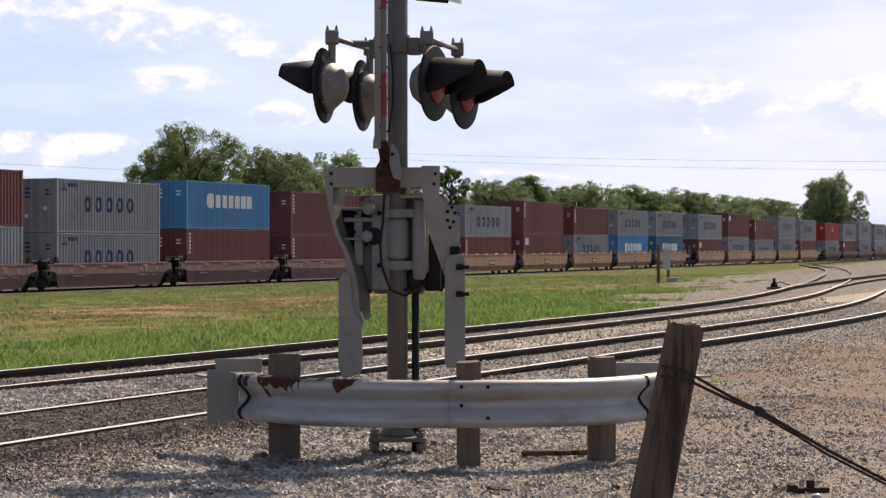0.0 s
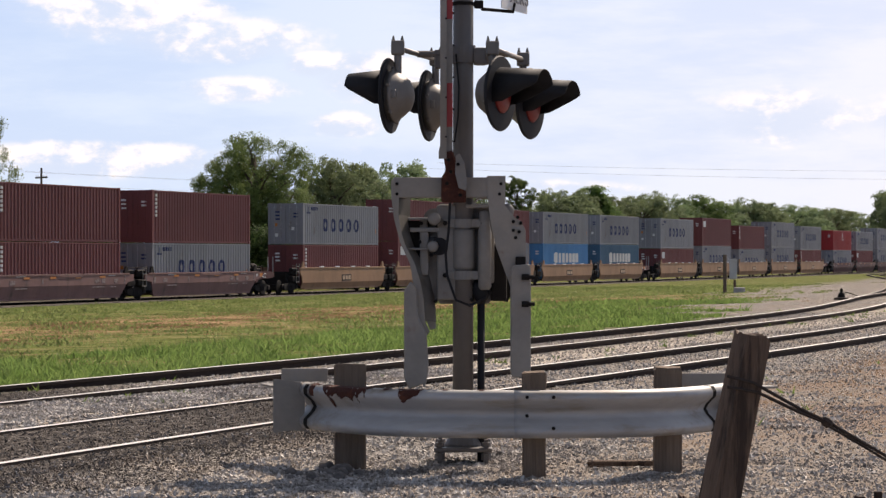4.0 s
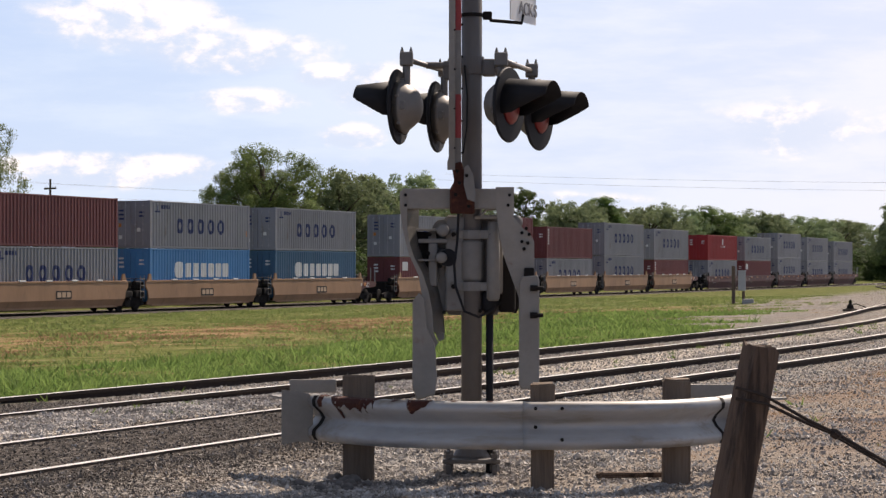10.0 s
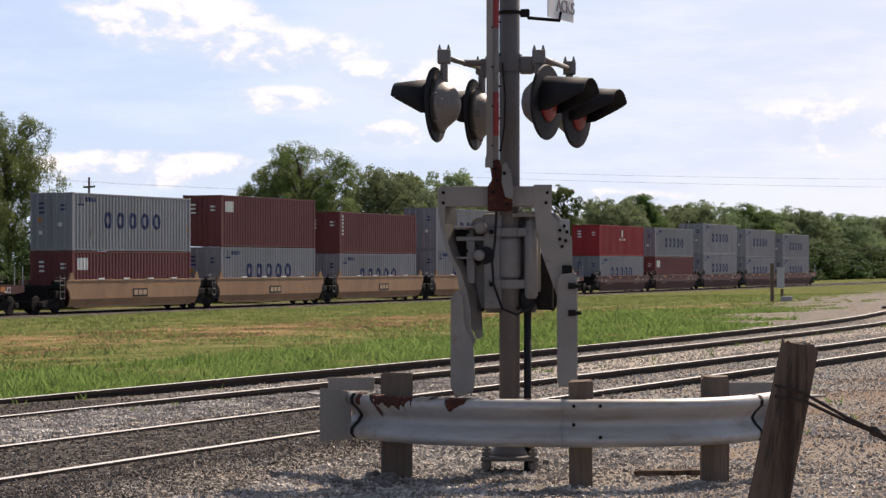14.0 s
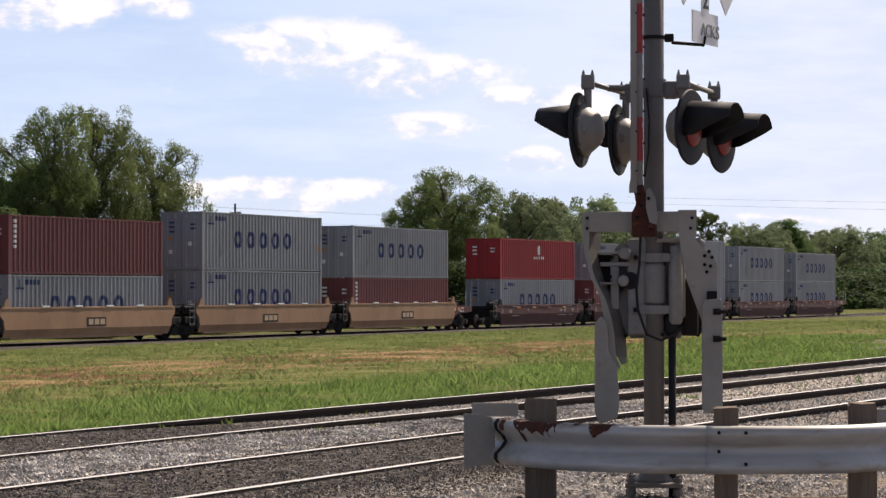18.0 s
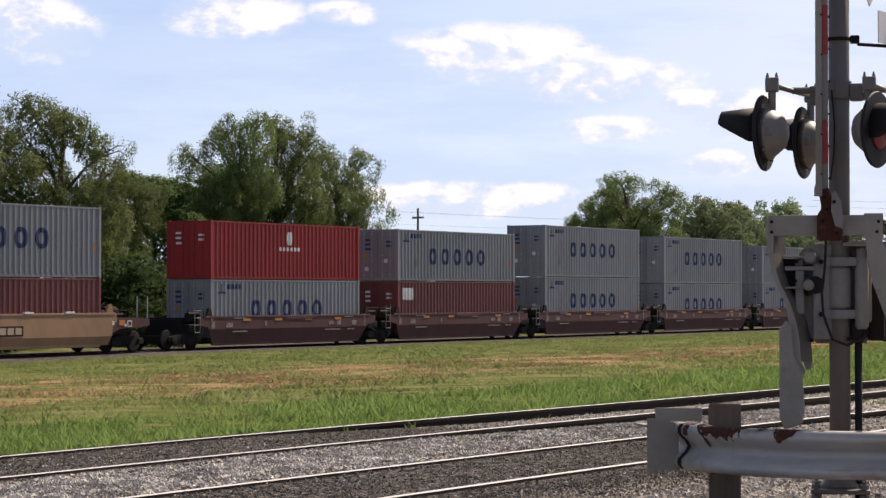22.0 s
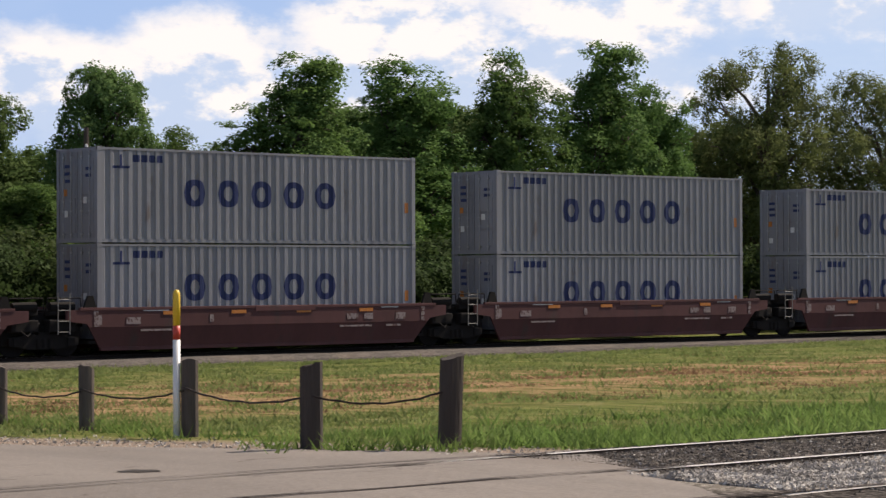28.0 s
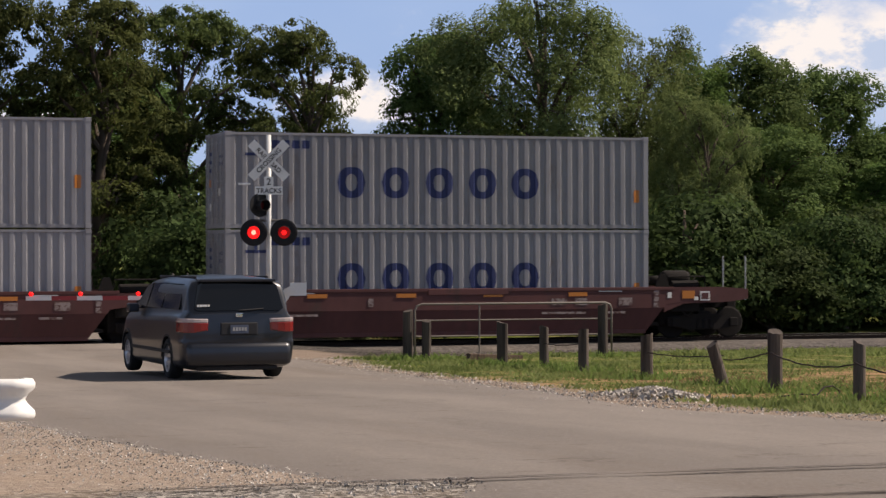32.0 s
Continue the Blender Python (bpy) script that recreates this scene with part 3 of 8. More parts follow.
def ground_z(x, y):
    """The lie of the land: fill round the rails near the crossing buries them to their heads."""
    near = lerp_table(y, (6.4, 7.4, 10.4, 11.2), (0.0, 1.0, 1.0, 0.0))
    far = lerp_table(y, (10.4, 11.2, 12.8, 13.9), (0.0, 1.0, 1.0, 0.0)) * lerp_table(x, (18.0, 22.5), (1.0, 0.2))
    return bed_z(x, y) + 0.094 * lerp_table(x, (10.2, 11.6, 18.5, 27.0), (1.2, 1.0, 1.0, 0.25)) * (near + far)


# centre lines of the two near tracks
TRACK_A = ((-40, 11.9), (0, 11.9), (12, 11.88), (17, 11.9), (22, 11.72), (27, 11.45), (33, 11.3), (40, 11.15), (47, 11.1), (52, 11.2), (57, 11.45), (62, 11.9), (71, 12.95), (80, 14.2), (91, 15.75), (121, 20.5), (156, 26.6), (190, 33.0), (260, 48.0), (420, 60.0))
TRACK_B = ((-40, 8.65), (0, 8.65), (12, 8.65), (18, 8.5), (25, 8.2), (30, 7.95), (36, 7.66), (42, 7.54), (47, 7.62), (51, 7.78), (56, 8.15), (66, 9.2), (80, 10.9), (96, 12.9))
TRACK_C = ((74, 13.35), (82, 14.25), (92, 15.05), (108, 15.95), (130, 17.2), (160, 18.9))
HALF_GAUGE = 0.725


def smooth_line(points, step=0.6):
    xs = np.array([p[0] for p in points], float)
    ys = np.array([p[1] for p in points], float)
    gx = np.arange(xs[0], xs[-1], step)
    gy = np.interp(gx, xs, ys)
    k = np.ones(13) / 13
    for _ in range(2):
        gy = np.convolve(np.pad(gy, 6, "edge"), k, "valid")
    return list(zip(gx.tolist(), gy.tolist()))


def build_ground():
    xs = sorted(set([-900, -500, -300, -160, -90, -60] + list(range(-40, 90, 1)) + list(range(90, 260, 10)) + [300, 400, 600, 1000, 1800, 3000]))
    ys = sorted(set([-900, -400, -150, -60, -30] + [v * 0.5 for v in range(-32, 40)] + list(range(20, 60)) + list(range(60, 110, 5)) + [130, 170, 260, 500, 900, 1800, 3000]))
    bm = bmesh.new()
    grid = [[bm.verts.new((x, y, ground_z(x, y) + (0.05 * noise.noise((x * 0.23, y * 0.23, 0.0)) if 15 < y < 55 and x > 14 else 0.0))) for y in ys] for x in xs]
    for i in range(len(xs) - 1):
        for j in range(len(ys) - 1):
            bm.faces.new((grid[i][j], grid[i + 1][j], grid[i + 1][j + 1], grid[i][j + 1]))
    g = make("ground", bm, M_GROUND, smooth=True)
    tagged(g, "grassy field and gravel yard beside railway tracks", "ground", kind="structure")


def strip(name, left, right, zs, mat, label, category):
    """A thin sheet between two lines of (x, y) points."""
    bm = bmesh.new()
    rows = []
    for (lx, ly), (rx, ry) in zip(left, right):
        row = []
        for k in range(-1, 8):
            f = min(1.0, max(0.0, k / 6))
            x, y = lx + (rx - lx) * f + (-0.6 if k < 0 else 0.6 if k > 6 else 0.0), ly + (ry - ly) * f
            row.append(bm.verts.new((x, y, ground_z(x, y) + (zs if 0 <= k <= 6 else -0.02))))
        rows.append(row)
    for a, b in zip(rows, rows[1:]):
        for k in range(8):
            bm.faces.new((a[k], b[k], b[k + 1], a[k + 1]))
    bmesh.ops.recalc_face_normals(bm, faces=bm.faces[:])
    if sum(f.normal.z for f in bm.faces) < 0:
        bmesh.ops.reverse_faces(bm, faces=bm.faces[:])
    return tagged(make(name, bm, mat, smooth=True), label, category, kind="structure")


def build_road():
    ys = [-25 + 1.0 * k for k in range(84)] + [62, 66, 72, 80, 95, 120, 160]
    L, R = [], []
    for y in ys:
        wl = 0.25 * noise.noise((y * 0.5, 3.0, 0)) + 0.12 * noise.noise((y * 1.7, 5.0, 0))
        wr = 0.25 * noise.noise((y * 0.5, 9.0, 0)) + 0.12 * noise.noise((y * 1.7, 7.0, 0))
        L.append((lerp_table(y, (-25, 8, 13, 18, 26, 45, 60, 160), (0.8, 3.6, 4.4, 3.7, 3.3, 3.6, 4.0, 8.0)) + wl, y))
        R.append((lerp_table(y, (-25, 6, 9, 11, 13.5, 15.5, 17.5, 21, 24, 30, 39, 46, 60, 160), (8.5, 9.2, 9.6, 10.4, 12.4, 11.9, 11.1, 10.3, 10.0, 10.8, 11.8, 12.0, 12.4, 17.0)) + wr, y))
    strip("road", L, R, 0.012, M_ASPHALT, "worn grey asphalt road over the level crossing", "road")


def build_grooves():
    for line in (TRACK_A, TRACK_B):
        for side in (-HALF_GAUGE, HALF_GAUGE):
            for off, w in ((0.0, 0.035), (0.075, 0.022)):
                bm = bmesh.new()
                rows = []
                for k in range(96):
                    x = 2.0 + k * 0.1
                    y = lerp_table(x, [q[0] for q in line], [q[1] for q in line]) + side + off + 0.02 * noise.noise((x * 1.3, side, off))
                    h = w * max(0.02, 0.5 + 0.9 * noise.noise((x * 1.1, side * 3, off * 50)))
                    rows.append([bm.verts.new((x, y + q, ground_z(x, y) + 0.017)) for q in (-h, h)])
                for a, b in zip(rows, rows[1:]):
                    bm.faces.new((a[0], b[0], b[1], a[1]))
                tagged(make("groove", bm, M_WET if off else M_RAIL_STEEL), "dark rail groove let into the road", "groove", kind="structure")


build_grooves()


def build_pothole():
    bm = bmesh.new()
    rim, hole = [], []
    for k in range(28):
        a = 2 * math.pi * k / 28
        r = 0.95 + 0.55 * noise.noise((math.cos(a) * 1.9, math.sin(a) * 1.9, 4.0)) + 0.3 * noise.noise((math.cos(a) * 5, math.sin(a) * 5, 9.0))
        for ring, f, dz in ((rim, 1.0, 0.018), (hole, 0.72, 0.016)):
            x, y = 9.16 + math.cos(a) * 0.15 * r * f, 14.85 + math.sin(a) * 0.20 * r * f
            ring.append(bm.verts.new((x, y, ground_z(x, y) + dz)))
    for k in range(28):
        bm.faces.new((rim[k], rim[(k + 1) % 28], hole[(k + 1) % 28], hole[k]))
    bm.faces.new(hole)
    tagged(make("pothole", bm, M_WET), "dark damp pothole worn into the asphalt road", "pothole", kind="structure")


build_pothole()

RAIL = ((-0.066, 0.0), (-0.066, 0.012), (-0.010, 0.030), (-0.009, 0.105), (-0.034, 0.118), (-0.036, 0.150), (0.036, 0.150), (0.034, 0.118), (0.009, 0.105), (0.010, 0.030), (0.066, 0.012), (0.066, 0.0))


def sweep_rail(bm, line, side, base):
    rings = []
    for i, (x, y) in enumerate(line):
        x1, y1 = line[min(i + 1, len(line) - 1)]
        x0, y0 = line[max(i - 1, 0)]
        d = Vector((x1 - x0, y1 - y0, 0)).normalized()
        n = Vector((-d.y, d.x, 0))
        rings.append([bm.verts.new(Vector((x, y, base(x, y) + h)) + n * (side + o)) for o, h in RAIL])
    k = len(RAIL)
    for a, b in zip(rings, rings[1:]):
        for j in range(k):
            f = bm.faces.new((a[j], a[(j + 1) % k], b[(j + 1) % k], b[j]))
            f.material_index = 1 if j in (5,) else 0
    bm.faces.new(rings[0])
    bm.faces.new(rings[-1][::-1])
    bmesh.ops.recalc_face_normals(bm, faces=bm.faces[:])


def build_track(label, line, base, tie_range, bed, bed_width, bed_top):
    name = "railway_track"
    t = empty(name, pose(0, 0, 0), label, "railway track", kind="structure")
    for side in (-HALF_GAUGE, HALF_GAUGE):
        bm = bmesh.new()
        sweep_rail(bm, line, side, base)
        part("rail", bm, [M_RAIL_STEEL, M_RAIL_TOP] if bed else [M_SIDING_WEB, M_SIDING_TOP], t)
    if bed:
        bm = bmesh.new()
        rows = []
        for i, (x, y) in enumerate(line[::2]):
            row = []
            for o, dz in ((-bed_width, -0.5), (-bed_width * 0.62, bed_top), (-0.7, bed_top + 0.03), (0.0, bed_top), (0.7, bed_top + 0.03), (bed_width * 0.62, bed_top), (bed_width, -0.5)):
                row.append(bm.verts.new((x, y + o, base(x, y) + dz + 0.03 * noise.noise((x * 0.9, o * 2, 1)))))
            rows.append(row)
        for a, b in zip(rows, rows[1:]):
            for k in range(6):
                bm.faces.new((a[k], b[k], b[k + 1], a[k + 1]))
        bmesh.ops.recalc_face_normals(bm, faces=bm.faces[:])
        part("ballast_bed", bm, M_BALLAST, t, smooth=True)
    # sleepers
    bm = bmesh.new()
    box(bm, -0.115, 0.115, -1.28, 1.28, -0.13, 0.0, 0.012)
    me = bpy.data.meshes.new("sleeper")
    bm.to_mesh(me)
    bm.free()
    me.materials.append(M_TIE)
    rng = random.Random(4)
    x0, x1 = tie_range
    count, last = 0, None
    for i in range(1, len(line)):
        x, y = line[i]
        if not x0 <= x <= x1 or count >= 220:
            continue
        if last is not None and math.hypot(x - last[0], y - last[1]) < 0.56:
            continue
        last = (x, y)
        px, py = line[i - 1]
        o = new("sleeper", me)
        o.parent = t
        o.matrix_basis = pose(x, y, base(x, y) + 0.012 + rng.uniform(-0.012, 0.008), 0, 0, math.degrees(math.atan2(y - py, x - px)) + rng.uniform(-1.5, 1.5))
        count += 1
    return t


TRAIN_Y = 61.02
build_ground()
build_road()
near_base = lambda x, y: bed_z(x, y) - 0.035 - lerp_table(x, (8.8, 10.6), (0.03, 0.0))
main_base = lambda x, y: -0.27
build_track("two worn rails of the siding beside the field", smooth_line(TRACK_A), near_base, (16, 90), False, 0, 0)
build_track("two worn rails of the siding by the signal", smooth_line(TRACK_B), near_base, (17, 95), False, 0, 0)
build_track("two rusty rails of a turnout leaving the siding", smooth_line(TRACK_C), near_base, (75, 120), False, 0, 0)
build_track("main line rails on a raised ballast bed", [(x, TRAIN_Y) for x in np.arange(-120, 520, 2.0).tolist()], main_base, (2, 120), True, 3.4, 0.02)


# ================= train =================
TAIL = ((0, 416.0), (2, 394.05), (4, 371.9), (6, 349.4), (9, 315.2), (13, 268.2), (16, 231.75), (21, 170.0), (23, 144.35), (24.5, 125.1), (26.5, 98.9), (29, 66.0), (30.5, 45.95), (31, 39.2), (32, 25.65))
LENGTH, WIDTH = 12.19, 2.44


def side_profile():
    """Corrugation of a container's long side: (x along, depth inwards)."""
    pts, x = [], 0.16
    while x + 0.320 < LENGTH - 0.14:
        pts += [(x, 0.0), (x + 0.110, 0.0), (x + 0.145, 0.040), (x + 0.280, 0.040)]
        x += 0.320
    pts += [(x, 0.0), (LENGTH - 0.14, 0.0)]
    return pts


PROFILE = side_profile()


def depth_at(x):
    return lerp_table(x, [p[0] for p in PROFILE], [p[1] for p in PROFILE])


def container_meshes(mat, height):
    """Meshes of a container, its left front corner on the ground at the origin: frame, sides, ends, roof, doors."""
    out = []
    # long sides
    for y, s in ((0.03, 1), (WIDTH - 0.03, -1)):
        bm = bmesh.new()
        cols = [(bm.verts.new((x, y + s * d, 0.11)), bm.verts.new((x, y + s * d, height - 0.08))) for x, d in PROFILE]
        for a, b in zip(cols, cols[1:]):
            bm.faces.new((a[0], b[0], b[1], a[1]) if s > 0 else (a[0], a[1], b[1], b[0]))
        out.append(("side_wall", bm, mat))
    # frame: rails, corner posts and castings
    bm = bmesh.new()
    for y0, y1 in ((0.0, 0.09), (WIDTH - 0.09, WIDTH)):
        box(bm, 0.0, LENGTH, y0 + 0.045, y1 - 0.040, 0.02, 0.125)
        box(bm, 0.0, LENGTH, y0 + 0.02, y1 - 0.02, height - 0.085, height - 0.02)
    for x0, x1 in ((0.0, 0.16), (LENGTH - 0.16, LENGTH)):
        for y0, y1 in ((0.0, 0.16), (WIDTH - 0.16, WIDTH)):
            box(bm, x0 + 0.008, x1 - 0.008, y0 + 0.008, y1 - 0.008, 0.1, height - 0.1)
            box(bm, x0, x1, y0, y1, 0.0, 0.12, 0.01)
            box(bm, x0, x1, y0, y1, height - 0.12, height, 0.01)
        box(bm, x0 + 0.02, x1 - 0.02, 0.1, WIDTH - 0.1, height - 0.12, height - 0.015)
        box(bm, x0 + 0.02, x1 - 0.02, 0.1, WIDTH - 0.1, 0.02, 0.16)
    out.append(("frame", bm, mat))
    # roof with shallow waves
    bm = bmesh.new()
    xs = [0.1 + k * (LENGTH - 0.2) / 60 for k in range(61)]
    rows = [(bm.verts.new((x, 0.05, height - 0.03 + 0.02 * (k % 2))), bm.verts.new((x, WIDTH - 0.05, height - 0.03 + 0.02 * (k % 2)))) for k, x in enumerate(xs)]
    for a, b in zip(rows, rows[1:]):
        bm.faces.new((a[0], b[0], b[1], a[1]))
    out.append(("roof", bm, mat))
    # far end, corrugated
    bm = bmesh.new()
    cols = []
    y = 0.14
    while y < WIDTH - 0.2:
        for dy, d in ((0, 0.0), (0.07, 0.0), (0.13, 0.04), (0.2, 0.04)):
            cols.append((bm.verts.new((LENGTH - 0.05 - d, y + dy, 0.14)), bm.verts.new((LENGTH - 0.05 - d, y + dy, height - 0.1))))
        y += 0.27
    for a, b in zip(cols, cols[1:]):
        bm.faces.new((a[0], b[0], b[1], a[1]))
    out.append(("end_wall", bm, mat))
    # two doors
    for y0, y1 in ((0.15, WIDTH / 2 - 0.012), (WIDTH / 2 + 0.012, WIDTH - 0.15)):
        bm = bmesh.new()
        box(bm, 0.03, 0.08, y0, y1, 0.15, height - 0.12, 0.006)
        for k in range(4):
            za = 0.30 + k * (height - 0.55) / 4
            box(bm, 0.012, 0.04, y0 + 0.1, y1 - 0.1, za, za + (height - 0.55) / 4 - 0.10, 0.008)
        out.append(("door", bm, mat))
        for f in (0.28, 0.72):
            bm = bmesh.new()
            yy = y0 + (y1 - y0) * f
            tube(bm, [(-0.008, yy, 0.12), (-0.008, yy, height - 0.1)], 0.017, 6)
            for z in (0.25, 0.95, 1.25, height - 0.3):
                box(bm, -0.02, 0.035, yy - 0.05, yy + 0.05, z, z + 0.05)
            out.append(("lock_rod", bm, M_DOOR_BAR if mat is M_GREY else mat))
    return out


def mark_on_side(bm, x0, x1, z0, z1, round_=0.35):
    """A plain painted shape that follows the corrugation; its corners are rounded."""
    xs = sorted({x0, x1, *[p[0] for p in PROFILE if x0 < p[0] < x1]} | {x0 + (x1 - x0) * k / 8 for k in range(9)})
    cx, hw, hh, cz = (x0 + x1) / 2, (x1 - x0) / 2, (z1 - z0) / 2, (z0 + z1) / 2
    cols = []
    for x in xs:
        u = abs(x - cx) / hw
        k = 1.0 if u < 1 - round_ else math.sqrt(max(0.0, 1 - ((u - 1 + round_) / round_) ** 2)) * round_ * 1.2 + 1 - round_ * 1.2
        d = 0.03 + depth_at(x) - 0.006
        cols.append((bm.verts.new((x, d, cz - hh * k)), bm.verts.new((x, d, cz + hh * k))))
    for a, b in zip(cols, cols[1:]):
        bm.faces.new((a[0], b[0], b[1], a[1]))


def ring_on_side(bm, x0, x1, z0, z1):
    """A plain oval ring that follows the corrugation."""
    cx, hw, hh, cz, inner = (x0 + x1) / 2, (x1 - x0) / 2, (z1 - z0) / 2, (z0 + z1) / 2, 0.42
    xs = sorted({p[0] for p in PROFILE if x0 < p[0] < x1} | {x0 + (x1 - x0) * k / 12 for k in range(13)} | {cx - hw * inner, cx + hw * inner})
    for s in (1, -1):
        cols = []
        for x in xs:
            u = (x - cx) / hw
            d = 0.03 + depth_at(x) - 0.006
            out_ = hh * math.sqrt(max(0.0, 1 - abs(u) ** 2.6))
            in_ = hh * 0.55 * math.sqrt(max(0.0, 1 - (abs(u) / inner) ** 2.6)) if abs(u) < inner else 0.0
            cols.append((bm.verts.new((x, d, cz + s * in_)), bm.verts.new((x, d, cz + s * out_))))
        for a, b in zip(cols, cols[1:]):
            bm.faces.new((a[0], b[0], b[1], a[1]) if s > 0 else (a[0], a[1], b[1], b[0]))


def container_marks(kind, height):
    """The painted marks of a container's side as (name, bmesh, material)."""
    out = []
    top = height
    if kind == "grey":
        for k in range(5):
            bm = bmesh.new()
            x = 3.10 + k * 1.25
            ring_on_side(bm, x, x + 0.80, top - 1.76, top - 0.92)
            out.append(("lettering_block", bm, M_NAVY))
        bm = bmesh.new()
        mark_on_side(bm, 0.55, 1.15, top - 0.64, top - 0.56, 0.1)
        mark_on_side(bm, 0.80, 0.88, top - 0.56, top - 0.22, 0.1)
        for k in range(4):
            mark_on_side(bm, 1.28 + k * 0.28, 1.50 + k * 0.28, top - 0.44, top - 0.22, 0.1)
        out.append(("emblem", bm, M_NAVY))
        bm = bmesh.new()
        mark_on_side(bm, LENGTH - 0.44, LENGTH - 0.26, top - 1.85, top - 1.5, 0.1)
        out.append(("placard", bm, M_ORANGE))
    elif kind in ("blue", "navy"):
        bm = bmesh.new()
        mark_on_side(bm, 2.9, 3.9, top - 1.62, top - 0.72, 0.6)
        out.append(("emblem", bm, M_WHITE_MARK))
        for k in range(6):
            bm = bmesh.new()
            mark_on_side(bm, 4.15 + k * 0.92, 4.85 + k * 0.92, top - 1.58, top - 0.80, 0.15)
            out.append(("lettering_block", bm, M_WHITE_MARK))
    elif kind == "maroon":
        for k in range(6):
            bm = bmesh.new()
            mark_on_side(bm, 0.42, 0.66, top - 0.36 - k * 0.22, top - 0.22 - k * 0.22, 0.1)
            out.append(("code_block", bm, M_WHITE_MARK))
    elif kind == "panel":
        bm = bmesh.new()
        mark_on_side(bm, 0.5, 1.5, top - 0.95, top - 0.35, 0.05)
        out.append(("data_panel", bm, M_WHITE_MARK))
    elif kind == "red":
        bm = bmesh.new()
        mark_on_side(bm, 5.95, 6.45, top - 1.0, top - 0.4, 0.6)
        out.append(("emblem", bm, M_WHITE_MARK))
        for k in range(6):
            bm = bmesh.new()
            mark_on_side(bm, 5.35 + k * 0.3, 5.58 + k * 0.3, top - 1.28, top - 1.1, 0.2)
            out.append(("lettering_block", bm, M_WHITE_MARK))
    if kind == "grey":
        for y, z in ((0.45, 1.25), (0.5, 1.9), (1.62, 1.5)):
            bm = bmesh.new()
            box(bm, 0.000, 0.008, WIDTH - y - 0.2, WIDTH - y, top - z - 0.2, top - z)
            out.append(("door_sticker", bm, M_ORANGE if z == 1.25 else M_WHITE_MARK))
    # small markings on the door end
    for k, (y, z) in enumerate(((0.5, 0.5), (0.5, 0.72), (0.52, 0.95), (1.75, 0.6), (1.75, 0.8))):
        bm = bmesh.new()
        box(bm, 0.002, 0.01, WIDTH - y - 0.3, WIDTH - y, top - z - 0.1, top - z)
        out.append(("door_marking", bm, M_NAVY if kind == "grey" else M_WHITE_MARK))
    return out


PAINTS = {"grey": M_GREY, "maroon": M_MAROON, "panel": M_MAROON, "red": M_RED, "blue": M_BLUE, "navy": M_NAVY_BOX}
LABELS = {"grey": "grey corrugated shipping container with navy lettering blocks", "maroon": "maroon corrugated shipping container with white code marks", "panel": "maroon corrugated shipping container with a white data panel", "red": "bright red corrugated shipping container with a white emblem", "blue": "bright blue corrugated shipping container with white lettering blocks", "navy": "dark blue corrugated shipping container with white lettering blocks"}
prototypes = {}
MOVERS = []          # (thing, metres ahead of the train's tail, y, z)


def container(kind, height, ahead, z):
    key = (kind, height)
    at = pose(0, 0, 0)
    if key not in prototypes:
        ob = empty("shipping_container", at, LABELS[kind], "container", "containers on the train")
        for name, bm, mat in container_meshes(PAINTS[kind], height) + container_marks(kind, height):
            part(name, bm, mat, ob)
        prototypes[key] = ob
    else:
        ob = copy_thing(prototypes[key], at)
    MOVERS.append((ob, ahead, TRAIN_Y - WIDTH / 2, z))
    return ob


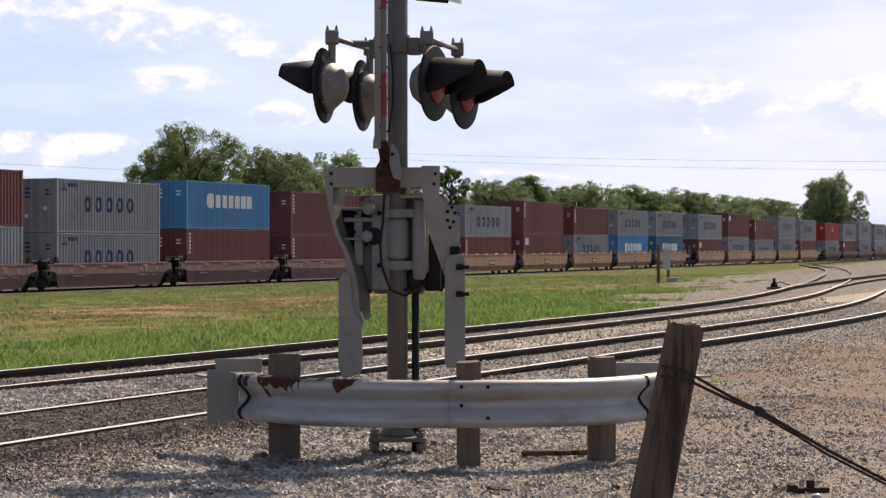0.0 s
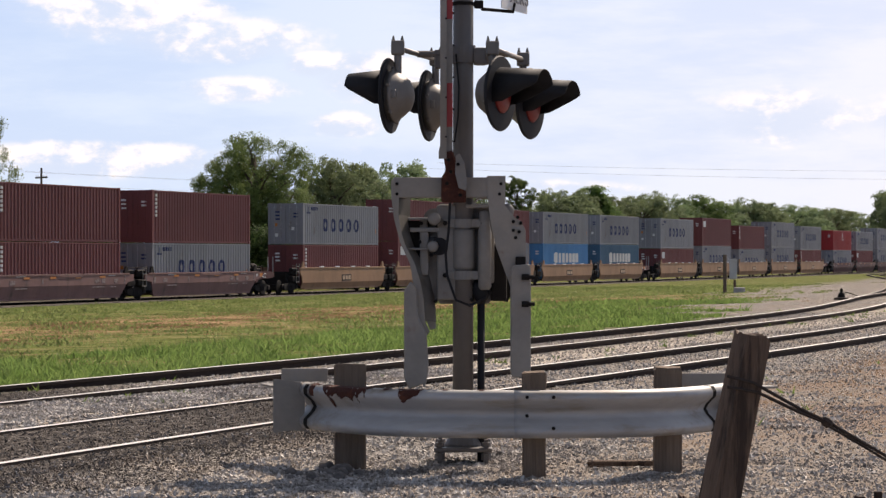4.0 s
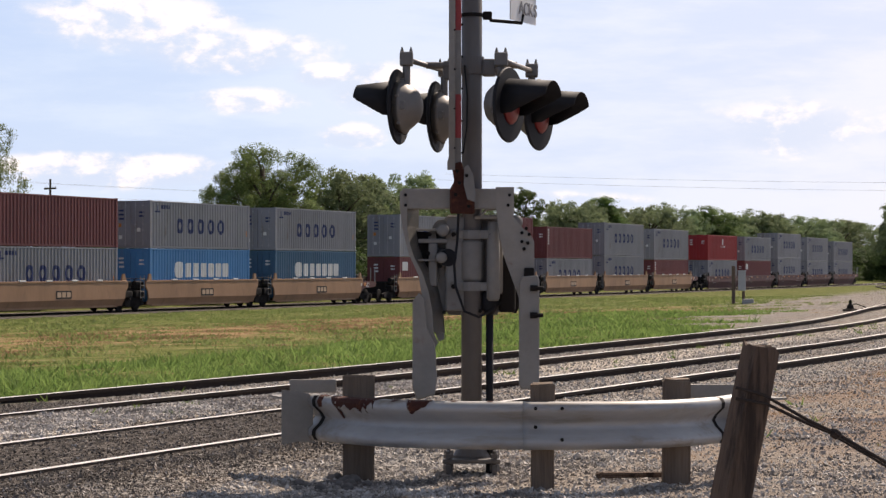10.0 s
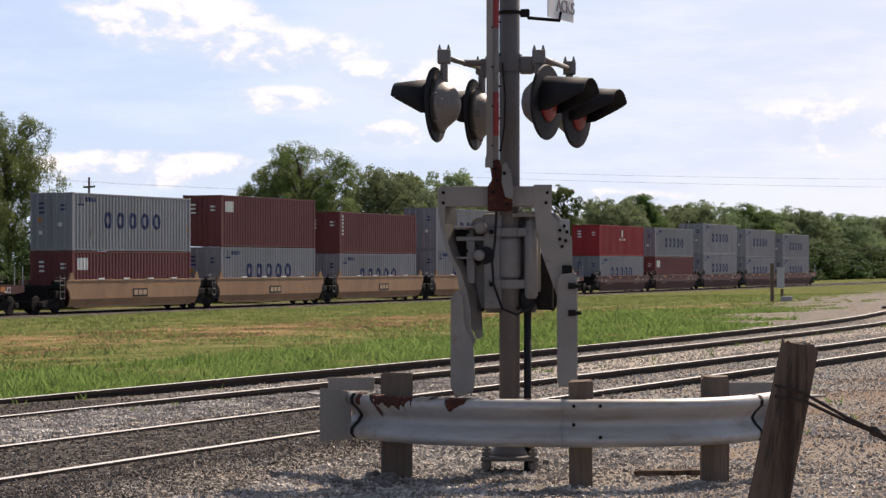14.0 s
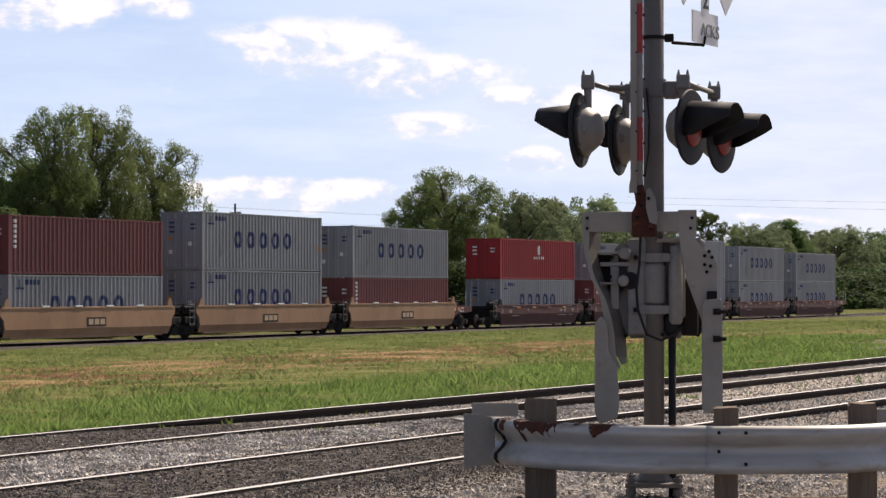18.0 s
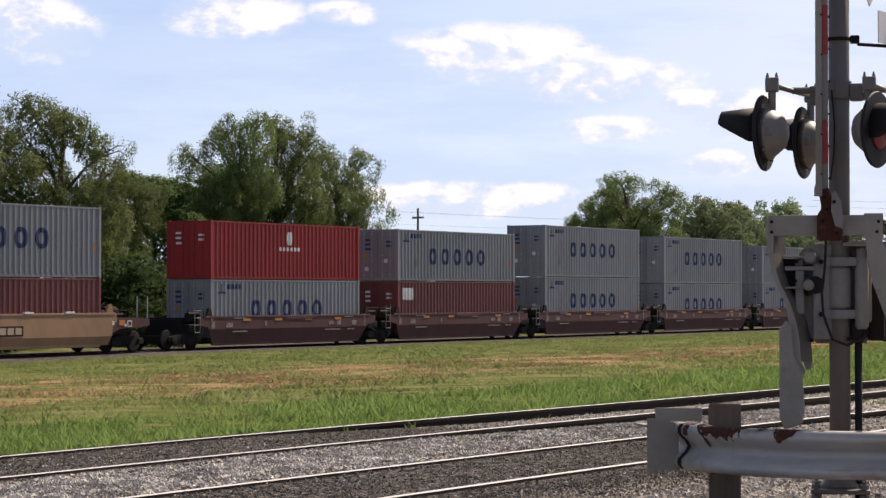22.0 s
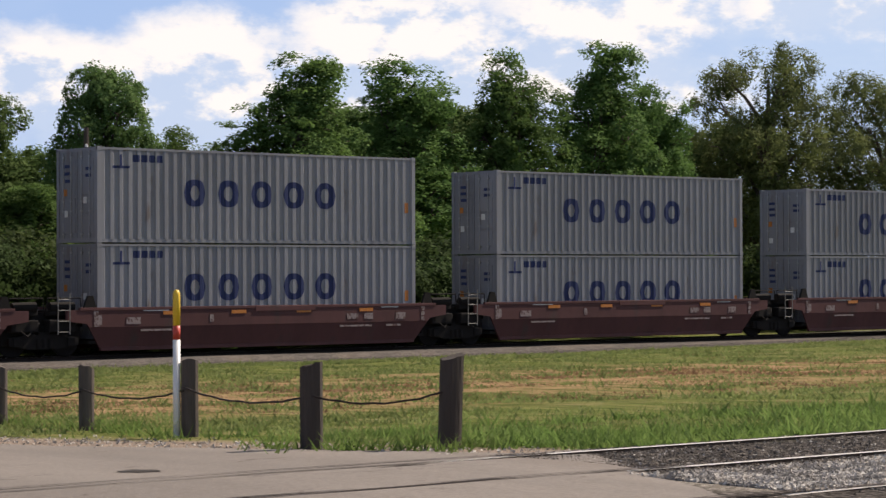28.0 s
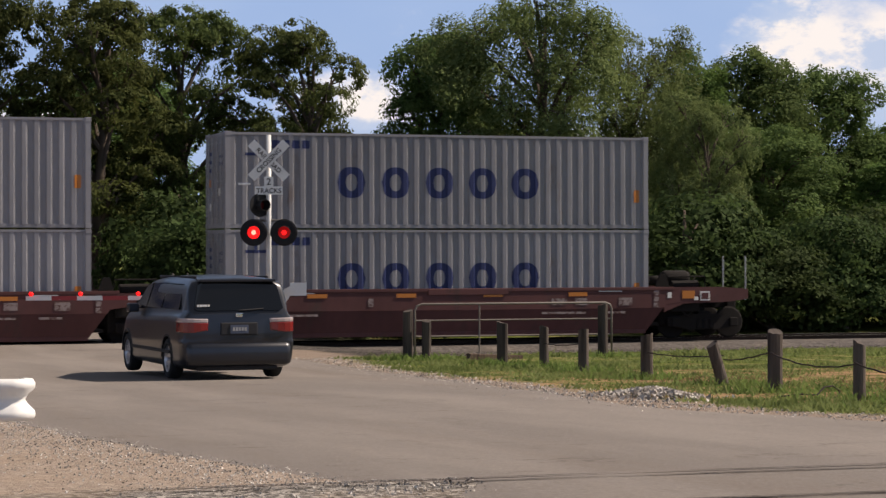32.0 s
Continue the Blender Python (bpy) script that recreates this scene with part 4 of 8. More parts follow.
def well_wagon(colour, style):
    """One well unit; its origin lies under the container's left front corner, at rail height."""
    yellow = colour == "yellow"
    mat = {"yellow": M_WELL_YELLOW, "brown": M_WELL_BROWN, "pale": M_WELL_FADED}[colour]
    ob = empty("well_wagon", pose(0, 0, 0), {"yellow": "faded yellow", "brown": "dark brown", "pale": "sun-bleached brown"}[colour] + " double-stack well wagon unit with grimy black bogies", "railway wagon", "wagons of the train")
    lo, hi = (0.18, 1.46) if yellow else (0.08, 1.26)
    for y0, s in ((-0.14, 1), (WIDTH + 0.14, -1)):
        bm = bmesh.new()
        if yellow:
            out = ((-0.80, hi), (-0.80, hi - 0.30), (-0.55, hi - 0.52), (-0.42, lo + 0.02), (LENGTH + 0.42, lo + 0.02), (LENGTH + 0.55, hi - 0.52), (LENGTH + 0.80, hi - 0.30), (LENGTH + 0.80, hi))
        else:
            out = ((-1.15, hi), (-1.15, hi - 0.32), (-0.45, hi - 0.42), (0.10, lo), (LENGTH - 0.10, lo), (LENGTH + 0.45, hi - 0.42), (LENGTH + 1.15, hi - 0.32), (LENGTH + 1.15, hi))
        # upright upper plate, lower plate leaning inwards
        fold, n_out = 0.56 if yellow else 0.74, len(out)
        cut = [out[i][0] + (out[i + 1][0] - out[i][0]) * (fold - out[i][1]) / (out[i + 1][1] - out[i][1]) for i in range(n_out - 1) if (out[i][1] - fold) * (out[i + 1][1] - fold) < 0]
        upper = [q for q in out[:n_out // 2] if q[1] > fold] + [(cut[0], fold), (cut[1], fold)] + [q for q in out[n_out // 2:] if q[1] > fold]
        lower = [(cut[0], fold)] + [q for q in out if q[1] < fold] + [(cut[1], fold)]
        extrude(bm, upper, 0.07, Matrix.Translation((0, y0, 0)))
        k0 = len(bm.verts)
        extrude(bm, lower, 0.05, Matrix.Translation((0, y0, 0)))
        bm.verts.ensure_lookup_table()
        for v in bm.verts[k0:]:
            v.co.y += s * ((0.42 if yellow else 0.24) * max(0.0, fold - v.co.z) + 0.004)
        part("side_sill", bm, mat, ob)
        bm = bmesh.new()
        box(bm, -0.7, LENGTH + 0.7, y0 - 0.055, y0 + 0.055, hi - 0.02, hi + 0.07, 0.01)
        part("top_chord", bm, mat, ob)
        bm = bmesh.new()
        box(bm, 0.1, LENGTH - 0.1, y0 - 0.06 + s * 0.17, y0 + 0.06 + s * 0.17, lo - 0.05, lo + 0.06, 0.01)
        part("bottom_chord", bm, mat, ob)
        if s > 0:
            for k in range(4):
                x = 2.2 + k * 2.5
                bm = bmesh.new()
                if yellow:
                    box(bm, x, x + 0.55, y0 - 0.075, y0 + 0.02, hi + 0.05, hi + 0.13, 0.01)
                    part("guide_block", bm, M_WHITE_MARK, ob)
                else:
                    box(bm, x, x + 0.55, y0 - 0.052, y0 - 0.03, hi - 0.17, hi - 0.06)
                    part("reflector", bm, M_ORANGE, ob)
            if yellow:
                bm = bmesh.new()
                box(bm, 5.65, 7.15, y0 - 0.05, y0 - 0.03, 0.64, 1.04)
                plate = part("emblem_plate", bm, M_BLACK, ob)
                for k in range(3):
                    bm = bmesh.new()
                    box(bm, 5.76 + k * 0.46, 6.12 + k * 0.46, y0 - 0.056, y0 - 0.049, 0.71, 0.97, 0.0)
                    part("lettering_block", bm, M_WELL_PALE, plate)
            else:
                for x, z, w, h in ((0.9, 0.82, 0.5, 0.2), (9.2, 0.85, 0.45, 0.18), (9.9, 0.84, 0.35, 0.2), (9.2, 0.84, 0.1, 0.1), (3.9, 0.85, 0.14, 0.22), (11.2, 0.82, 0.4, 0.22), (-0.2, 0.8, 0.25, 0.3)):
                    bm = bmesh.new()
                    box(bm, x, x + w, y0 - 0.045, y0 - 0.034, z, z + h)
                    part("data_marking", bm, M_FADED_MARK, ob)
            if not yellow:
                for x in (-0.22, LENGTH + 0.08):
                    for k in range(3):
                        bm = bmesh.new()
                        box(bm, x, x + 0.15, y0 - 0.047, y0 - 0.036, 0.76 + 0.17 * k, 0.89 + 0.17 * k)
                        part("data_marking", bm, M_FADED_MARK, ob)
                for x, w in ((1.5, 0.9), (6.1, 1.2), (10.6, 0.7)):
                    bm = bmesh.new()
                    box(bm, x, x + w, y0 - 0.045, y0 - 0.034, hi - 0.05, hi - 0.025)
                    part("stencil_line", bm, M_WHITE_MARK, ob)
                bm = bmesh.new()
                box(bm, 5.6, 7.9, y0 - 0.062, y0 - 0.045, hi - 0.11, hi + 0.055, 0.01)
                part("name_panel", bm, mat, ob)
                for x, w in ((1.4, 1.1), (8.9, 1.3), (10.8, 0.6)):
                    bm = bmesh.new()
                    box(bm, x, x + w, y0 - 0.045, y0 - 0.034, 0.60, 0.66)
                    part("stencil_line", bm, M_FADED_MARK, ob)
            # stakes at the corners of the well
            for x in (-0.35, LENGTH + 0.35):
                bm = bmesh.new()
                extrude(bm, ((x - 0.22, hi + 0.05), (x + 0.22, hi + 0.05), (x + 0.10, hi + 0.42), (x - 0.08, hi + 0.42)), 0.09, Matrix.Translation((0, y0, 0)))
                part("guide_post", bm, M_BLACK_STEEL if not yellow else mat, ob)
    bm = bmesh.new()
    box(bm, -0.3, LENGTH + 0.3, 0.0, WIDTH, 0.24, 0.33)
    part("well_floor", bm, M_BLACK_STEEL, ob)
    for x0, x1 in ((-1.85, -0.3), (LENGTH + 0.3, LENGTH + 1.85)):
        bm = bmesh.new()
        box(bm, x0, x1, 0.35, WIDTH - 0.35, 0.75, 1.20, 0.03)
        box(bm, x0 + 0.25, x1 - 0.25, 0.1, WIDTH - 0.1, 1.10, 1.26, 0.02)
        part("end_platform", bm, M_BLACK_STEEL, ob)
    # brake gear, hoses and the articulated joint between the units
    for x0, x1 in ((-1.95, -0.35), (LENGTH + 0.35, LENGTH + 1.95)):
        bm = bmesh.new()
        # large black box standing in for the shadow under the frame
        box(bm, x0 + 0.1, x1 - 0.1, 0.25, WIDTH - 0.25, 0.22, 0.80, 0.05)
        box(bm, x0 + 0.3, x1 - 0.4, -0.05, 0.5, 0.62, 0.98, 0.04)
        lathe(bm, ((0.0, -0.42), (0.14, -0.40), (0.15, 0.40), (0.0, 0.42)), 12, "x", Matrix.Translation(((x0 + x1) / 2, 0.15, 1.36)))
        tube(bm, [(x0 + 0.2, 0.0, 1.25), (x0 + 0.25, -0.02, 1.62), (x1 - 0.25, -0.02, 1.62), (x1 - 0.2, 0.0, 1.25)], 0.022, 6)
        tube(bm, [(x0 + 0.3, 0.1, 0.95), ((x0 + x1) / 2, -0.1, 0.50), (x1 - 0.3, 0.1, 0.9)], 0.03, 6)
        part("brake_gear", bm, M_BLACK_STEEL, ob)
    # ladder and hand rail on the left end
    bm = bmesh.new()
    for x in (-1.45, -1.05):
        tube(bm, [(x, -0.20, 0.55), (x, -0.20, 1.78)], 0.018, 6)
    for k in range(4):
        tube(bm, [(-1.45, -0.20, 0.62 + k * 0.32), (-1.05, -0.20, 0.62 + k * 0.32)], 0.014, 6)
    part("ladder", bm, M_CASE, ob)
    # bogie under the left end
    low = -0.11
    bogie_at = [-1.76] + ([LENGTH + 1.76] if style == "tail" else [])
    for cx in bogie_at:
        bm = bmesh.new()
        for y in (0.14, WIDTH - 0.14):
            extrude(bm, ((cx - 1.15, 0.34), (cx - 1.15, 0.56), (cx - 0.5, 0.66), (cx + 0.5, 0.66), (cx + 1.15, 0.56), (cx + 1.15, 0.34), (cx + 0.45, 0.22), (cx - 0.45, 0.22)), 0.13, Matrix.Translation((0, y, low)))
        box(bm, cx - 0.2, cx + 0.2, 0.1, WIDTH - 0.1, 0.42 + low, 0.74 + low)
        for x in (cx - 0.89, cx + 0.89):
            box(bm, x - 0.13, x + 0.13, 0.02, 0.14, 0.30 + low, 0.56 + low, 0.03)
        for k in range(3):
            lathe(bm, ((0.0, 0.0), (0.075, 0.0), (0.075, 0.26), (0.0, 0.26)), 10, "z", Matrix.Translation((cx - 0.2 + 0.2 * k, 0.10, 0.26 + low)))
        box(bm, cx - 1.3, cx + 1.3, 0.5, WIDTH - 0.5, 0.25 + low, 0.60 + low, 0.02)
        bogie = part("bogie", bm, M_BLACK_STEEL, ob)
        for x in (cx - 0.89, cx + 0.89):
            for y in (WIDTH / 2 - 0.75, WIDTH / 2 + 0.75):
                bm = bmesh.new()
                lathe(bm, ((0.0, -0.09), (0.40, -0.075), (0.45, -0.05), (0.42, 0.05), (0.0, 0.06)), 24, "y", Matrix.Translation((x, y, 0.42 + low)))
                part("wheel", bm, M_BLACK_STEEL, bogie)
    if style == "tail":
        bm = bmesh.new()
        box(bm, LENGTH + 1.8, LENGTH + 3.0, WIDTH / 2 - 0.1, WIDTH / 2 + 0.1, 0.70, 0.92, 0.03)
        box(bm, LENGTH + 2.9, LENGTH + 3.2, WIDTH / 2 - 0.16, WIDTH / 2 + 0.16, 0.62, 1.0, 0.04)
        part("coupler", bm, M_BLACK_STEEL, ob)
        # brown end platform with posts, brake reservoir and painted marks
        bm = bmesh.new()
        for y in (-0.14, WIDTH + 0.14):
            extrude(bm, ((LENGTH + 0.4, 1.32), (LENGTH + 0.4, 0.62), (LENGTH + 1.0, 0.86), (LENGTH + 2.4, 0.90), (LENGTH + 3.0, 0.98), (LENGTH + 3.0, 1.26), (LENGTH + 2.2, 1.32)), 0.06, Matrix.Translation((0, y, 0)))
        box(bm, LENGTH + 0.4, LENGTH + 3.0, -0.1, WIDTH + 0.1, 1.20, 1.27, 0.01)
        platform = part("end_deck", bm, M_WELL_BROWN, ob)
        for x, z, w, h, m_ in ((1.5, 0.94, 0.30, 0.26, M_WHITE_MARK), (1.54, 0.98, 0.22, 0.18, M_WELL_BROWN), (0.5, 1.02, 0.12, 0.16, M_WHITE_MARK), (0.95, 1.0, 0.38, 0.22, M_ORANGE), (1.32, 0.95, 0.12, 0.10, M_WHITE_MARK)):
            bm = bmesh.new()
            box(bm, LENGTH + x, LENGTH + x + w, -0.185 - (0.004 if m_ is M_WELL_BROWN else 0), -0.174, z, z + h)
            part("data_marking", bm, m_, platform)
        for x in (2.25, 2.95):
            bm = bmesh.new()
            tube(bm, [(LENGTH + x, -0.1, 0.95), (LENGTH + x, -0.1, 2.2)], 0.025, 6)
            part("end_post", bm, M_DOOR_BAR, platform)
        bm = bmesh.new()
        lathe(bm, ((0.0, -0.42), (0.17, -0.40), (0.21, -0.30), (0.21, 0.30), (0.17, 0.40), (0.0, 0.42)), 16, "x", Matrix.Translation((LENGTH + 0.95, 0.35, 1.58)))
        lathe(bm, ((0.0, -0.25), (0.12, -0.24), (0.12, 0.24), (0.0, 0.25)), 12, "x", Matrix.Translation((LENGTH + 0.35, 0.3, 1.52)))
        tube(bm, [(LENGTH + 0.3, 0.1, 1.36), (LENGTH + 1.4, 0.1, 1.36), (LENGTH + 1.45, 0.1, 1.6)], 0.02, 6)
        part("brake_reservoir", bm, M_BLACK_STEEL, platform, smooth=True)
    return ob


STD, HC = 2.591, 2.896
# from the tail forwards: lower box, upper box
STACKS = (("grey", STD, "grey", STD), ("grey", STD, "grey", HC), ("grey", HC, "grey", HC), ("panel", STD, "grey", STD), ("grey", STD, "red", STD),
          ("maroon", STD, "grey", HC), ("grey", HC, "grey", HC), ("grey", STD, "maroon", STD), ("grey", HC, "panel", HC), ("panel", STD, "grey", HC),
          ("navy", HC, "grey", STD), ("blue", HC, "grey", STD), ("grey", HC, "maroon", STD), ("panel", HC, "maroon", HC), ("maroon", STD, "grey", STD),
          ("grey", STD, "maroon", HC), ("maroon", STD, "maroon", HC), ("maroon", HC, "blue", HC), ("grey", STD, "grey", HC), ("grey", HC, "maroon", HC))
wagons = {}
ahead = 0.0
for i, (low, h_low, up, h_up) in enumerate(STACKS):
    if i:
        ahead += 19.8 if i % 5 == 0 else 15.75
    container(low, h_low, ahead, 0.36)
    container(up, h_up, ahead, 0.36 + h_low + 0.012)
    colour = ("brown", "yellow", "yellow", "pale")[i // 5]
    style = "tail" if i % 5 == 0 else "inner"
    if (colour, style) not in wagons:
        wagons[colour, style] = w = well_wagon(colour, style)
    else:
        w = copy_thing(wagons[colour, style], pose(0, 0, 0))
    MOVERS.append((w, ahead, TRAIN_Y - WIDTH / 2, 0.0))


# ================= crossing signal in the foreground =================
SIG = Vector((14.95, 5.60, 0.86))
SIG_TURN = math.degrees(math.atan2(5.60, 14.95)) - 90
SIGM = pose(SIG.x, SIG.y, SIG.z, 0, 0, SIG_TURN)


def flasher(parent, at, facing, lens, arm_to):
    """One flashing lamp: black round background, bowl housing, hood and red lens. facing: degrees, 0 is +x, 90 is +y."""
    m = Matrix.Translation(at) @ Matrix.Rotation(radians(facing), 4, "Z") @ Matrix.Rotation(radians(1), 4, "Y")
    bm = bmesh.new()
    lathe(bm, ((0.0, -0.005), (0.20, -0.005), (0.250, -0.012), (0.256, 0.0), (0.250, 0.010), (0.20, 0.012), (0.115, 0.014), (0.0, 0.014)), 40, "x", m)
    disc = part("background_disc", bm, M_BLACK, parent, smooth=False)
    bm = bmesh.new()
    lathe(bm, ((0.0, -0.165), (0.06, -0.160), (0.105, -0.138), (0.140, -0.095), (0.168, -0.055), (0.182, -0.050), (0.182, -0.030), (0.172, -0.026), (0.176, -0.006)), 28, "x", m)
    for k in range(6):
        q = radians(60 * k + 20)
        box(bm, -0.052, -0.026, math.cos(q) * 0.184 - 0.009, math.cos(q) * 0.184 + 0.009, math.sin(q) * 0.184 - 0.009, math.sin(q) * 0.184 + 0.009, 0.003, m)
    box(bm, -0.09, -0.05, 0.135, 0.165, -0.03, 0.03, 0.008, m)
    part("lamp_housing", bm, M_HOUSING, disc, smooth=True)
    bm = bmesh.new()
    lathe(bm, ((0.135, 0.016), (0.125, 0.028), (0.08, 0.042), (0.0, 0.05)), 28, "x", m)
    part("lens", bm, lens, disc, smooth=True)
    # hood: a half tube, longer above
    bm = bmesh.new()
    rings = []
    for k in range(25):
        a = radians(-22 + k * 224 / 24)
        reach = (0.275 if facing > 90 else 0.325) * max(0.10, min(1.0, 0.62 + 1.0 * math.sin(a)))
        ring = [bm.verts.new(m @ Vector((x, math.cos(a) * r, math.sin(a) * r))) for x, r in ((0.01, 0.178), (reach, 0.160), (reach, 0.155), (0.01, 0.173))]
        rings.append(ring)
    for a, b in zip(rings, rings[1:]):
        for j in range(4):
            bm.faces.new((a[j], b[j], b[(j + 1) % 4], a[(j + 1) % 4]))
    bmesh.ops.recalc_face_normals(bm, faces=bm.faces[:])
    part("hood", bm, M_BLACK, disc, smooth=True)
    # hanger: a neck up to the cross arm with a clamp and two bolts
    bm = bmesh.new()
    top = m @ Vector((-0.06, 0, 0.15))
    end = Vector((top.x, top.y, arm_to))
    tube(bm, [top, end], 0.026, 10)
    box(bm, end.x - 0.045, end.x + 0.045, end.y - 0.045, end.y + 0.045, arm_to - 0.045, arm_to + 0.05, 0.012)
    for dx in (-0.03, 0.03):
        tube(bm, [(end.x + dx, end.y, arm_to + 0.04), (end.x + dx, end.y, arm_to + 0.085)], [0.016, 0.004], 6)
    part("hanger", bm, M_HOUSING, parent)
    return end


def build_signal():
    s = empty("crossing_signal", SIGM, "grey level crossing signal mast with black flashers and raised gate", "railway signal")
    bm = bmesh.new()
    tube(bm, [(0, 0, 0.10), (0, 0, 4.7)], 0.071, 24)
    part("mast", bm, M_MAST, s, smooth=True)
    # cast base on bolts
    bm = bmesh.new()
    lathe(bm, ((0.085, 0.32), (0.095, 0.18), (0.13, 0.13), (0.13, 0.11)), 20)
    box(bm, -0.20, 0.20, -0.20, 0.20, 0.085, 0.115, 0.01)
    base = part("mast_base", bm, M_MAST, s)
    for x in (-0.16, 0.16):
        for y in (-0.16, 0.16):
            bm = bmesh.new()
            tube(bm, [(x, y, -0.02), (x, y, 0.17)], 0.016, 8)
            tube(bm, [(x, y, 0.03), (x, y, 0.075)], 0.034, 6)
            tube(bm, [(x, y, 0.12), (x, y, 0.15)], 0.032, 6)
            part("anchor_bolt", bm, M_MAST, base)
    bm = bmesh.new()
    box(bm, -0.24, 0.26, -0.2, 0.24, -0.09, -0.005, 0.02)
    part("footing", bm, M_CONCRETE, base)
    # flashers in two pairs
    arm = 2.835
    ends = []
    for at, face in (((-0.497, -0.46, 2.515), 166), ((-0.252, 0.42, 2.505), 166), ((0.250, -0.46, 2.530), -24), ((0.480, 0.42, 2.520), -24)):
        ends.append(flasher(s, at, face, M_LENS_OFF, arm))
    for a, b in ((ends[0], ends[1]), (ends[2], ends[3])):
        bm = bmesh.new()
        tube(bm, [a, b], 0.018, 10)
        part("cross_arm", bm, M_HOUSING, s, smooth=True)
    bm = bmesh.new()
    tube(bm, [((ends[0].x + ends[1].x) / 2, -0.02, arm), ((ends[2].x + ends[3].x) / 2, -0.02, arm)], 0.024, 10)
    lathe(bm, ((0.074, -0.06), (0.086, -0.06), (0.086, 0.06), (0.074, 0.06)), 24, "z", Matrix.Translation((0, 0, arm)))
    box(bm, 0.07, 0.17, -0.055, 0.055, arm - 0.075, arm + 0.045, 0.02)
    lathe(bm, ((0.055, -0.03), (0.062, -0.02), (0.062, 0.02), (0.055, 0.03)), 16, "x", Matrix.Translation((0.185, -0.01, arm - 0.01)))
    box(bm, -0.20, -0.13, -0.04, 0.04, arm - 0.10, arm + 0.03, 0.012)
    part("arm_bracket", bm, M_MAST, s)
    # gate mechanism case, collars and clamps
    bm = bmesh.new()
    extrude(bm, ((-0.26, 1.20), (-0.26, 1.62), (-0.20, 1.80), (0.16, 1.80), (0.22, 1.62), (0.23, 1.22), (0.18, 1.10), (-0.20, 1.10)), 0.34, Matrix.Translation((0.02, 0.22, 0)))
    bmesh.ops.bevel(bm, geom=bm.edges[:], offset=0.02, segments=2, affect="EDGES")
    case = part("mechanism_case", bm, M_CASE, s)
    bm = bmesh.new()
    box(bm, 0.11, 0.22, -0.02, 0.07, 1.24, 1.80, 0.03)
    part("case_cover", bm, M_CASE, case)
    for z in (1.66, 1.30):
        bm = bmesh.new()
        lathe(bm, ((0.072, -0.03), (0.098, -0.03), (0.098, 0.03), (0.072, 0.03)), 24, "z", Matrix.Translation((0, 0, z)))
        box(bm, -0.14, 0.16, -0.075, -0.035, z - 0.03, z + 0.03, 0.008)
        collar = part("mast_collar", bm, M_CASE, s)
        for x in (-0.125, 0.14):
            bm = bmesh.new()
            tube(bm, [(x, -0.10, z), (x, -0.03, z)], 0.018, 6)
            part("bolt", bm, M_BLACK_STEEL, collar)
    bm = bmesh.new()
    lathe(bm, ((0.078, 1.34), (0.084, 1.36), (0.084, 1.60), (0.078, 1.62)), 24)
    part("mast_sleeve", bm, M_CASE, s, smooth=True)
    # buffer cylinder, side housing coloured black for the shade of the case, hinge ears and brackets
    bm = bmesh.new()
    lathe(bm, ((0.030, 1.20), (0.046, 1.22), (0.046, 1.60), (0.038, 1.64), (0.038, 1.74), (0.0, 1.75)), 18, "z", Matrix.Translation((0.150, -0.07, 0)))
    part("buffer_cylinder", bm, M_CASE, case, smooth=True)
    bm = bmesh.new()
    extrude(bm, ((0.20, 1.14), (0.20, 1.66), (0.25, 1.60), (0.32, 1.42), (0.335, 1.16), (0.31, 1.11)), 0.16, Matrix.Translation((0, 0.16, 0)))
    part("side_housing", bm, M_BLACK_STEEL, case)
    bm = bmesh.new()
    box(bm, -0.18, -0.045, -0.045, 0.04, 1.13, 1.79, 0.015)
    part("case_plate", bm, M_CASE, case)
    bm = bmesh.new()
    box(bm, -0.38, -0.22, -0.10, 0.04, 1.685, 1.70, 0.004)
    box(bm, -0.385, -0.235, -0.09, 0.05, 1.475, 1.49, 0.004)
    box(bm, -0.30, -0.245, -0.02, 0.10, 1.49, 1.685, 0.01)
    part("hinge_bracket", bm, M_CASE, case)
    # solid black block standing in for the dark inside the hinge pocket
    bm = bmesh.new()
    extrude(bm, ((-0.39, 1.68), (-0.24, 1.68), (-0.24, 1.50), (-0.30, 1.42), (-0.36, 1.50)), 0.10, Matrix.Translation((0, 0.06, 0)))
    part("hinge_pocket", bm, M_BLACK_STEEL, case)
    bm = bmesh.new()
    box(bm, 0.02, 0.19, -0.10, 0.06, 1.765, 1.79, 0.006)
    tube(bm, [(0.06, -0.11, 1.78), (0.10, -0.11, 1.83), (0.19, -0.11, 1.84)], 0.010, 6)
    part("upper_bracket", bm, M_GATE_WHITE, case)
    bm = bmesh.new()
    lathe(bm, ((0.045, -0.02), (0.062, -0.02), (0.062, 0.02), (0.045, 0.02)), 18, "y", Matrix.Translation((-0.165, -0.03, 1.50)))
    part("seal_ring", bm, M_BLACK, case)
    for x, z in ((-0.29, 1.66), (-0.22, 1.44), (-0.19, 1.12), (0.19, 1.18), (0.06, 1.13), (-0.30, 1.53)):
        bm = bmesh.new()
        tube(bm, [(x, -0.07, z), (x, 0.05, z)], 0.014, 6)
        part("bolt", bm, M_BLACK_STEEL, case)
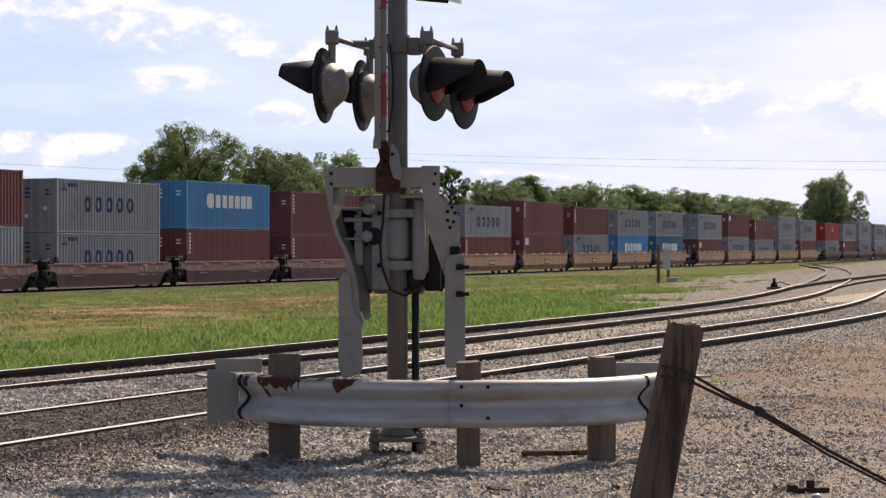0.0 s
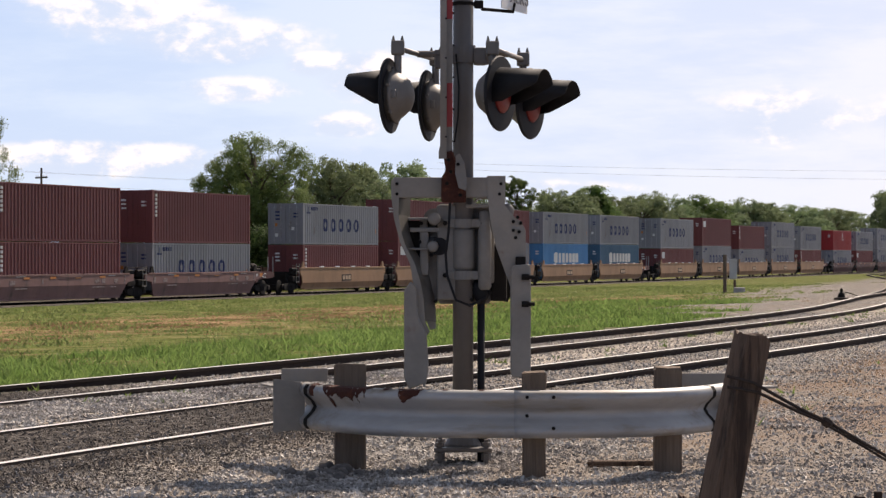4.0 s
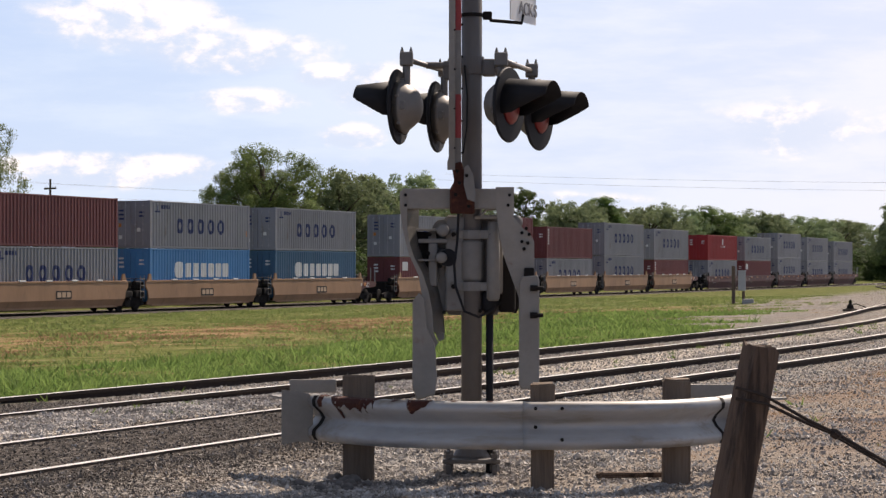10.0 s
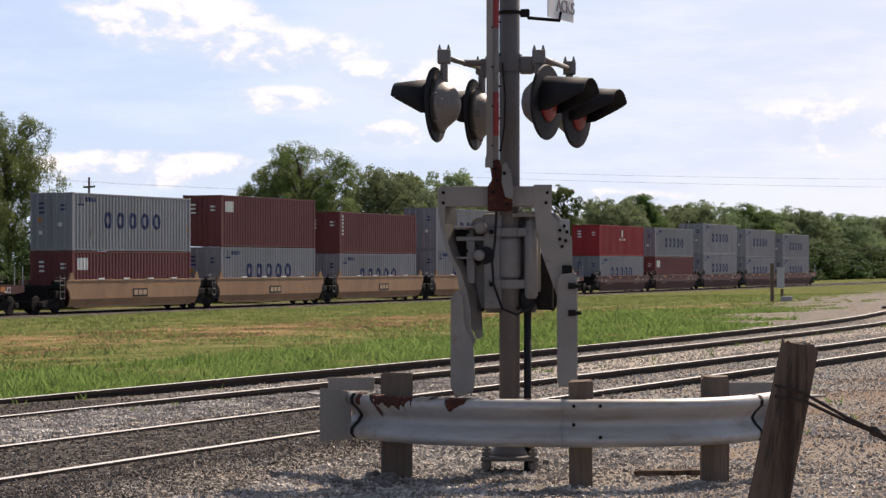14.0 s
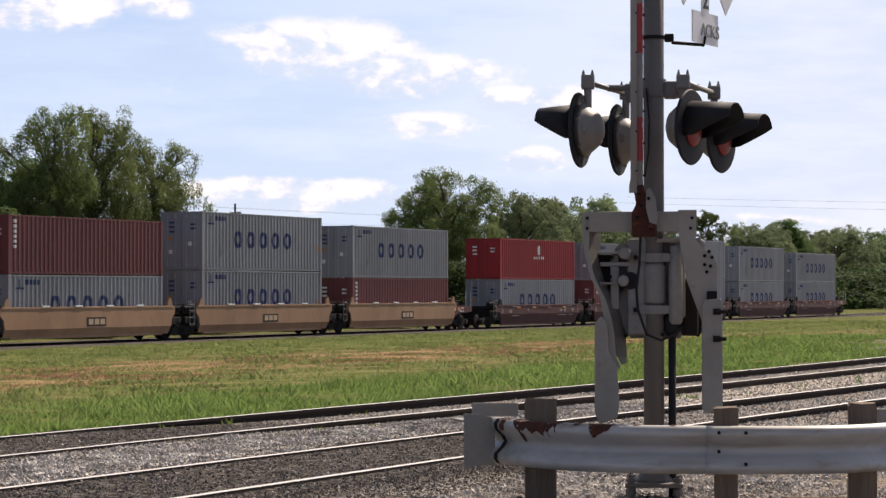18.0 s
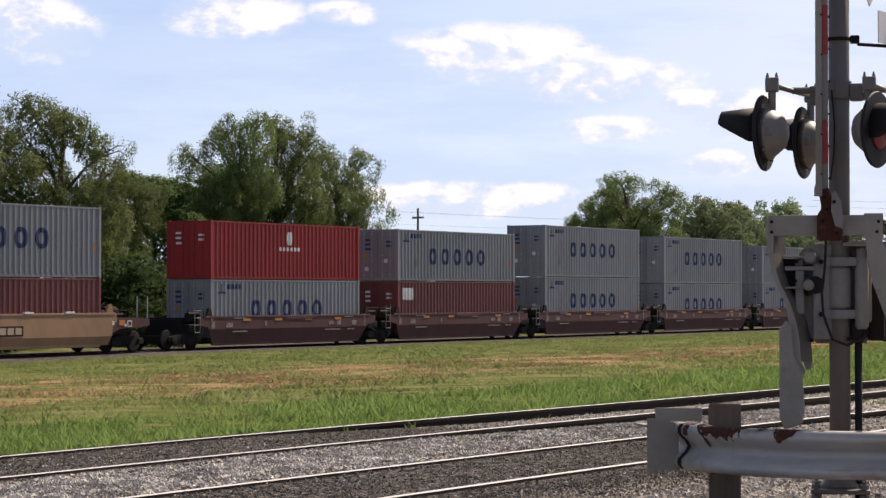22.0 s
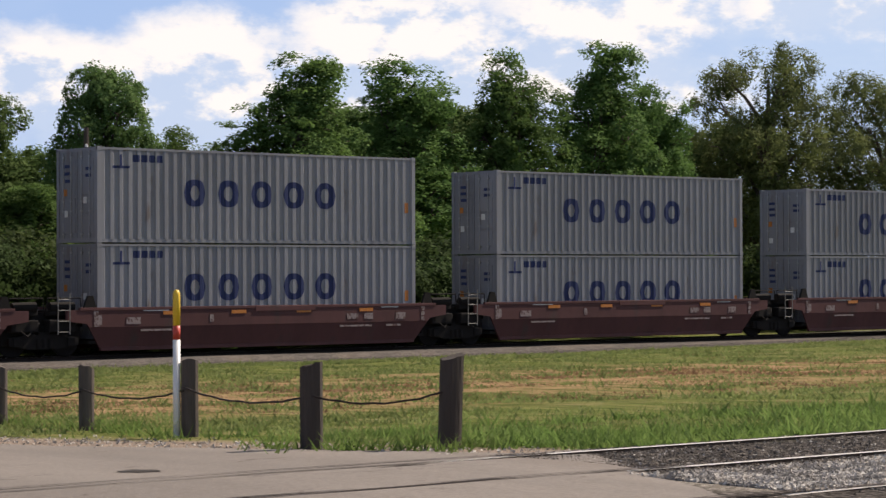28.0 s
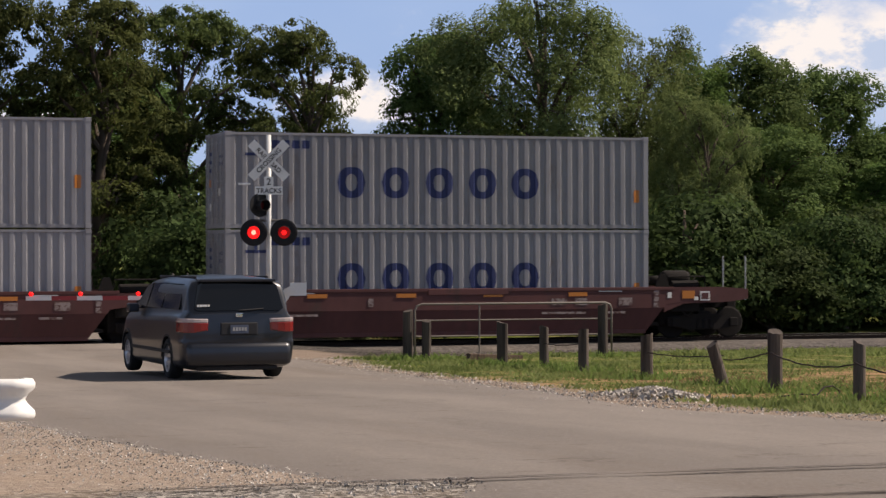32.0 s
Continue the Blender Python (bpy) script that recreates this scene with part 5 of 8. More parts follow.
    # shaft ends on the left
    for x, z, r in ((-0.20, 1.69, 0.045), (-0.21, 1.50, 0.04)):
        bm = bmesh.new()
        lathe(bm, ((0.0, -0.12), (r * 0.8, -0.12), (r, -0.10), (r, 0.10)), 16, "y", Matrix.Translation((x, -0.02, z)))
        lathe(bm, ((0.0, -0.01), (r * 1.7, -0.01), (r * 1.7, 0.03), (0.0, 0.03)), 16, "y", Matrix.Translation((x, 0.05, z)))
        part("shaft_end", bm, M_CASE, case, smooth=True)
    bm = bmesh.new()
    box(bm, -0.37, -0.17, -0.05, 0.10, 1.60, 1.63, 0.006)
    box(bm, -0.30, -0.24, -0.06, 0.05, 1.30, 1.60, 0.015)
    part("crank_link", bm, M_CASE, case)
    # top beam and the two counterweight arms
    bm = bmesh.new()
    box(bm, -0.48, 0.28, -0.16, -0.02, 1.835, 1.975, 0.008)
    beam = part("top_beam", bm, M_GATE_WHITE, s)
    bm = bmesh.new()
    curve = ((-0.440, 1.96), (-0.445, 1.72), (-0.425, 1.59), (-0.395, 1.50), (-0.335, 1.385), (-0.295, 1.26), (-0.270, 1.13), (-0.262, 0.985))
    outer = ((-0.495, 1.96), (-0.495, 1.84), (-0.475, 1.69), (-0.435, 1.53), (-0.365, 1.375), (-0.325, 1.14), (-0.318, 0.88))
    extrude(bm, outer + ((-0.278, 0.835), (-0.230, 0.915)) + tuple(reversed(curve)), 0.02, Matrix.Translation((0, -0.15, 0)))
    arm_l = part("counterweight_arm", bm, M_GATE_WHITE, beam)
    # web takes the darker case paint, standing in for the shade inside the arm
    bm = bmesh.new()
    rows = [(bm.verts.new((x, -0.14, z)), bm.verts.new((x + 0.075, 0.06, z - 0.01))) for x, z in curve]
    for a, b in zip(rows, rows[1:]):
        bm.faces.new((a[0], b[0], b[1], a[1]))
    bmesh.ops.solidify(bm, geom=bm.faces[:], thickness=0.012)
    part("arm_web", bm, M_CASE, arm_l)
    bm = bmesh.new()
    extrude(bm, ((-0.31, 1.47), (-0.235, 1.475), (-0.22, 1.30), (-0.195, 1.10), (-0.19, 0.93), (-0.23, 0.915), (-0.26, 1.0), (-0.27, 1.2)), 0.03, Matrix.Translation((0, 0.07, 0)))
    part("arm_flange", bm, M_CASE, arm_l)
    bm = bmesh.new()
    extrude(bm, ((-0.405, 1.20), (-0.405, 0.60), (-0.37, 0.52), (-0.25, 0.56), (-0.235, 0.66), (-0.25, 0.90), (-0.31, 1.02), (-0.32, 1.22), (-0.36, 1.26)), 0.05, Matrix.Translation((0, -0.20, 0)))
    bmesh.ops.bevel(bm, geom=bm.edges[:], offset=0.008, segments=1, affect="EDGES")
    part("counterweight", bm, M_GATE_WHITE, beam)
    bm = bmesh.new()
    extrude(bm, ((0.165, 1.985), (0.292, 1.985), (0.288, 1.78), (0.355, 1.70), (0.40, 1.67), (0.43, 1.61), (0.432, 1.39), (0.37, 1.37), (0.325, 1.225), (0.225, 1.50), (0.195, 1.64), (0.168, 1.83)), 0.035, Matrix.Translation((0, -0.15, 0)))
    arm_r = part("counterweight_arm", bm, M_GATE_WHITE, beam)
    # first box, in black, stands in for the dark gap; the second is a bracket
    bm = bmesh.new()
    box(bm, 0.19, 0.305, 0.0, 0.10, 1.12, 1.52, 0.02)
    box(bm, 0.36, 0.43, -0.20, -0.15, 1.37, 1.43, 0.008)
    part("arm_bracket", bm, M_BLACK_STEEL, beam)
    bm = bmesh.new()
    lathe(bm, ((0.0, -0.04), (0.03, -0.04), (0.05, -0.02), (0.05, 0.03), (0.0, 0.03)), 14, "y", Matrix.Translation((0.305, -0.08, 1.745)))
    part("shaft_end", bm, M_CASE, beam, smooth=True)
    bm = bmesh.new()
    extrude(bm, ((0.325, 1.33), (0.345, 1.37), (0.455, 1.38), (0.465, 1.34), (0.465, 0.64), (0.44, 0.60), (0.34, 0.60), (0.325, 0.63)), 0.05, Matrix.Translation((0, -0.19, 0)))
    bmesh.ops.bevel(bm, geom=bm.edges[:], offset=0.008, segments=1, affect="EDGES")
    weight = part("counterweight", bm, M_GATE_WHITE, beam)
    for x0, x1, z in ((0.40, 0.48, 1.29), (0.40, 0.48, 1.105)):
        bm = bmesh.new()
        tube(bm, [(x0, -0.25, z), (x1, -0.25, z), (x1 + 0.01, -0.25, z)], 0.014, 8)
        tube(bm, [(x0, -0.25, z), (x0 + 0.05, -0.25, z)], 0.024, 6)
        part("bolt", bm, M_BLACK_STEEL, weight)
    for k, (x, z) in enumerate(((0.345, 1.67), (0.375, 1.70), (0.395, 1.66), (0.345, 1.61), (0.385, 1.60), (0.36, 1.56))):
        bm = bmesh.new()
        tube(bm, [(x, -0.185, z), (x, -0.15, z)], 0.013, 6)
        part("bolt", bm, M_BLACK_STEEL, arm_r)
    for x, z in ((-0.455, 1.93), (-0.455, 1.86), (0.26, 1.93), (0.25, 1.86)):
        bm = bmesh.new()
        tube(bm, [(x, -0.175, z), (x, -0.155, z)], 0.012, 6)
        part("bolt", bm, M_BLACK_STEEL, beam)
    # raised gate arm with its rusty foot
    bm = bmesh.new()
    extrude(bm, ((-0.168, 2.10), (-0.168, 2.15), (-0.158, 2.19), (-0.158, 4.7), (-0.114, 4.7), (-0.114, 2.10)), 0.022, Matrix.Translation((0, -0.225, 0)))
    gate = part("gate_arm", bm, M_GATE_WHITE, s)
    bm = bmesh.new()
    box(bm, -0.120, -0.072, -0.209, -0.189, 2.12, 4.7, 0.003)
    slat = part("rear_slat", bm, M_CASE, gate)
    for z0, z1 in ((2.32, 2.62), (3.06, 3.4), (3.8, 4.14)):
        bm = bmesh.new()
        box(bm, -0.1125, -0.0715, -0.212, -0.187, z0, z1)
        part("stripe", bm, M_GATE_RED, slat)
    for k in range(7):
        bm = bmesh.new()
        tube(bm, [(-0.118, -0.245, 2.25 + 0.27 * k), (-0.118, -0.18, 2.25 + 0.27 * k)], 0.007, 6)
        part("bolt", bm, M_BLACK_STEEL, slat)
        bm = bmesh.new()
        tube(bm, [(-0.072, -0.20, 2.22 + 0.22 * k), (-0.060, -0.20, 2.22 + 0.22 * k)], 0.008, 6)
        part("bolt", bm, M_BLACK_STEEL, slat)
    bm = bmesh.new()
    extrude(bm, ((-0.15, 1.80), (-0.15, 1.97), (-0.12, 2.02), (-0.14, 2.14), (-0.07, 2.16), (-0.055, 2.10), (-0.02, 2.09), (0.02, 2.0), (0.02, 1.80)), 0.06, Matrix.Translation((0, -0.20, 0)))
    bmesh.ops.bevel(bm, geom=bm.edges[:], offset=0.01, segments=1, affect="EDGES")
    foot = part("arm_foot", bm, M_RUST, gate)
    bm = bmesh.new()
    extrude(bm, ((-0.055, 2.00), (-0.050, 2.12), (-0.025, 2.135), (0.010, 2.07), (0.028, 1.93), (0.02, 1.88), (-0.03, 1.90)), 0.02, Matrix.Translation((0, -0.250, 0)))
    part("foot_plate", bm, M_CASE, foot)
    for x, z in ((-0.10, 2.09), (-0.035, 2.06), (-0.11, 1.93), (-0.02, 1.85), (-0.085, 2.01)):
        bm = bmesh.new()
        tube(bm, [(x, -0.275, z), (x, -0.225, z)], 0.013, 6)
        part("bolt", bm, M_BLACK_STEEL, foot)
    # cable, conduit, sign bracket
    bm = bmesh.new()
    tube(bm, [(-0.09, -0.2, 1.80), (-0.10, -0.16, 1.6), (-0.12, -0.14, 1.45), (-0.11, -0.14, 1.3), (-0.05, -0.13, 1.13), (0.05, -0.12, 1.09), (0.15, -0.05, 1.14), (0.20, 0.0, 1.3), (0.19, 0.02, 1.5)], 0.009, 6)
    part("cable", bm, M_BLACK, s)
    bm = bmesh.new()
    tube(bm, [(-0.05, -0.075, 2.83), (-0.03, -0.085, 2.6), (-0.035, -0.08, 2.4), (-0.06, -0.10, 2.22)], 0.006, 6)
    part("cable", bm, M_BLACK, s)
    bm = bmesh.new()
    tube(bm, [(0.125, 0.0, 0.0), (0.125, 0.0, 1.16)], 0.026, 12)
    lathe(bm, ((0.026, 1.10), (0.06, 1.16), (0.06, 1.24), (0.03, 1.28)), 14, "z", Matrix.Translation((0.125, 0, 0)))
    part("conduit", bm, M_BLACK, s, smooth=True)
    bm = bmesh.new()
    lathe(bm, ((0.072, -0.012), (0.08, -0.012), (0.08, 0.012), (0.072, 0.012)), 24, "z", Matrix.Translation((0, 0, 3.185)))
    box(bm, 0.075, 0.14, -0.03, 0.03, 3.155, 3.21, 0.01)
    tube(bm, [(0.13, 0.0, 3.15), (0.35, 0.18, 3.15), (0.36, 0.20, 3.21)], 0.012, 8)
    bracket = part("sign_bracket", bm, M_BLACK_STEEL, s)
    # track-count sign and cross sign, turned away
    m = Matrix.Translation((0.36, 0.22, 3.27)) @ Matrix.Rotation(radians(66), 4, "Z")
    bm = bmesh.new()
    box(bm, -0.23, 0.23, -0.004, 0.004, -0.11, 0.11, 0.0, m)
    box(bm, -0.065, 0.065, -0.004, 0.004, 0.11, 0.34, 0.0, m)
    plate = part("track_sign", bm, M_SIGN, s)
    for k, letter in enumerate("ACKS"):
        lettering(plate, letter, m @ Matrix.Translation((-0.045 + 0.085 * k, -0.008, -0.055)) @ Matrix.Rotation(radians(90), 4, "X"), 0.125, ink=M_SIGN_FADED)
    lettering(plate, "2", m @ Matrix.Translation((0, -0.008, 0.14)) @ Matrix.Rotation(radians(90), 4, "X"), 0.2)
    for a in (45, -45):
        bm = bmesh.new()
        box(bm, -0.61, 0.61, -0.004, 0.004, -0.115, 0.115, 0.0, m @ Matrix.Translation((0, -0.012 if a > 0 else 0.012, 0.64)) @ Matrix.Rotation(radians(a), 4, "Y"))
        part("cross_board", bm, M_SIGN, s)


def lettering(parent, text, m, size, name="lettering", ink=None):
    cu = bpy.data.curves.new(name, "FONT")
    cu.body, cu.size, cu.align_x, cu.extrude = text, size, "CENTER", 0.002
    cu.offset = size * 0.012
    tmp = bpy.data.objects.new(name, cu)
    scene.collection.objects.link(tmp)
    bpy.context.view_layer.update()
    me = bpy.data.meshes.new_from_object(tmp.evaluated_get(bpy.context.evaluated_depsgraph_get()))
    bpy.data.objects.remove(tmp)
    me.transform(m)
    me.materials.clear()
    me.materials.append(ink or M_SIGN_BLACK)
    ob = new(name, me)
    ob.parent = parent
    return ob


build_signal()

# ================= guardrail before the signal =================
W_BEAM = ((0.155, 0.0), (0.150, 0.055), (0.120, 0.075), (0.085, 0.072), (0.035, 0.020), (0.0, 0.0), (-0.035, 0.020), (-0.085, 0.072), (-0.120, 0.075), (-0.150, 0.055), (-0.155, 0.0))


def sweep_beam(bm, path, z):
    """A W-shaped beam along a plan of points, its folds towards the left-hand side of the way."""
    rings = []
    for i, (x, y) in enumerate(path):
        x1, y1 = path[min(i + 1, len(path) - 1)]
        x0, y0 = path[max(i - 1, 0)]
        d = Vector((x1 - x0, y1 - y0, 0)).normalized()
        n = Vector((d.y, -d.x, 0))
        rings.append([bm.verts.new(Vector((x, y, z + h)) + n * o) for h, o in W_BEAM] + [bm.verts.new(Vector((x, y, z + h)) + n * (o - 0.005)) for h, o in reversed(W_BEAM)])
    k = len(rings[0])
    for a, b in zip(rings, rings[1:]):
        for j in range(k):
            bm.faces.new((a[j], b[j], b[(j + 1) % k], a[(j + 1) % k]))
    bm.faces.new(rings[0])
    bm.faces.new(rings[-1])
    bmesh.ops.recalc_face_normals(bm, faces=bm.faces[:])


def guard_post(parent, x, y, h, w=0.2, d=0.16, mat=None, seed=0, name="post"):
    bm = bmesh.new()
    rng = random.Random(seed)
    box(bm, x - w / 2, x + w / 2, y - d / 2, y + d / 2, -0.15, h, 0.012)
    for v in bm.verts:
        v.co += Vector((rng.uniform(-0.006, 0.006), rng.uniform(-0.006, 0.006), rng.uniform(-0.012, 0.012) if v.co.z > 0 else 0))
    return part(name, bm, mat or M_WOOD, parent)


def beam_y(x):
    """Plan of the bowed beam, in the signal's space."""
    u = x - 0.36
    return -1.17 + 0.12 * u ** 2 + 0.16 * u ** 4


def build_guardrail():
    g = empty("guardrail", SIGM, "bowed galvanised guardrail with rust patches on wooden posts", "guardrail")
    xs = [-1.07 + k * 0.05 for k in range(58)]
    path = [(x, beam_y(x)) for x in xs]
    cut = 29
    for a, b, dx in ((0, cut + 1, 0.0), (cut - 1, len(path), 0.006)):
        bm = bmesh.new()
        sweep_beam(bm, [(x, y - dx) for x, y in path[a:b]], 0.415)
        beam = part("beam", bm, M_GALV, g, smooth=True)
    # end wings
    for x, y, turn_, s in ((-1.08, -0.32, 20, -1), (1.79, -0.32, -62, 1)):
        m = Matrix.Translation((x, y, 0.40)) @ Matrix.Rotation(radians(turn_), 4, "Z")
        bm = bmesh.new()
        extrude(bm, ((0, -0.16), (0.0, 0.16), (s * 0.10, 0.19), (s * 0.22, 0.20), (s * 0.22, -0.17), (s * 0.10, -0.15)), 0.012, m)
        box(bm, min(0, s * 0.24), max(0, s * 0.24), 0.0, 0.26, 0.14, 0.155, 0.0, m)
        part("end_wing", bm, M_GATE_WHITE, g)
    for x0, x1, z in ((-1.25, -0.93, 0.615), (1.50, 1.86, 0.585)):
        bm = bmesh.new()
        box(bm, x0, x1, -0.17, -0.155, z - 0.045, z + 0.045, 0.006)
        part("back_strip", bm, M_GATE_WHITE, g)
    for k, (x, y, h, w) in enumerate(((-0.76, -0.46, 0.70, 0.21), (0.46, -1.03, 0.68, 0.15), (1.36, -0.66, 0.69, 0.18))):
        guard_post(g, x, y, h, w, 0.16, None, k)
    for x, y in ((0.46, -1.17),):
        for dx, z in ((-0.05, 0.53), (0.12, 0.53), (-0.05, 0.41), (0.12, 0.33)):
            bm = bmesh.new()
            tube(bm, [(x + dx, y - 0.085, z), (x + dx, y - 0.05, z)], 0.012, 8)
            part("bolt", bm, M_BLACK_STEEL, g)
    # rust flakes with drips, following the beam's folds
    def on_beam(x, h, o):
        d = Vector((1.0, (beam_y(x + 0.01) - beam_y(x - 0.01)) / 0.02, 0)).normalized()
        return Vector((x + d.y * o, beam_y(x) - d.x * o, 0.415 + h))

    folds = ((0.158, 0.004), (0.153, 0.058), (0.121, 0.0795), (0.086, 0.0765), (0.036, 0.0250), (0.0, 0.0045))
    rng = random.Random(3)
    for x0, x1, drop, seed in ((-0.985, -0.93, 5.6, 1), (-0.90, -0.575, 5.3, 2), (-0.40, -0.245, 5.4, 3), (-0.50, -0.455, 2.0, 4), (-0.13, -0.09, 1.7, 5), (0.10, 0.14, 1.5, 6)):
        bm = bmesh.new()
        n = max(4, int((x1 - x0) / 0.012))
        cols = []
        for k in range(n + 1):
            x = x0 + (x1 - x0) * k / n
            edge = min(1.0, 0.25 + 4.0 * min(k, n - k) / n)
            reach = 0.62 * drop * edge * (0.85 + 0.45 * noise.noise((x * 9, seed, 0.0)) + 0.25 * noise.noise((x * 30, seed, 2.0)))
            if seed == 2 and rng.random() < 0.10:
                reach += 1.6
            reach = max(0.3, min(4.8, reach))
            col = []
            for q in range(9):
                u = reach * q / 8
                a = min(4, int(u))
                f = u - a
                col.append(bm.verts.new(on_beam(x, folds[a][0] + (folds[a + 1][0] - folds[a][0]) * f, folds[a][1] + (folds[a + 1][1] - folds[a][1]) * f)))
            cols.append(col)
        for a, b in zip(cols, cols[1:]):
            for q in range(8):
                bm.faces.new((a[q], b[q], b[q + 1], a[q + 1]))
        part("rust_patch", bm, M_RUST, g)
    # dark rims where the beam laps over the end wings, and at the splice
    for x0, x1 in ((-1.012, -0.985), (1.600, 1.625), (0.462, 0.468)):
        bm = bmesh.new()
        prof = [(h, o + 0.004) for h, o in W_BEAM]
        a = [bm.verts.new(on_beam(x0, h, o)) for h, o in prof]
        b = [bm.verts.new(on_beam(x1, h, o)) for h, o in prof]
        for k in range(len(prof) - 1):
            bm.faces.new((a[k], b[k], b[k + 1], a[k + 1]))
        part("lap_edge", bm, M_BLACK_STEEL, g)


build_guardrail()


# ================= leaning post with its cable, other bits on the gravel =================
def build_leaning_post():
    p = empty("leaning_post", pose(12.35, 3.14, 0.86, 0, 0, SIG_TURN), "split brown wooden post leaning beside the guardrail", "post")
    m = Matrix.Rotation(radians(11.5), 4, "Y") @ Matrix.Rotation(radians(24), 4, "Z")
    bm = bmesh.new()
    rng = random.Random(8)
    rows = []
    for k in range(14):
        z = -0.2 + 1.22 * k / 13
        w = 0.090 - 0.010 * k / 13
        ring = []
        for j in range(16):
            a = 2 * math.pi * j / 16
            c, s = math.cos(a), math.sin(a)
            r = w / max(abs(c), abs(s)) ** 0.86
            r *= 1 + 0.05 * noise.noise((c * 3, s * 3, z * 0.6)) + (-0.10 if j in (5, 11) else 0)
            ring.append(bm.verts.new(m @ Vector((c * r, s * r, z + (rng.uniform(-0.02, 0.02) if k == 13 else 0)))))
        rows.append(ring)
    for a, b in zip(rows, rows[1:]):
        for j in range(16):
            bm.faces.new((a[j], a[(j + 1) % 16], b[(j + 1) % 16], b[j]))
    bm.faces.new(rows[-1])
    part("post", bm, M_WOOD_BROWN, p)
    bm = bmesh.new()
    tube(bm, [(0.05, -0.10, 0.78), (0.20, -0.10, 0.74), (0.45, -0.05, 0.60), (0.62, 0.0, 0.52), (1.00, 0.1, 0.30), (1.5, 0.2, 0.04)], 0.010, 6)
    part("cable", bm, M_CABLE, p)
    bm = bmesh.new()
    tube(bm, [(0.05, -0.10, 0.72), (0.22, -0.10, 0.69), (0.45, -0.05, 0.58), (0.60, 0.0, 0.52)], 0.010, 6)
    tube(bm, [(0.585, 0.0, 0.545), (0.60, 0.0, 0.53), (0.625, 0.005, 0.51), (0.64, 0.01, 0.50)], [0.012, 0.03, 0.028, 0.010], 8)
    tube(bm, [(0.62, 0.0, 0.50), (0.82, 0.06, 0.385), (1.00, 0.1, 0.275), (1.5, 0.2, 0.02)], 0.008, 6)
    part("cable", bm, M_CABLE, p)


build_leaning_post()


def timber_scrap(name, m, length, w, label):
    bm = bmesh.new()
    box(bm, -length / 2, length / 2, -w / 2, w / 2, 0, w * 0.6, 0.01)
    rng = random.Random(int(length * 100))
    for v in bm.verts:
        v.co += Vector((rng.uniform(-0.03, 0.03), rng.uniform(-0.008, 0.008), rng.uniform(-0.008, 0.008)))
    ob = make(name, bm, M_WOOD_BROWN)
    ob.matrix_world = m
    tagged(ob, label, "wood scrap")


timber_scrap("wood_scrap", pose(14.98, 4.47, 0.87, 0, 0, -62), 0.42, 0.06, "broken brown stick lying on the gravel")


timber_scrap("wood_scrap", pose(13.15, 3.55, 0.87, 0, 0, 20), 0.16, 0.03, "dark splinter of wood lying on the gravel")
timber_scrap("wood_scrap", pose(12.75, 4.15, 0.87, 0, 0, 75), 0.13, 0.03, "dark splinter of wood lying on the gravel")


def rock(x, y, r, mat, label, seed):
    bm = bmesh.new()
    bmesh.ops.create_icosphere(bm, subdivisions=2, radius=r)
    for v in bm.verts:
        k = 1 + 0.35 * noise.noise((v.co.x / r + seed, v.co.y / r, v.co.z / r))
        v.co = Vector((v.co.x * k, v.co.y * k * 0.85, v.co.z * k * 0.65))
    ob = make("rock", bm, mat)
    ob.matrix_world = pose(x, y, ground_z(x, y) + r * 0.4, 0, 0, seed * 40)
    tagged(ob, label, "rock", "rocks on the gravel")


rock(13.02, 2.33, 0.030, M_CABINET, "smooth white stone lying on the gravel", 1)
rng = random.Random(12)
for k in range(16):
    rock(13.75 + rng.gauss(0, 0.18), 6.05 + rng.gauss(0, 0.16), rng.uniform(0.025, 0.055), M_BALLAST, "grey angular rock beside the guardrail post", k + 2)


def build_iron_scrap():
    bm = bmesh.new()
    box(bm, -0.11, 0.11, -0.025, 0.025, 0.0, 0.03, 0.004)
    box(bm, -0.02, 0.02, -0.02, 0.02, 0.03, 0.075, 0.004)
    box(bm, -0.13, -0.09, -0.04, 0.04, 0.0, 0.05, 0.004)
    ob = make("iron_scrap", bm, M_RAIL_STEEL)
    ob.matrix_world = pose(13.3, 2.42, ground_z(13.3, 2.42), 0, 0, -60)
    tagged(ob, "rusty piece of iron track hardware lying on gravel", "iron scrap")


build_iron_scrap()

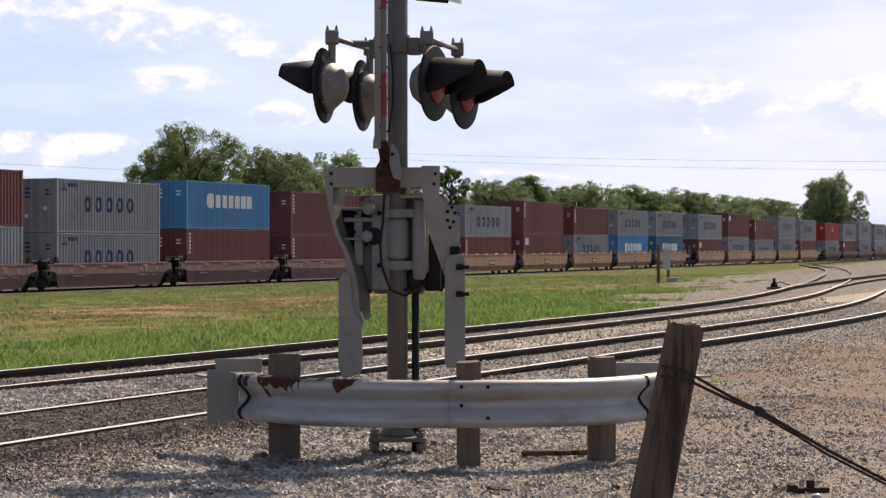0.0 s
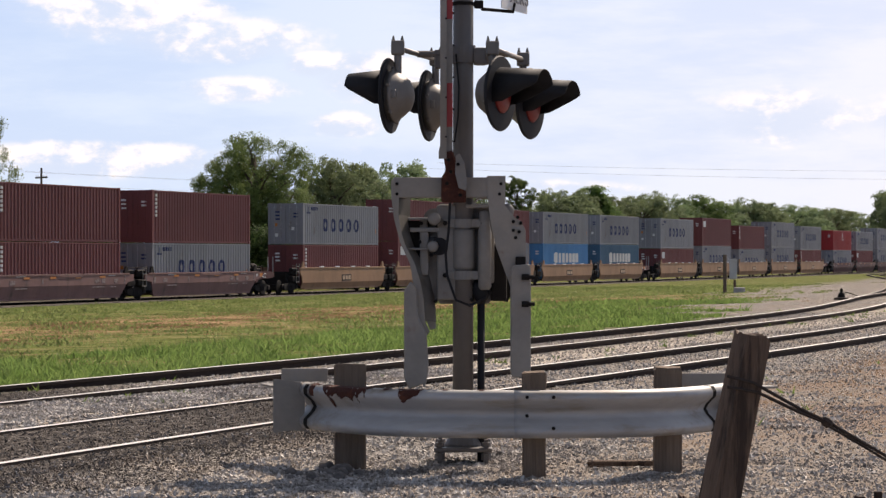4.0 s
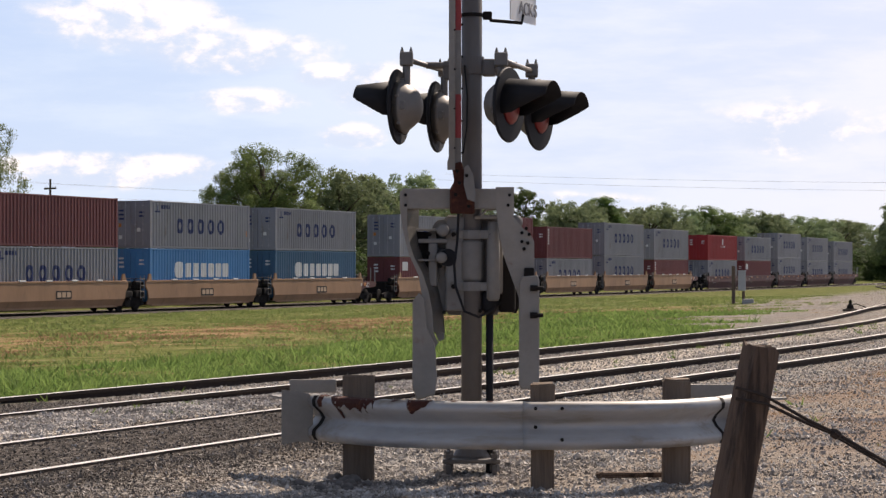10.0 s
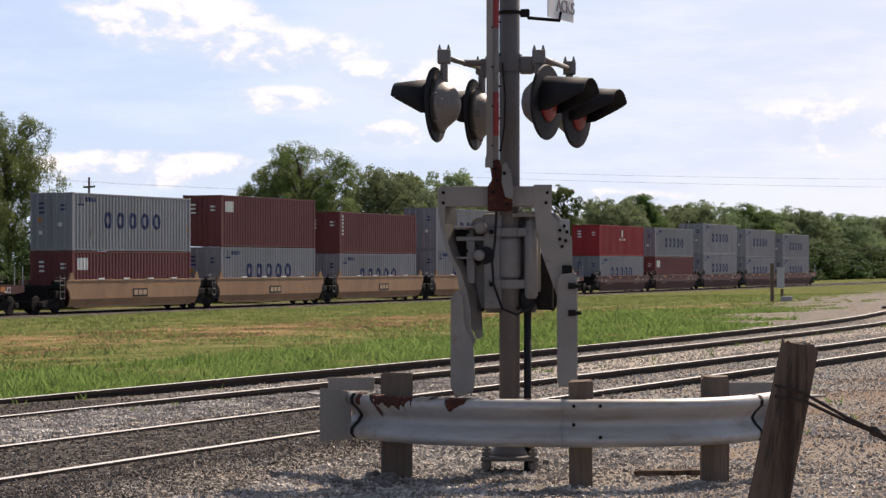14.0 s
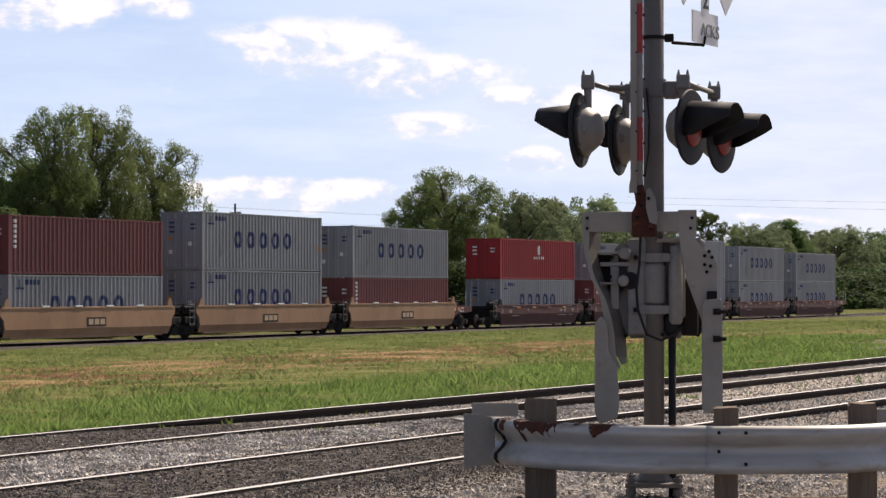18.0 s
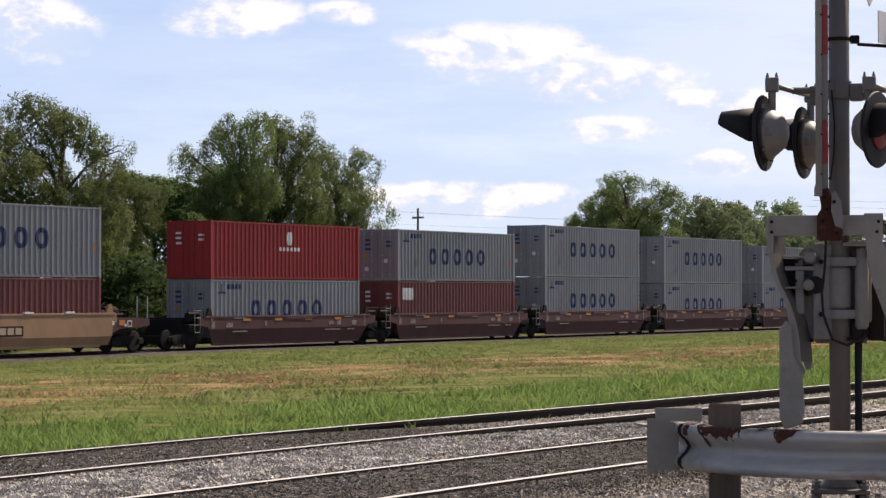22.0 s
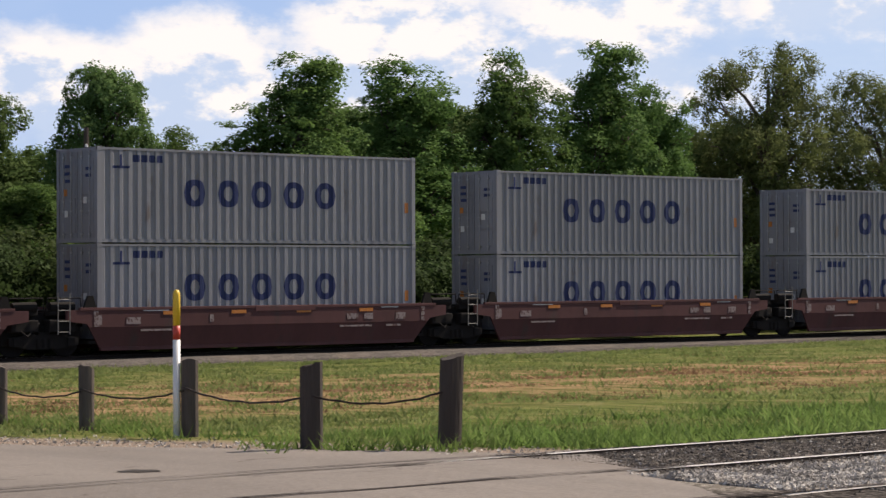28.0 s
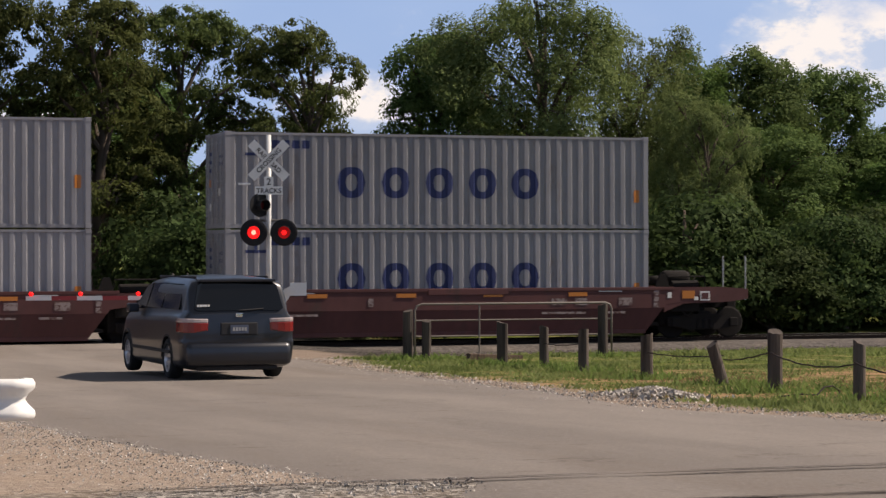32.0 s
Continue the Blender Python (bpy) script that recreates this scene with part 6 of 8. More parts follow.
# ================= fence of wooden posts along the road =================
def fence_post(x, y, h, lean=0.0, w=0.20, turn_=0.0, seed=0):
    ob = empty("fence_post", pose(x, y, ground_z(x, y), 0, 0, turn_), "grey weathered wooden fence post standing in grass" if abs(lean) < 8 else "grey wooden fence post leaning over in grass", "fence post", "posts along the road")
    rng = random.Random(seed)
    bm = bmesh.new()
    m = Matrix.Rotation(radians(-turn_), 4, "Z") @ Matrix.Rotation(radians(-lean if abs(lean) > 8 else lean), 4, "Y")
    r0 = w / 2
    rows = []
    for k in range(7):
        z = -0.12 + (h + 0.12) * k / 6
        ring = []
        for j in range(14):
            a = 2 * math.pi * j / 14
            r = r0 * (1 + 0.10 * noise.noise((math.cos(a) * 1.5 + seed, math.sin(a) * 1.5, z * 0.7))) * (0.94 if j in (3, 10) else 1)
            ring.append(bm.verts.new(m @ Vector((math.cos(a) * r, math.sin(a) * r, z + (0.03 * math.cos(a + seed) + rng.uniform(-0.012, 0.012) if k == 6 else 0)))))
        rows.append(ring)
    for a, b in zip(rows, rows[1:]):
        for j in range(14):
            bm.faces.new((a[j], a[(j + 1) % 14], b[(j + 1) % 14], b[j]))
    bm.faces.new(rows[-1])
    part("post", bm, M_WOOD_DARK, ob)
    return ob


POSTS = ((12.50, 15.22, 0.79, 3, 0.205), (11.80, 16.26, 0.74, 0, 0.20), (12.50, 19.28, 0.75, 0, 0.17), (12.73, 21.67, 0.68, 0, 0.17), (12.98, 24.04, 0.69, 0, 0.145), (13.45, 27.19, 0.79, 0, 0.20), (13.98, 29.9, 0.62, 17, 0.17), (14.45, 33.77, 0.70, 0, 0.19), (15.0, 37.9, 0.75, 0, 0.18), (15.42, 41.0, 0.78, 0, 0.18), (15.38, 43.25, 0.82, 0, 0.22), (14.69, 46.08, 0.82, 0, 0.20), (14.35, 46.30, 1.03, 0, 0.22), (18.70, 46.11, 1.13, 0, 0.22))
for k, (x, y, h, lean, w) in enumerate(POSTS):
    fence_post(x, y, h, lean, w, 20 * k, k)


def sagging_wire(a, b, sag, name="fence_wire"):
    bm = bmesh.new()
    pts = []
    for k in range(13):
        f = k / 12
        pts.append(Vector(a).lerp(Vector(b), f) + Vector((0, 0, -sag * 4 * f * (1 - f) + 0.005 * math.sin(k * 2.3))))
    tube(bm, pts, 0.010, 6)
    ob = make(name, bm, M_CABLE)
    tagged(ob, "slack rusty wire cable strung between fence posts", "wire", "wires between the posts")


for i in range(5):
    (x0, y0, h0, l0, w0), (x1, y1, h1, l1, w1) = POSTS[i], POSTS[i + 1]
    sagging_wire((x0 - 0.09, y0 - 0.02, ground_z(x0, y0) + h0 * 0.62), (x1 - 0.08, y1 - 0.02, ground_z(x1, y1) + h1 * 0.66), 0.09)
for i in (5, 6, 8):
    (x0, y0, h0, l0, w0), (x1, y1, h1, l1, w1) = POSTS[i], POSTS[i + 1]
    sagging_wire((x0, y0, ground_z(x0, y0) + h0 * 0.7), (x1, y1, ground_z(x1, y1) + h1 * 0.6), 0.04)


def wire_curl():
    x, y = 12.95, 24.9
    bm = bmesh.new()
    tube(bm, [(-0.55, 0.1, 0.03), (-0.3, 0.0, 0.06), (-0.1, -0.05, 0.05), (0.02, 0.0, 0.14), (0.16, 0.04, 0.15), (0.26, 0.06, 0.08), (0.2, 0.0, 0.02), (0.0, -0.1, 0.01)], 0.011, 6)
    ob = make("loose_wire", bm, M_CABLE)
    ob.matrix_world = pose(x, y, ground_z(x, y))
    tagged(ob, "curl of rusty wire lying in the grass", "wire")


wire_curl()


def build_marker():
    x, y = 12.40, 19.36
    p = empty("marker_post", pose(x, y, ground_z(x, y)), "slim white plastic marker post with red and yellow top", "marker post")
    for name, z0, z1, mat in (("shaft", -0.1, 0.97, M_MARKER_WHITE), ("red_band", 0.97, 1.11, M_MARKER_RED), ("yellow_top", 1.11, 1.47, M_YELLOW)):
        bm = bmesh.new()
        prof = ((0.037, z0), (0.037, z1)) if name != "yellow_top" else ((0.037, z0), (0.037, z1 - 0.05), (0.024, z1 - 0.012), (0.0, z1))
        lathe(bm, prof, 18)
        part(name, bm, mat, p, smooth=True)


build_marker()


def build_pipe_barrier():
    y = 48.2
    z = ground_z(15, y)
    p = empty("pipe_barrier", pose(0, y, z), "rusty grey steel pipe barrier before the main line", "barrier")
    bm = bmesh.new()
    tube(bm, [(15.1, 0, -0.1), (15.1, 0, 1.02), (15.15, 0, 1.12), (15.25, 0, 1.16), (19.6, 0, 1.16), (19.72, 0, 1.12), (19.76, 0, 1.02), (19.76, 0, -0.1)], 0.026, 8)
    part("frame_pipe", bm, M_PIPE, p, smooth=True)
    for h in (0.45, 0.80):
        bm = bmesh.new()
        tube(bm, [(15.1, 0, h), (19.76, 0, h)], 0.018, 8)
        part("rail", bm, M_PIPE, p)
    bm = bmesh.new()
    tube(bm, [(16.6, 0, -0.1), (16.6, 0, 1.16)], 0.02, 8)
    part("upright", bm, M_PIPE, p)


build_pipe_barrier()
timber_scrap("old_sleeper", pose(15.9, 45.2, 0.06, 0, 3, 10), 1.25, 0.20, "dark old sleeper lying in the grass")


# ================= crossing signal on the far side of the road =================
def build_far_signal():
    x, y = 13.45, 54.9
    z = -0.04
    ang = math.degrees(math.atan2(y, x)) - 90
    s = empty("crossing_signal", pose(x, y, z, 0, 0, ang), "level crossing signal with cross sign, lit red flashers and lowered gate", "railway signal")
    bm = bmesh.new()
    tube(bm, [(0, 0, 0), (0, 0, 5.25)], 0.06, 16)
    part("mast", bm, M_PIPE_PALE, s, smooth=True)
    for xx, lens in ((-0.37, M_LENS_ON), (0.37, M_LENS_DIM)):
        m = Matrix.Translation((xx, -0.16, 2.85))
        bm = bmesh.new()
        lathe(bm, ((0.0, 0.0), (0.30, 0.0), (0.33, 0.01), (0.33, -0.01), (0.29, -0.02), (0.0, -0.02)), 36, "y", m)
        disc = part("background_disc", bm, M_BLACK, s)
        bm = bmesh.new()
        lathe(bm, ((0.15, -0.021), (0.14, -0.035), (0.08, -0.05), (0.0, -0.055)), 28, "y", m)
        glass = part("lens", bm, lens, disc, smooth=True)
        bm = bmesh.new()
        lathe(bm, ((0.06, -0.052), (0.05, -0.058), (0.0, -0.062)), 20, "y", m)
        part("lamp_core", bm, M_LENS_CORE if lens is M_LENS_ON else M_LENS_ON, glass)
        bm = bmesh.new()
        rings = []
        for k in range(21):
            a = radians(-20 + k * 220 / 20)
            reach = -0.30 * max(0.15, 0.5 + 0.5 * math.sin(a))
            rings.append([bm.verts.new(m @ Vector((math.cos(a) * r, yy, math.sin(a) * r))) for yy, r in ((-0.02, 0.165), (reach, 0.155), (reach, 0.148), (-0.02, 0.158))])
        for a, b in zip(rings, rings[1:]):
            for j in range(4):
                bm.faces.new((a[j], b[j], b[(j + 1) % 4], a[(j + 1) % 4]))
        part("hood", bm, M_BLACK, disc)
    bm = bmesh.new()
    tube(bm, [(-0.40, 0, 3.15), (0.40, 0, 3.15)], 0.03, 8)
    for xx in (-0.37, 0.37):
        tube(bm, [(xx, -0.1, 3.15), (xx, -0.1, 2.9)], 0.03, 8)
    part("cross_arm", bm, M_HOUSING, s)
    # a third lamp, turned to the side road
    m = Matrix.Translation((-0.22, -0.05, 3.52)) @ Matrix.Rotation(radians(28), 4, "Z")
    bm = bmesh.new()
    lathe(bm, ((0.0, 0.0), (0.28, 0.0), (0.29, -0.015), (0.0, -0.02)), 30, "y", m)
    lathe(bm, ((0.12, 0.0), (0.14, -0.30), (0.135, -0.30), (0.11, 0.0)), 20, "y", m)
    disc = part("background_disc", bm, M_BLACK, s)
    bm = bmesh.new()
    lathe(bm, ((0.11, -0.025), (0.08, -0.04), (0.0, -0.045)), 24, "y", m)
    part("lens", bm, M_LENS_OFF, disc)
    # cross sign
    cz = 4.62
    for a, text in ((45, "RAILROAD"), (-45, "CROSSING")):
        m = Matrix.Translation((0, -0.08 if a > 0 else -0.10, cz)) @ Matrix.Rotation(radians(a), 4, "Y")
        bm = bmesh.new()
        box(bm, -0.61, 0.61, -0.004, 0.004, -0.115, 0.115, 0.0, m)
        board = part("cross_board", bm, M_SIGN, s)
        lettering(board, text, m @ Matrix.Translation((0, -0.009, -0.058)) @ Matrix.Rotation(radians(90), 4, "X"), 0.165)
    m = Matrix.Translation((0, -0.09, 3.98))
    bm = bmesh.new()
    box(bm, -0.115, 0.115, -0.004, 0.004, 0.0, 0.24, 0.0, m)
    box(bm, -0.34, 0.34, -0.004, 0.004, -0.20, 0.0, 0.0, m)
    plate = part("track_sign", bm, M_SIGN, s)
    lettering(plate, "2", m @ Matrix.Translation((0, -0.009, 0.04)) @ Matrix.Rotation(radians(90), 4, "X"), 0.23)
    lettering(plate, "TRACKS", m @ Matrix.Translation((0, -0.009, -0.16)) @ Matrix.Rotation(radians(90), 4, "X"), 0.165)
    bm = bmesh.new()
    box(bm, -0.75, -0.45, -0.06, 0.06, 4.02, 4.07, 0.01)
    part("bell_bracket", bm, M_MARKER_WHITE, s)
    # lowered gate across the road, striped, with red lamps on top
    gate_z = 1.20
    for k in range(9):
        bm = bmesh.new()
        box(bm, -0.35 - (k + 1) * 0.62, -0.35 - k * 0.62, 0.25, 0.285, gate_z, gate_z + 0.105)
        part("gate_stripe", bm, M_GATE_RED if k % 2 else M_SIGN, s)
    for xx in (-3.2, -4.6, -5.8):
        bm = bmesh.new()
        lathe(bm, ((0.0, -0.05), (0.05, -0.05), (0.05, 0.05), (0.0, 0.05)), 14, "y", Matrix.Translation((xx, 0.24, gate_z + 0.16)))
        part("gate_lamp", bm, M_LENS_ON, s, smooth=True)
    bm = bmesh.new()
    box(bm, -0.22, 0.30, 0.1, 0.55, 0.75, 1.45, 0.04)
    part("mechanism_case", bm, M_CASE, s)
    bm = bmesh.new()
    extrude(bm, ((0.1, 1.15), (0.1, 1.30), (0.55, 1.55), (0.62, 1.45), (0.4, 1.1)), 0.05, Matrix.Translation((0, 0.25, 0)))
    part("counterweight", bm, M_SIGN, s)
    bm = bmesh.new()
    box(bm, 0.52, 0.92, -0.02, 0.0, 1.30, 1.62, 0.0)
    part("notice_plate", bm, M_SIGN, s)


build_far_signal()


# ================= minivan waiting at the gate =================
def build_van():
    """x forward, y left; its rear axle's middle on the road at the origin."""
    v = empty("minivan", pose(8.59, 38.35, ground_z(8.6, 38.4) + 0.02, 0, 0, 92.5), "dark blue minivan waiting on the asphalt before the lowered gate", "car")
    v.rotation_euler.y = 0
    # outline of half sections: at each x a list of (half width, height) from sill to roof middle
    secs = (
        (-1.02, ((0.66, 0.30), (0.82, 0.36), (0.86, 0.62), (0.85, 0.70), (0.84, 0.98), (0.76, 1.06), (0.68, 1.10), (0.0, 1.12))),
        (-0.98, ((0.72, 0.26), (0.90, 0.34), (0.95, 0.62), (0.935, 0.72), (0.925, 1.00), (0.85, 1.12), (0.76, 1.20), (0.0, 1.24))),
        (-0.85, ((0.80, 0.22), (0.95, 0.30), (0.975, 0.62), (0.965, 0.72), (0.955, 1.02), (0.88, 1.14), (0.76, 1.58), (0.0, 1.64))),
        (-0.68, ((0.82, 0.20), (0.96, 0.28), (0.98, 0.62), (0.98, 0.72), (0.965, 1.04), (0.90, 1.15), (0.74, 1.66), (0.0, 1.72))),
        (0.0, ((0.82, 0.20), (0.96, 0.28), (0.98, 0.62), (0.98, 0.72), (0.97, 1.03), (0.91, 1.15), (0.73, 1.68), (0.0, 1.755))),
        (1.2, ((0.82, 0.20), (0.96, 0.28), (0.98, 0.60), (0.98, 0.70), (0.97, 1.01), (0.91, 1.13), (0.73, 1.68), (0.0, 1.75))),
        (2.2, ((0.82, 0.20), (0.96, 0.28), (0.98, 0.58), (0.98, 0.68), (0.965, 0.99), (0.90, 1.12), (0.70, 1.60), (0.0, 1.68))),
        (2.9, ((0.82, 0.20), (0.95, 0.28), (0.97, 0.56), (0.97, 0.66), (0.955, 0.97), (0.88, 1.10), (0.72, 1.28), (0.0, 1.34))),
        (3.3, ((0.80, 0.20), (0.94, 0.28), (0.96, 0.55), (0.955, 0.64), (0.93, 0.93), (0.84, 1.05), (0.70, 1.10), (0.0, 1.14))),
        (3.9, ((0.72, 0.24), (0.84, 0.34), (0.86, 0.52), (0.85, 0.60), (0.80, 0.78), (0.72, 0.86), (0.60, 0.90), (0.0, 0.94))),
        (4.05, ((0.62, 0.28), (0.70, 0.36), (0.72, 0.50), (0.70, 0.56), (0.66, 0.68), (0.60, 0.74), (0.5, 0.78), (0.0, 0.80))),
    )
    # smooth skin through the half sections
    def spline(rows, fine):
        rows = np.array(rows, float)
        out = []
        for a in range(len(rows) - 1):
            p0, p1, p2, p3 = rows[max(a - 1, 0)], rows[a], rows[a + 1], rows[min(a + 2, len(rows) - 1)]
            for q in range(fine):
                u = q / fine
                h = 0.5 * (2 * p1 + (p2 - p0) * u + (2 * p0 - 5 * p1 + 4 * p2 - p3) * u * u + (3 * p1 - p0 - 3 * p2 + p3) * u ** 3)
                out.append(0.7 * h + 0.3 * (p1 + (p2 - p1) * u))
        out.append(rows[-1])
        return out

    table = [[x] + [c for q in half for c in q] for x, half in secs]
    bm = bmesh.new()
    grid = []
    for row in spline(table, 12):
        half = spline([(row[1 + 2 * k], row[2 + 2 * k]) for k in range(8)], 5)
        side_ = [bm.verts.new((row[0], -w, z)) for w, z in half[:-1]]
        mid = [bm.verts.new((row[0], 0, half[-1][1]))]
        grid.append(side_ + mid + [bm.verts.new((row[0], w, z)) for w, z in half[-2::-1]])
    for a, b in zip(grid, grid[1:]):
        for j in range(len(a) - 1):
            bm.faces.new((a[j], b[j], b[j + 1], a[j + 1]))
        bm.faces.new((a[-1], b[-1], b[0], a[0]))
    bm.faces.new(grid[0])
    bm.faces.new(grid[-1][::-1])
    bmesh.ops.recalc_face_normals(bm, faces=bm.faces[:])
    # openings of the four wheel arches
    gone = [f for f in bm.faces if abs(f.calc_center_median().y) > 0.66 and len(f.verts) == 4 and min(math.hypot(f.calc_center_median().x - q, f.calc_center_median().z - 0.36) for q in (0.0, 3.0)) < 0.375]
    bmesh.ops.delete(bm, geom=gone, context="FACES")
    part("body", bm, M_VAN, v, smooth=True)

    def pane(name, pts, mat, label="", thick=0.012):
        b2 = bmesh.new()
        ps = [Vector(p) for p in pts]
        nrm = (ps[1] - ps[0]).cross(ps[2] - ps[0]).normalized()
        a = [b2.verts.new(p + nrm * (thick + 0.014)) for p in ps]
        c = [b2.verts.new(p - nrm * 0.02) for p in ps]
        b2.faces.new(a)
        b2.faces.new(c[::-1])
        for k in range(len(a)):
            b2.faces.new((a[k], c[k], c[(k + 1) % len(a)], a[(k + 1) % len(a)]))
        bmesh.ops.recalc_face_normals(b2, faces=b2.faces[:])
        return part(name, b2, mat, v, label)

    pane("rear_window", ((-1.000, 0.70, 1.165), (-1.000, -0.70, 1.165), (-0.990, -0.76, 1.20), (-0.885, -0.68, 1.58), (-0.86, -0.60, 1.63), (-0.86, 0.60, 1.63), (-0.885, 0.68, 1.58), (-0.990, 0.76, 1.20)), M_CAR_GLASS)
    for s in (1, -1):
        def side(x, z):
            return (x, s * (0.918 - 0.185 * max(0.0, z - 1.14) / 0.54), z)
        order = 1 if s > 0 else -1
        for pts in (((-0.62, 1.18), (0.55, 1.18), (0.55, 1.60), (-0.45, 1.60)), ((0.62, 1.18), (1.65, 1.17), (1.65, 1.60), (0.62, 1.61)), ((1.72, 1.17), (2.55, 1.14), (2.05, 1.55), (1.72, 1.60))):
            q = [side(x, z) for x, z in pts]
            pane("side_window", q if s < 0 else q[::-1], M_CAR_GLASS)
        # tail lamp wrapped round the corner: red with a clear strip above
        for name, mat, z0, z1, note in (("tail_lamp", M_TAIL, 0.80, 0.968, "red tail lamp"), ("reversing_lamp", M_TAIL_CLEAR, 0.968, 1.035, "clear lamp strip")):
            bm = bmesh.new()
            rings = []
            for k, (px, py) in enumerate(((-1.045, 0.55), (-1.060, 0.66), (-1.058, 0.78), (-1.035, 0.88), (-0.985, 0.945), (-0.90, 0.978), (-0.80, 0.990), (-0.70, 0.992))):
                drop = 0.045 * max(0.0, 1 - k / 2.0) if name == "tail_lamp" else 0.0
                rise_ = 0.02 * k / 7.0
                rings.append([bm.verts.new(p) for p in ((px + 0.09, s * (py - 0.09), z0 + drop + rise_), (px + 0.01, s * py, z0 + drop + rise_), (px, s * py, z0 + drop + rise_ + 0.015), (px, s * py, z1 + rise_ - 0.012), (px + 0.01, s * py, z1 + rise_), (px + 0.09, s * (py - 0.09), z1 + rise_))])
            for a, b in zip(rings, rings[1:]):
                for q in range(6):
                    bm.faces.new((a[q], a[(q + 1) % 6], b[(q + 1) % 6], b[q]))
            bm.faces.new(rings[0])
            bm.faces.new(rings[-1][::-1])
            bmesh.ops.recalc_face_normals(bm, faces=bm.faces[:])
            part(name, bm, mat, v, note)
        bm = bmesh.new()
        box(bm, 2.15, 2.30, min(s * 0.95, s * 1.15), max(s * 0.95, s * 1.15), 1.08, 1.24, 0.03)
        part("door_mirror", bm, M_VAN, v)
        bm = bmesh.new()
        box(bm, -0.55, 1.9, s * 0.62 - 0.02, s * 0.62 + 0.02, 1.685, 1.735, 0.01)
        part("roof_rail", bm, M_VAN_TRIM, v)
        bm = bmesh.new()
        box(bm, -0.2, 2.6, min(s * 0.965, s * 0.99), max(s * 0.965, s * 0.99), 0.44, 0.50, 0.01)
        part("side_moulding", bm, M_VAN_TRIM, v)
        for x in (0.0, 3.0):
            bm = bmesh.new()
            lathe(bm, ((0.20, -0.11), (0.30, -0.115), (0.335, -0.09), (0.345, 0.0), (0.335, 0.09), (0.30, 0.115), (0.225, 0.105), (0.20, -0.11)), 30, "y", Matrix.Translation((x, s * 0.865, 0.345)), False)
            tyre = part("wheel", bm, M_TYRE, v, smooth=True)
            bm = bmesh.new()
            lathe(bm, ((0.0, 0.05), (0.05, 0.06), (0.06, 0.03), (0.20, 0.03), (0.215, 0.09), (0.228, 0.106)), 30, "y", Matrix.Translation((x, s * 0.865, 0.345)) @ (Matrix.Identity(4) if s > 0 else Matrix.Rotation(math.pi, 4, "Z")), False)
            for k in range(6):
                box(bm, -0.022, 0.022, 0.035, 0.085, 0.03, 0.215, 0.006, Matrix.Translation((x, s * 0.865, 0.345)) @ (Matrix.Identity(4) if s > 0 else Matrix.Rotation(math.pi, 4, "Z")) @ Matrix.Rotation(k * math.pi / 3, 4, "Y"))
            part("rim", bm, M_ALLOY, tyre)
            bm = bmesh.new()
            lathe(bm, ((0.372, -0.13), (0.405, -0.13), (0.412, -0.012), (0.400, 0.0), (0.372, 0.0), (0.372, -0.13)), 36, "y", Matrix.Translation((x, s * 0.925, 0.36)) @ (Matrix.Identity(4) if s > 0 else Matrix.Rotation(math.pi, 4, "Z")) @ Matrix.Translation((0, 0.060, 0)), False)
            bmesh.ops.delete(bm, geom=[q for q in bm.verts if q.co.z < 0.30], context="VERTS")
            extrude(bm, [(0.40 * math.cos(a * math.pi / 12), 0.40 * math.sin(a * math.pi / 12)) for a in range(13)], 0.04, Matrix.Translation((x, s * 0.66, 0.36)))
            part("wheel_arch", bm, M_VAN_TRIM, v)
    bm = bmesh.new()
    box(bm, -1.085, -0.80, -0.90, 0.90, 0.25, 0.64, 0.10)
    part("rear_bumper", bm, M_VAN, v, smooth=True)
    bm = bmesh.new()
    box(bm, -1.045, -0.98, -0.32, 0.32, 0.76, 0.97, 0.02)
    recess = part("plate_recess", bm, M_VAN_TRIM, v)
    bm = bmesh.new()
    box(bm, -1.056, -1.046, -0.155, 0.155, 0.79, 0.93)
    plate = part("number_plate", bm, M_PLATE, recess)
    for k in range(5):
        bm = bmesh.new()
        box(bm, -1.061, -1.056, -0.12 + k * 0.05, -0.085 + k * 0.05, 0.83, 0.89)
        part("plate_bar", bm, M_GALV, plate)
    bm = bmesh.new()
    box(bm, -1.035, -1.0, -0.06, 0.06, 1.06, 1.13, 0.015)
    part("emblem", bm, M_CHROME, v)
    bm = bmesh.new()
    tube(bm, [(-1.035, 0.0, 1.17), (-1.035, -0.25, 1.185), (-1.03, -0.42, 1.20)], 0.012, 6)
    part("rear_wiper", bm, M_VAN_TRIM, v)
    bm = bmesh.new()
    box(bm, -0.95, -0.72, -0.66, 0.66, 1.645, 1.69, 0.015)
    part("roof_spoiler", bm, M_VAN, v)
    for k in range(5):
        bm = bmesh.new()
        box(bm, -1.022, -1.005, 0.50 + k * 0.045, 0.535 + k * 0.045, 1.235, 1.27)
        part("window_sticker", bm, M_MARKER_WHITE, v)
    bm = bmesh.new()
    box(bm, -0.9, 3.8, -0.70, 0.70, 0.17, 0.34, 0.02)
    part("underbody", bm, M_VAN_TRIM, v)


build_van()


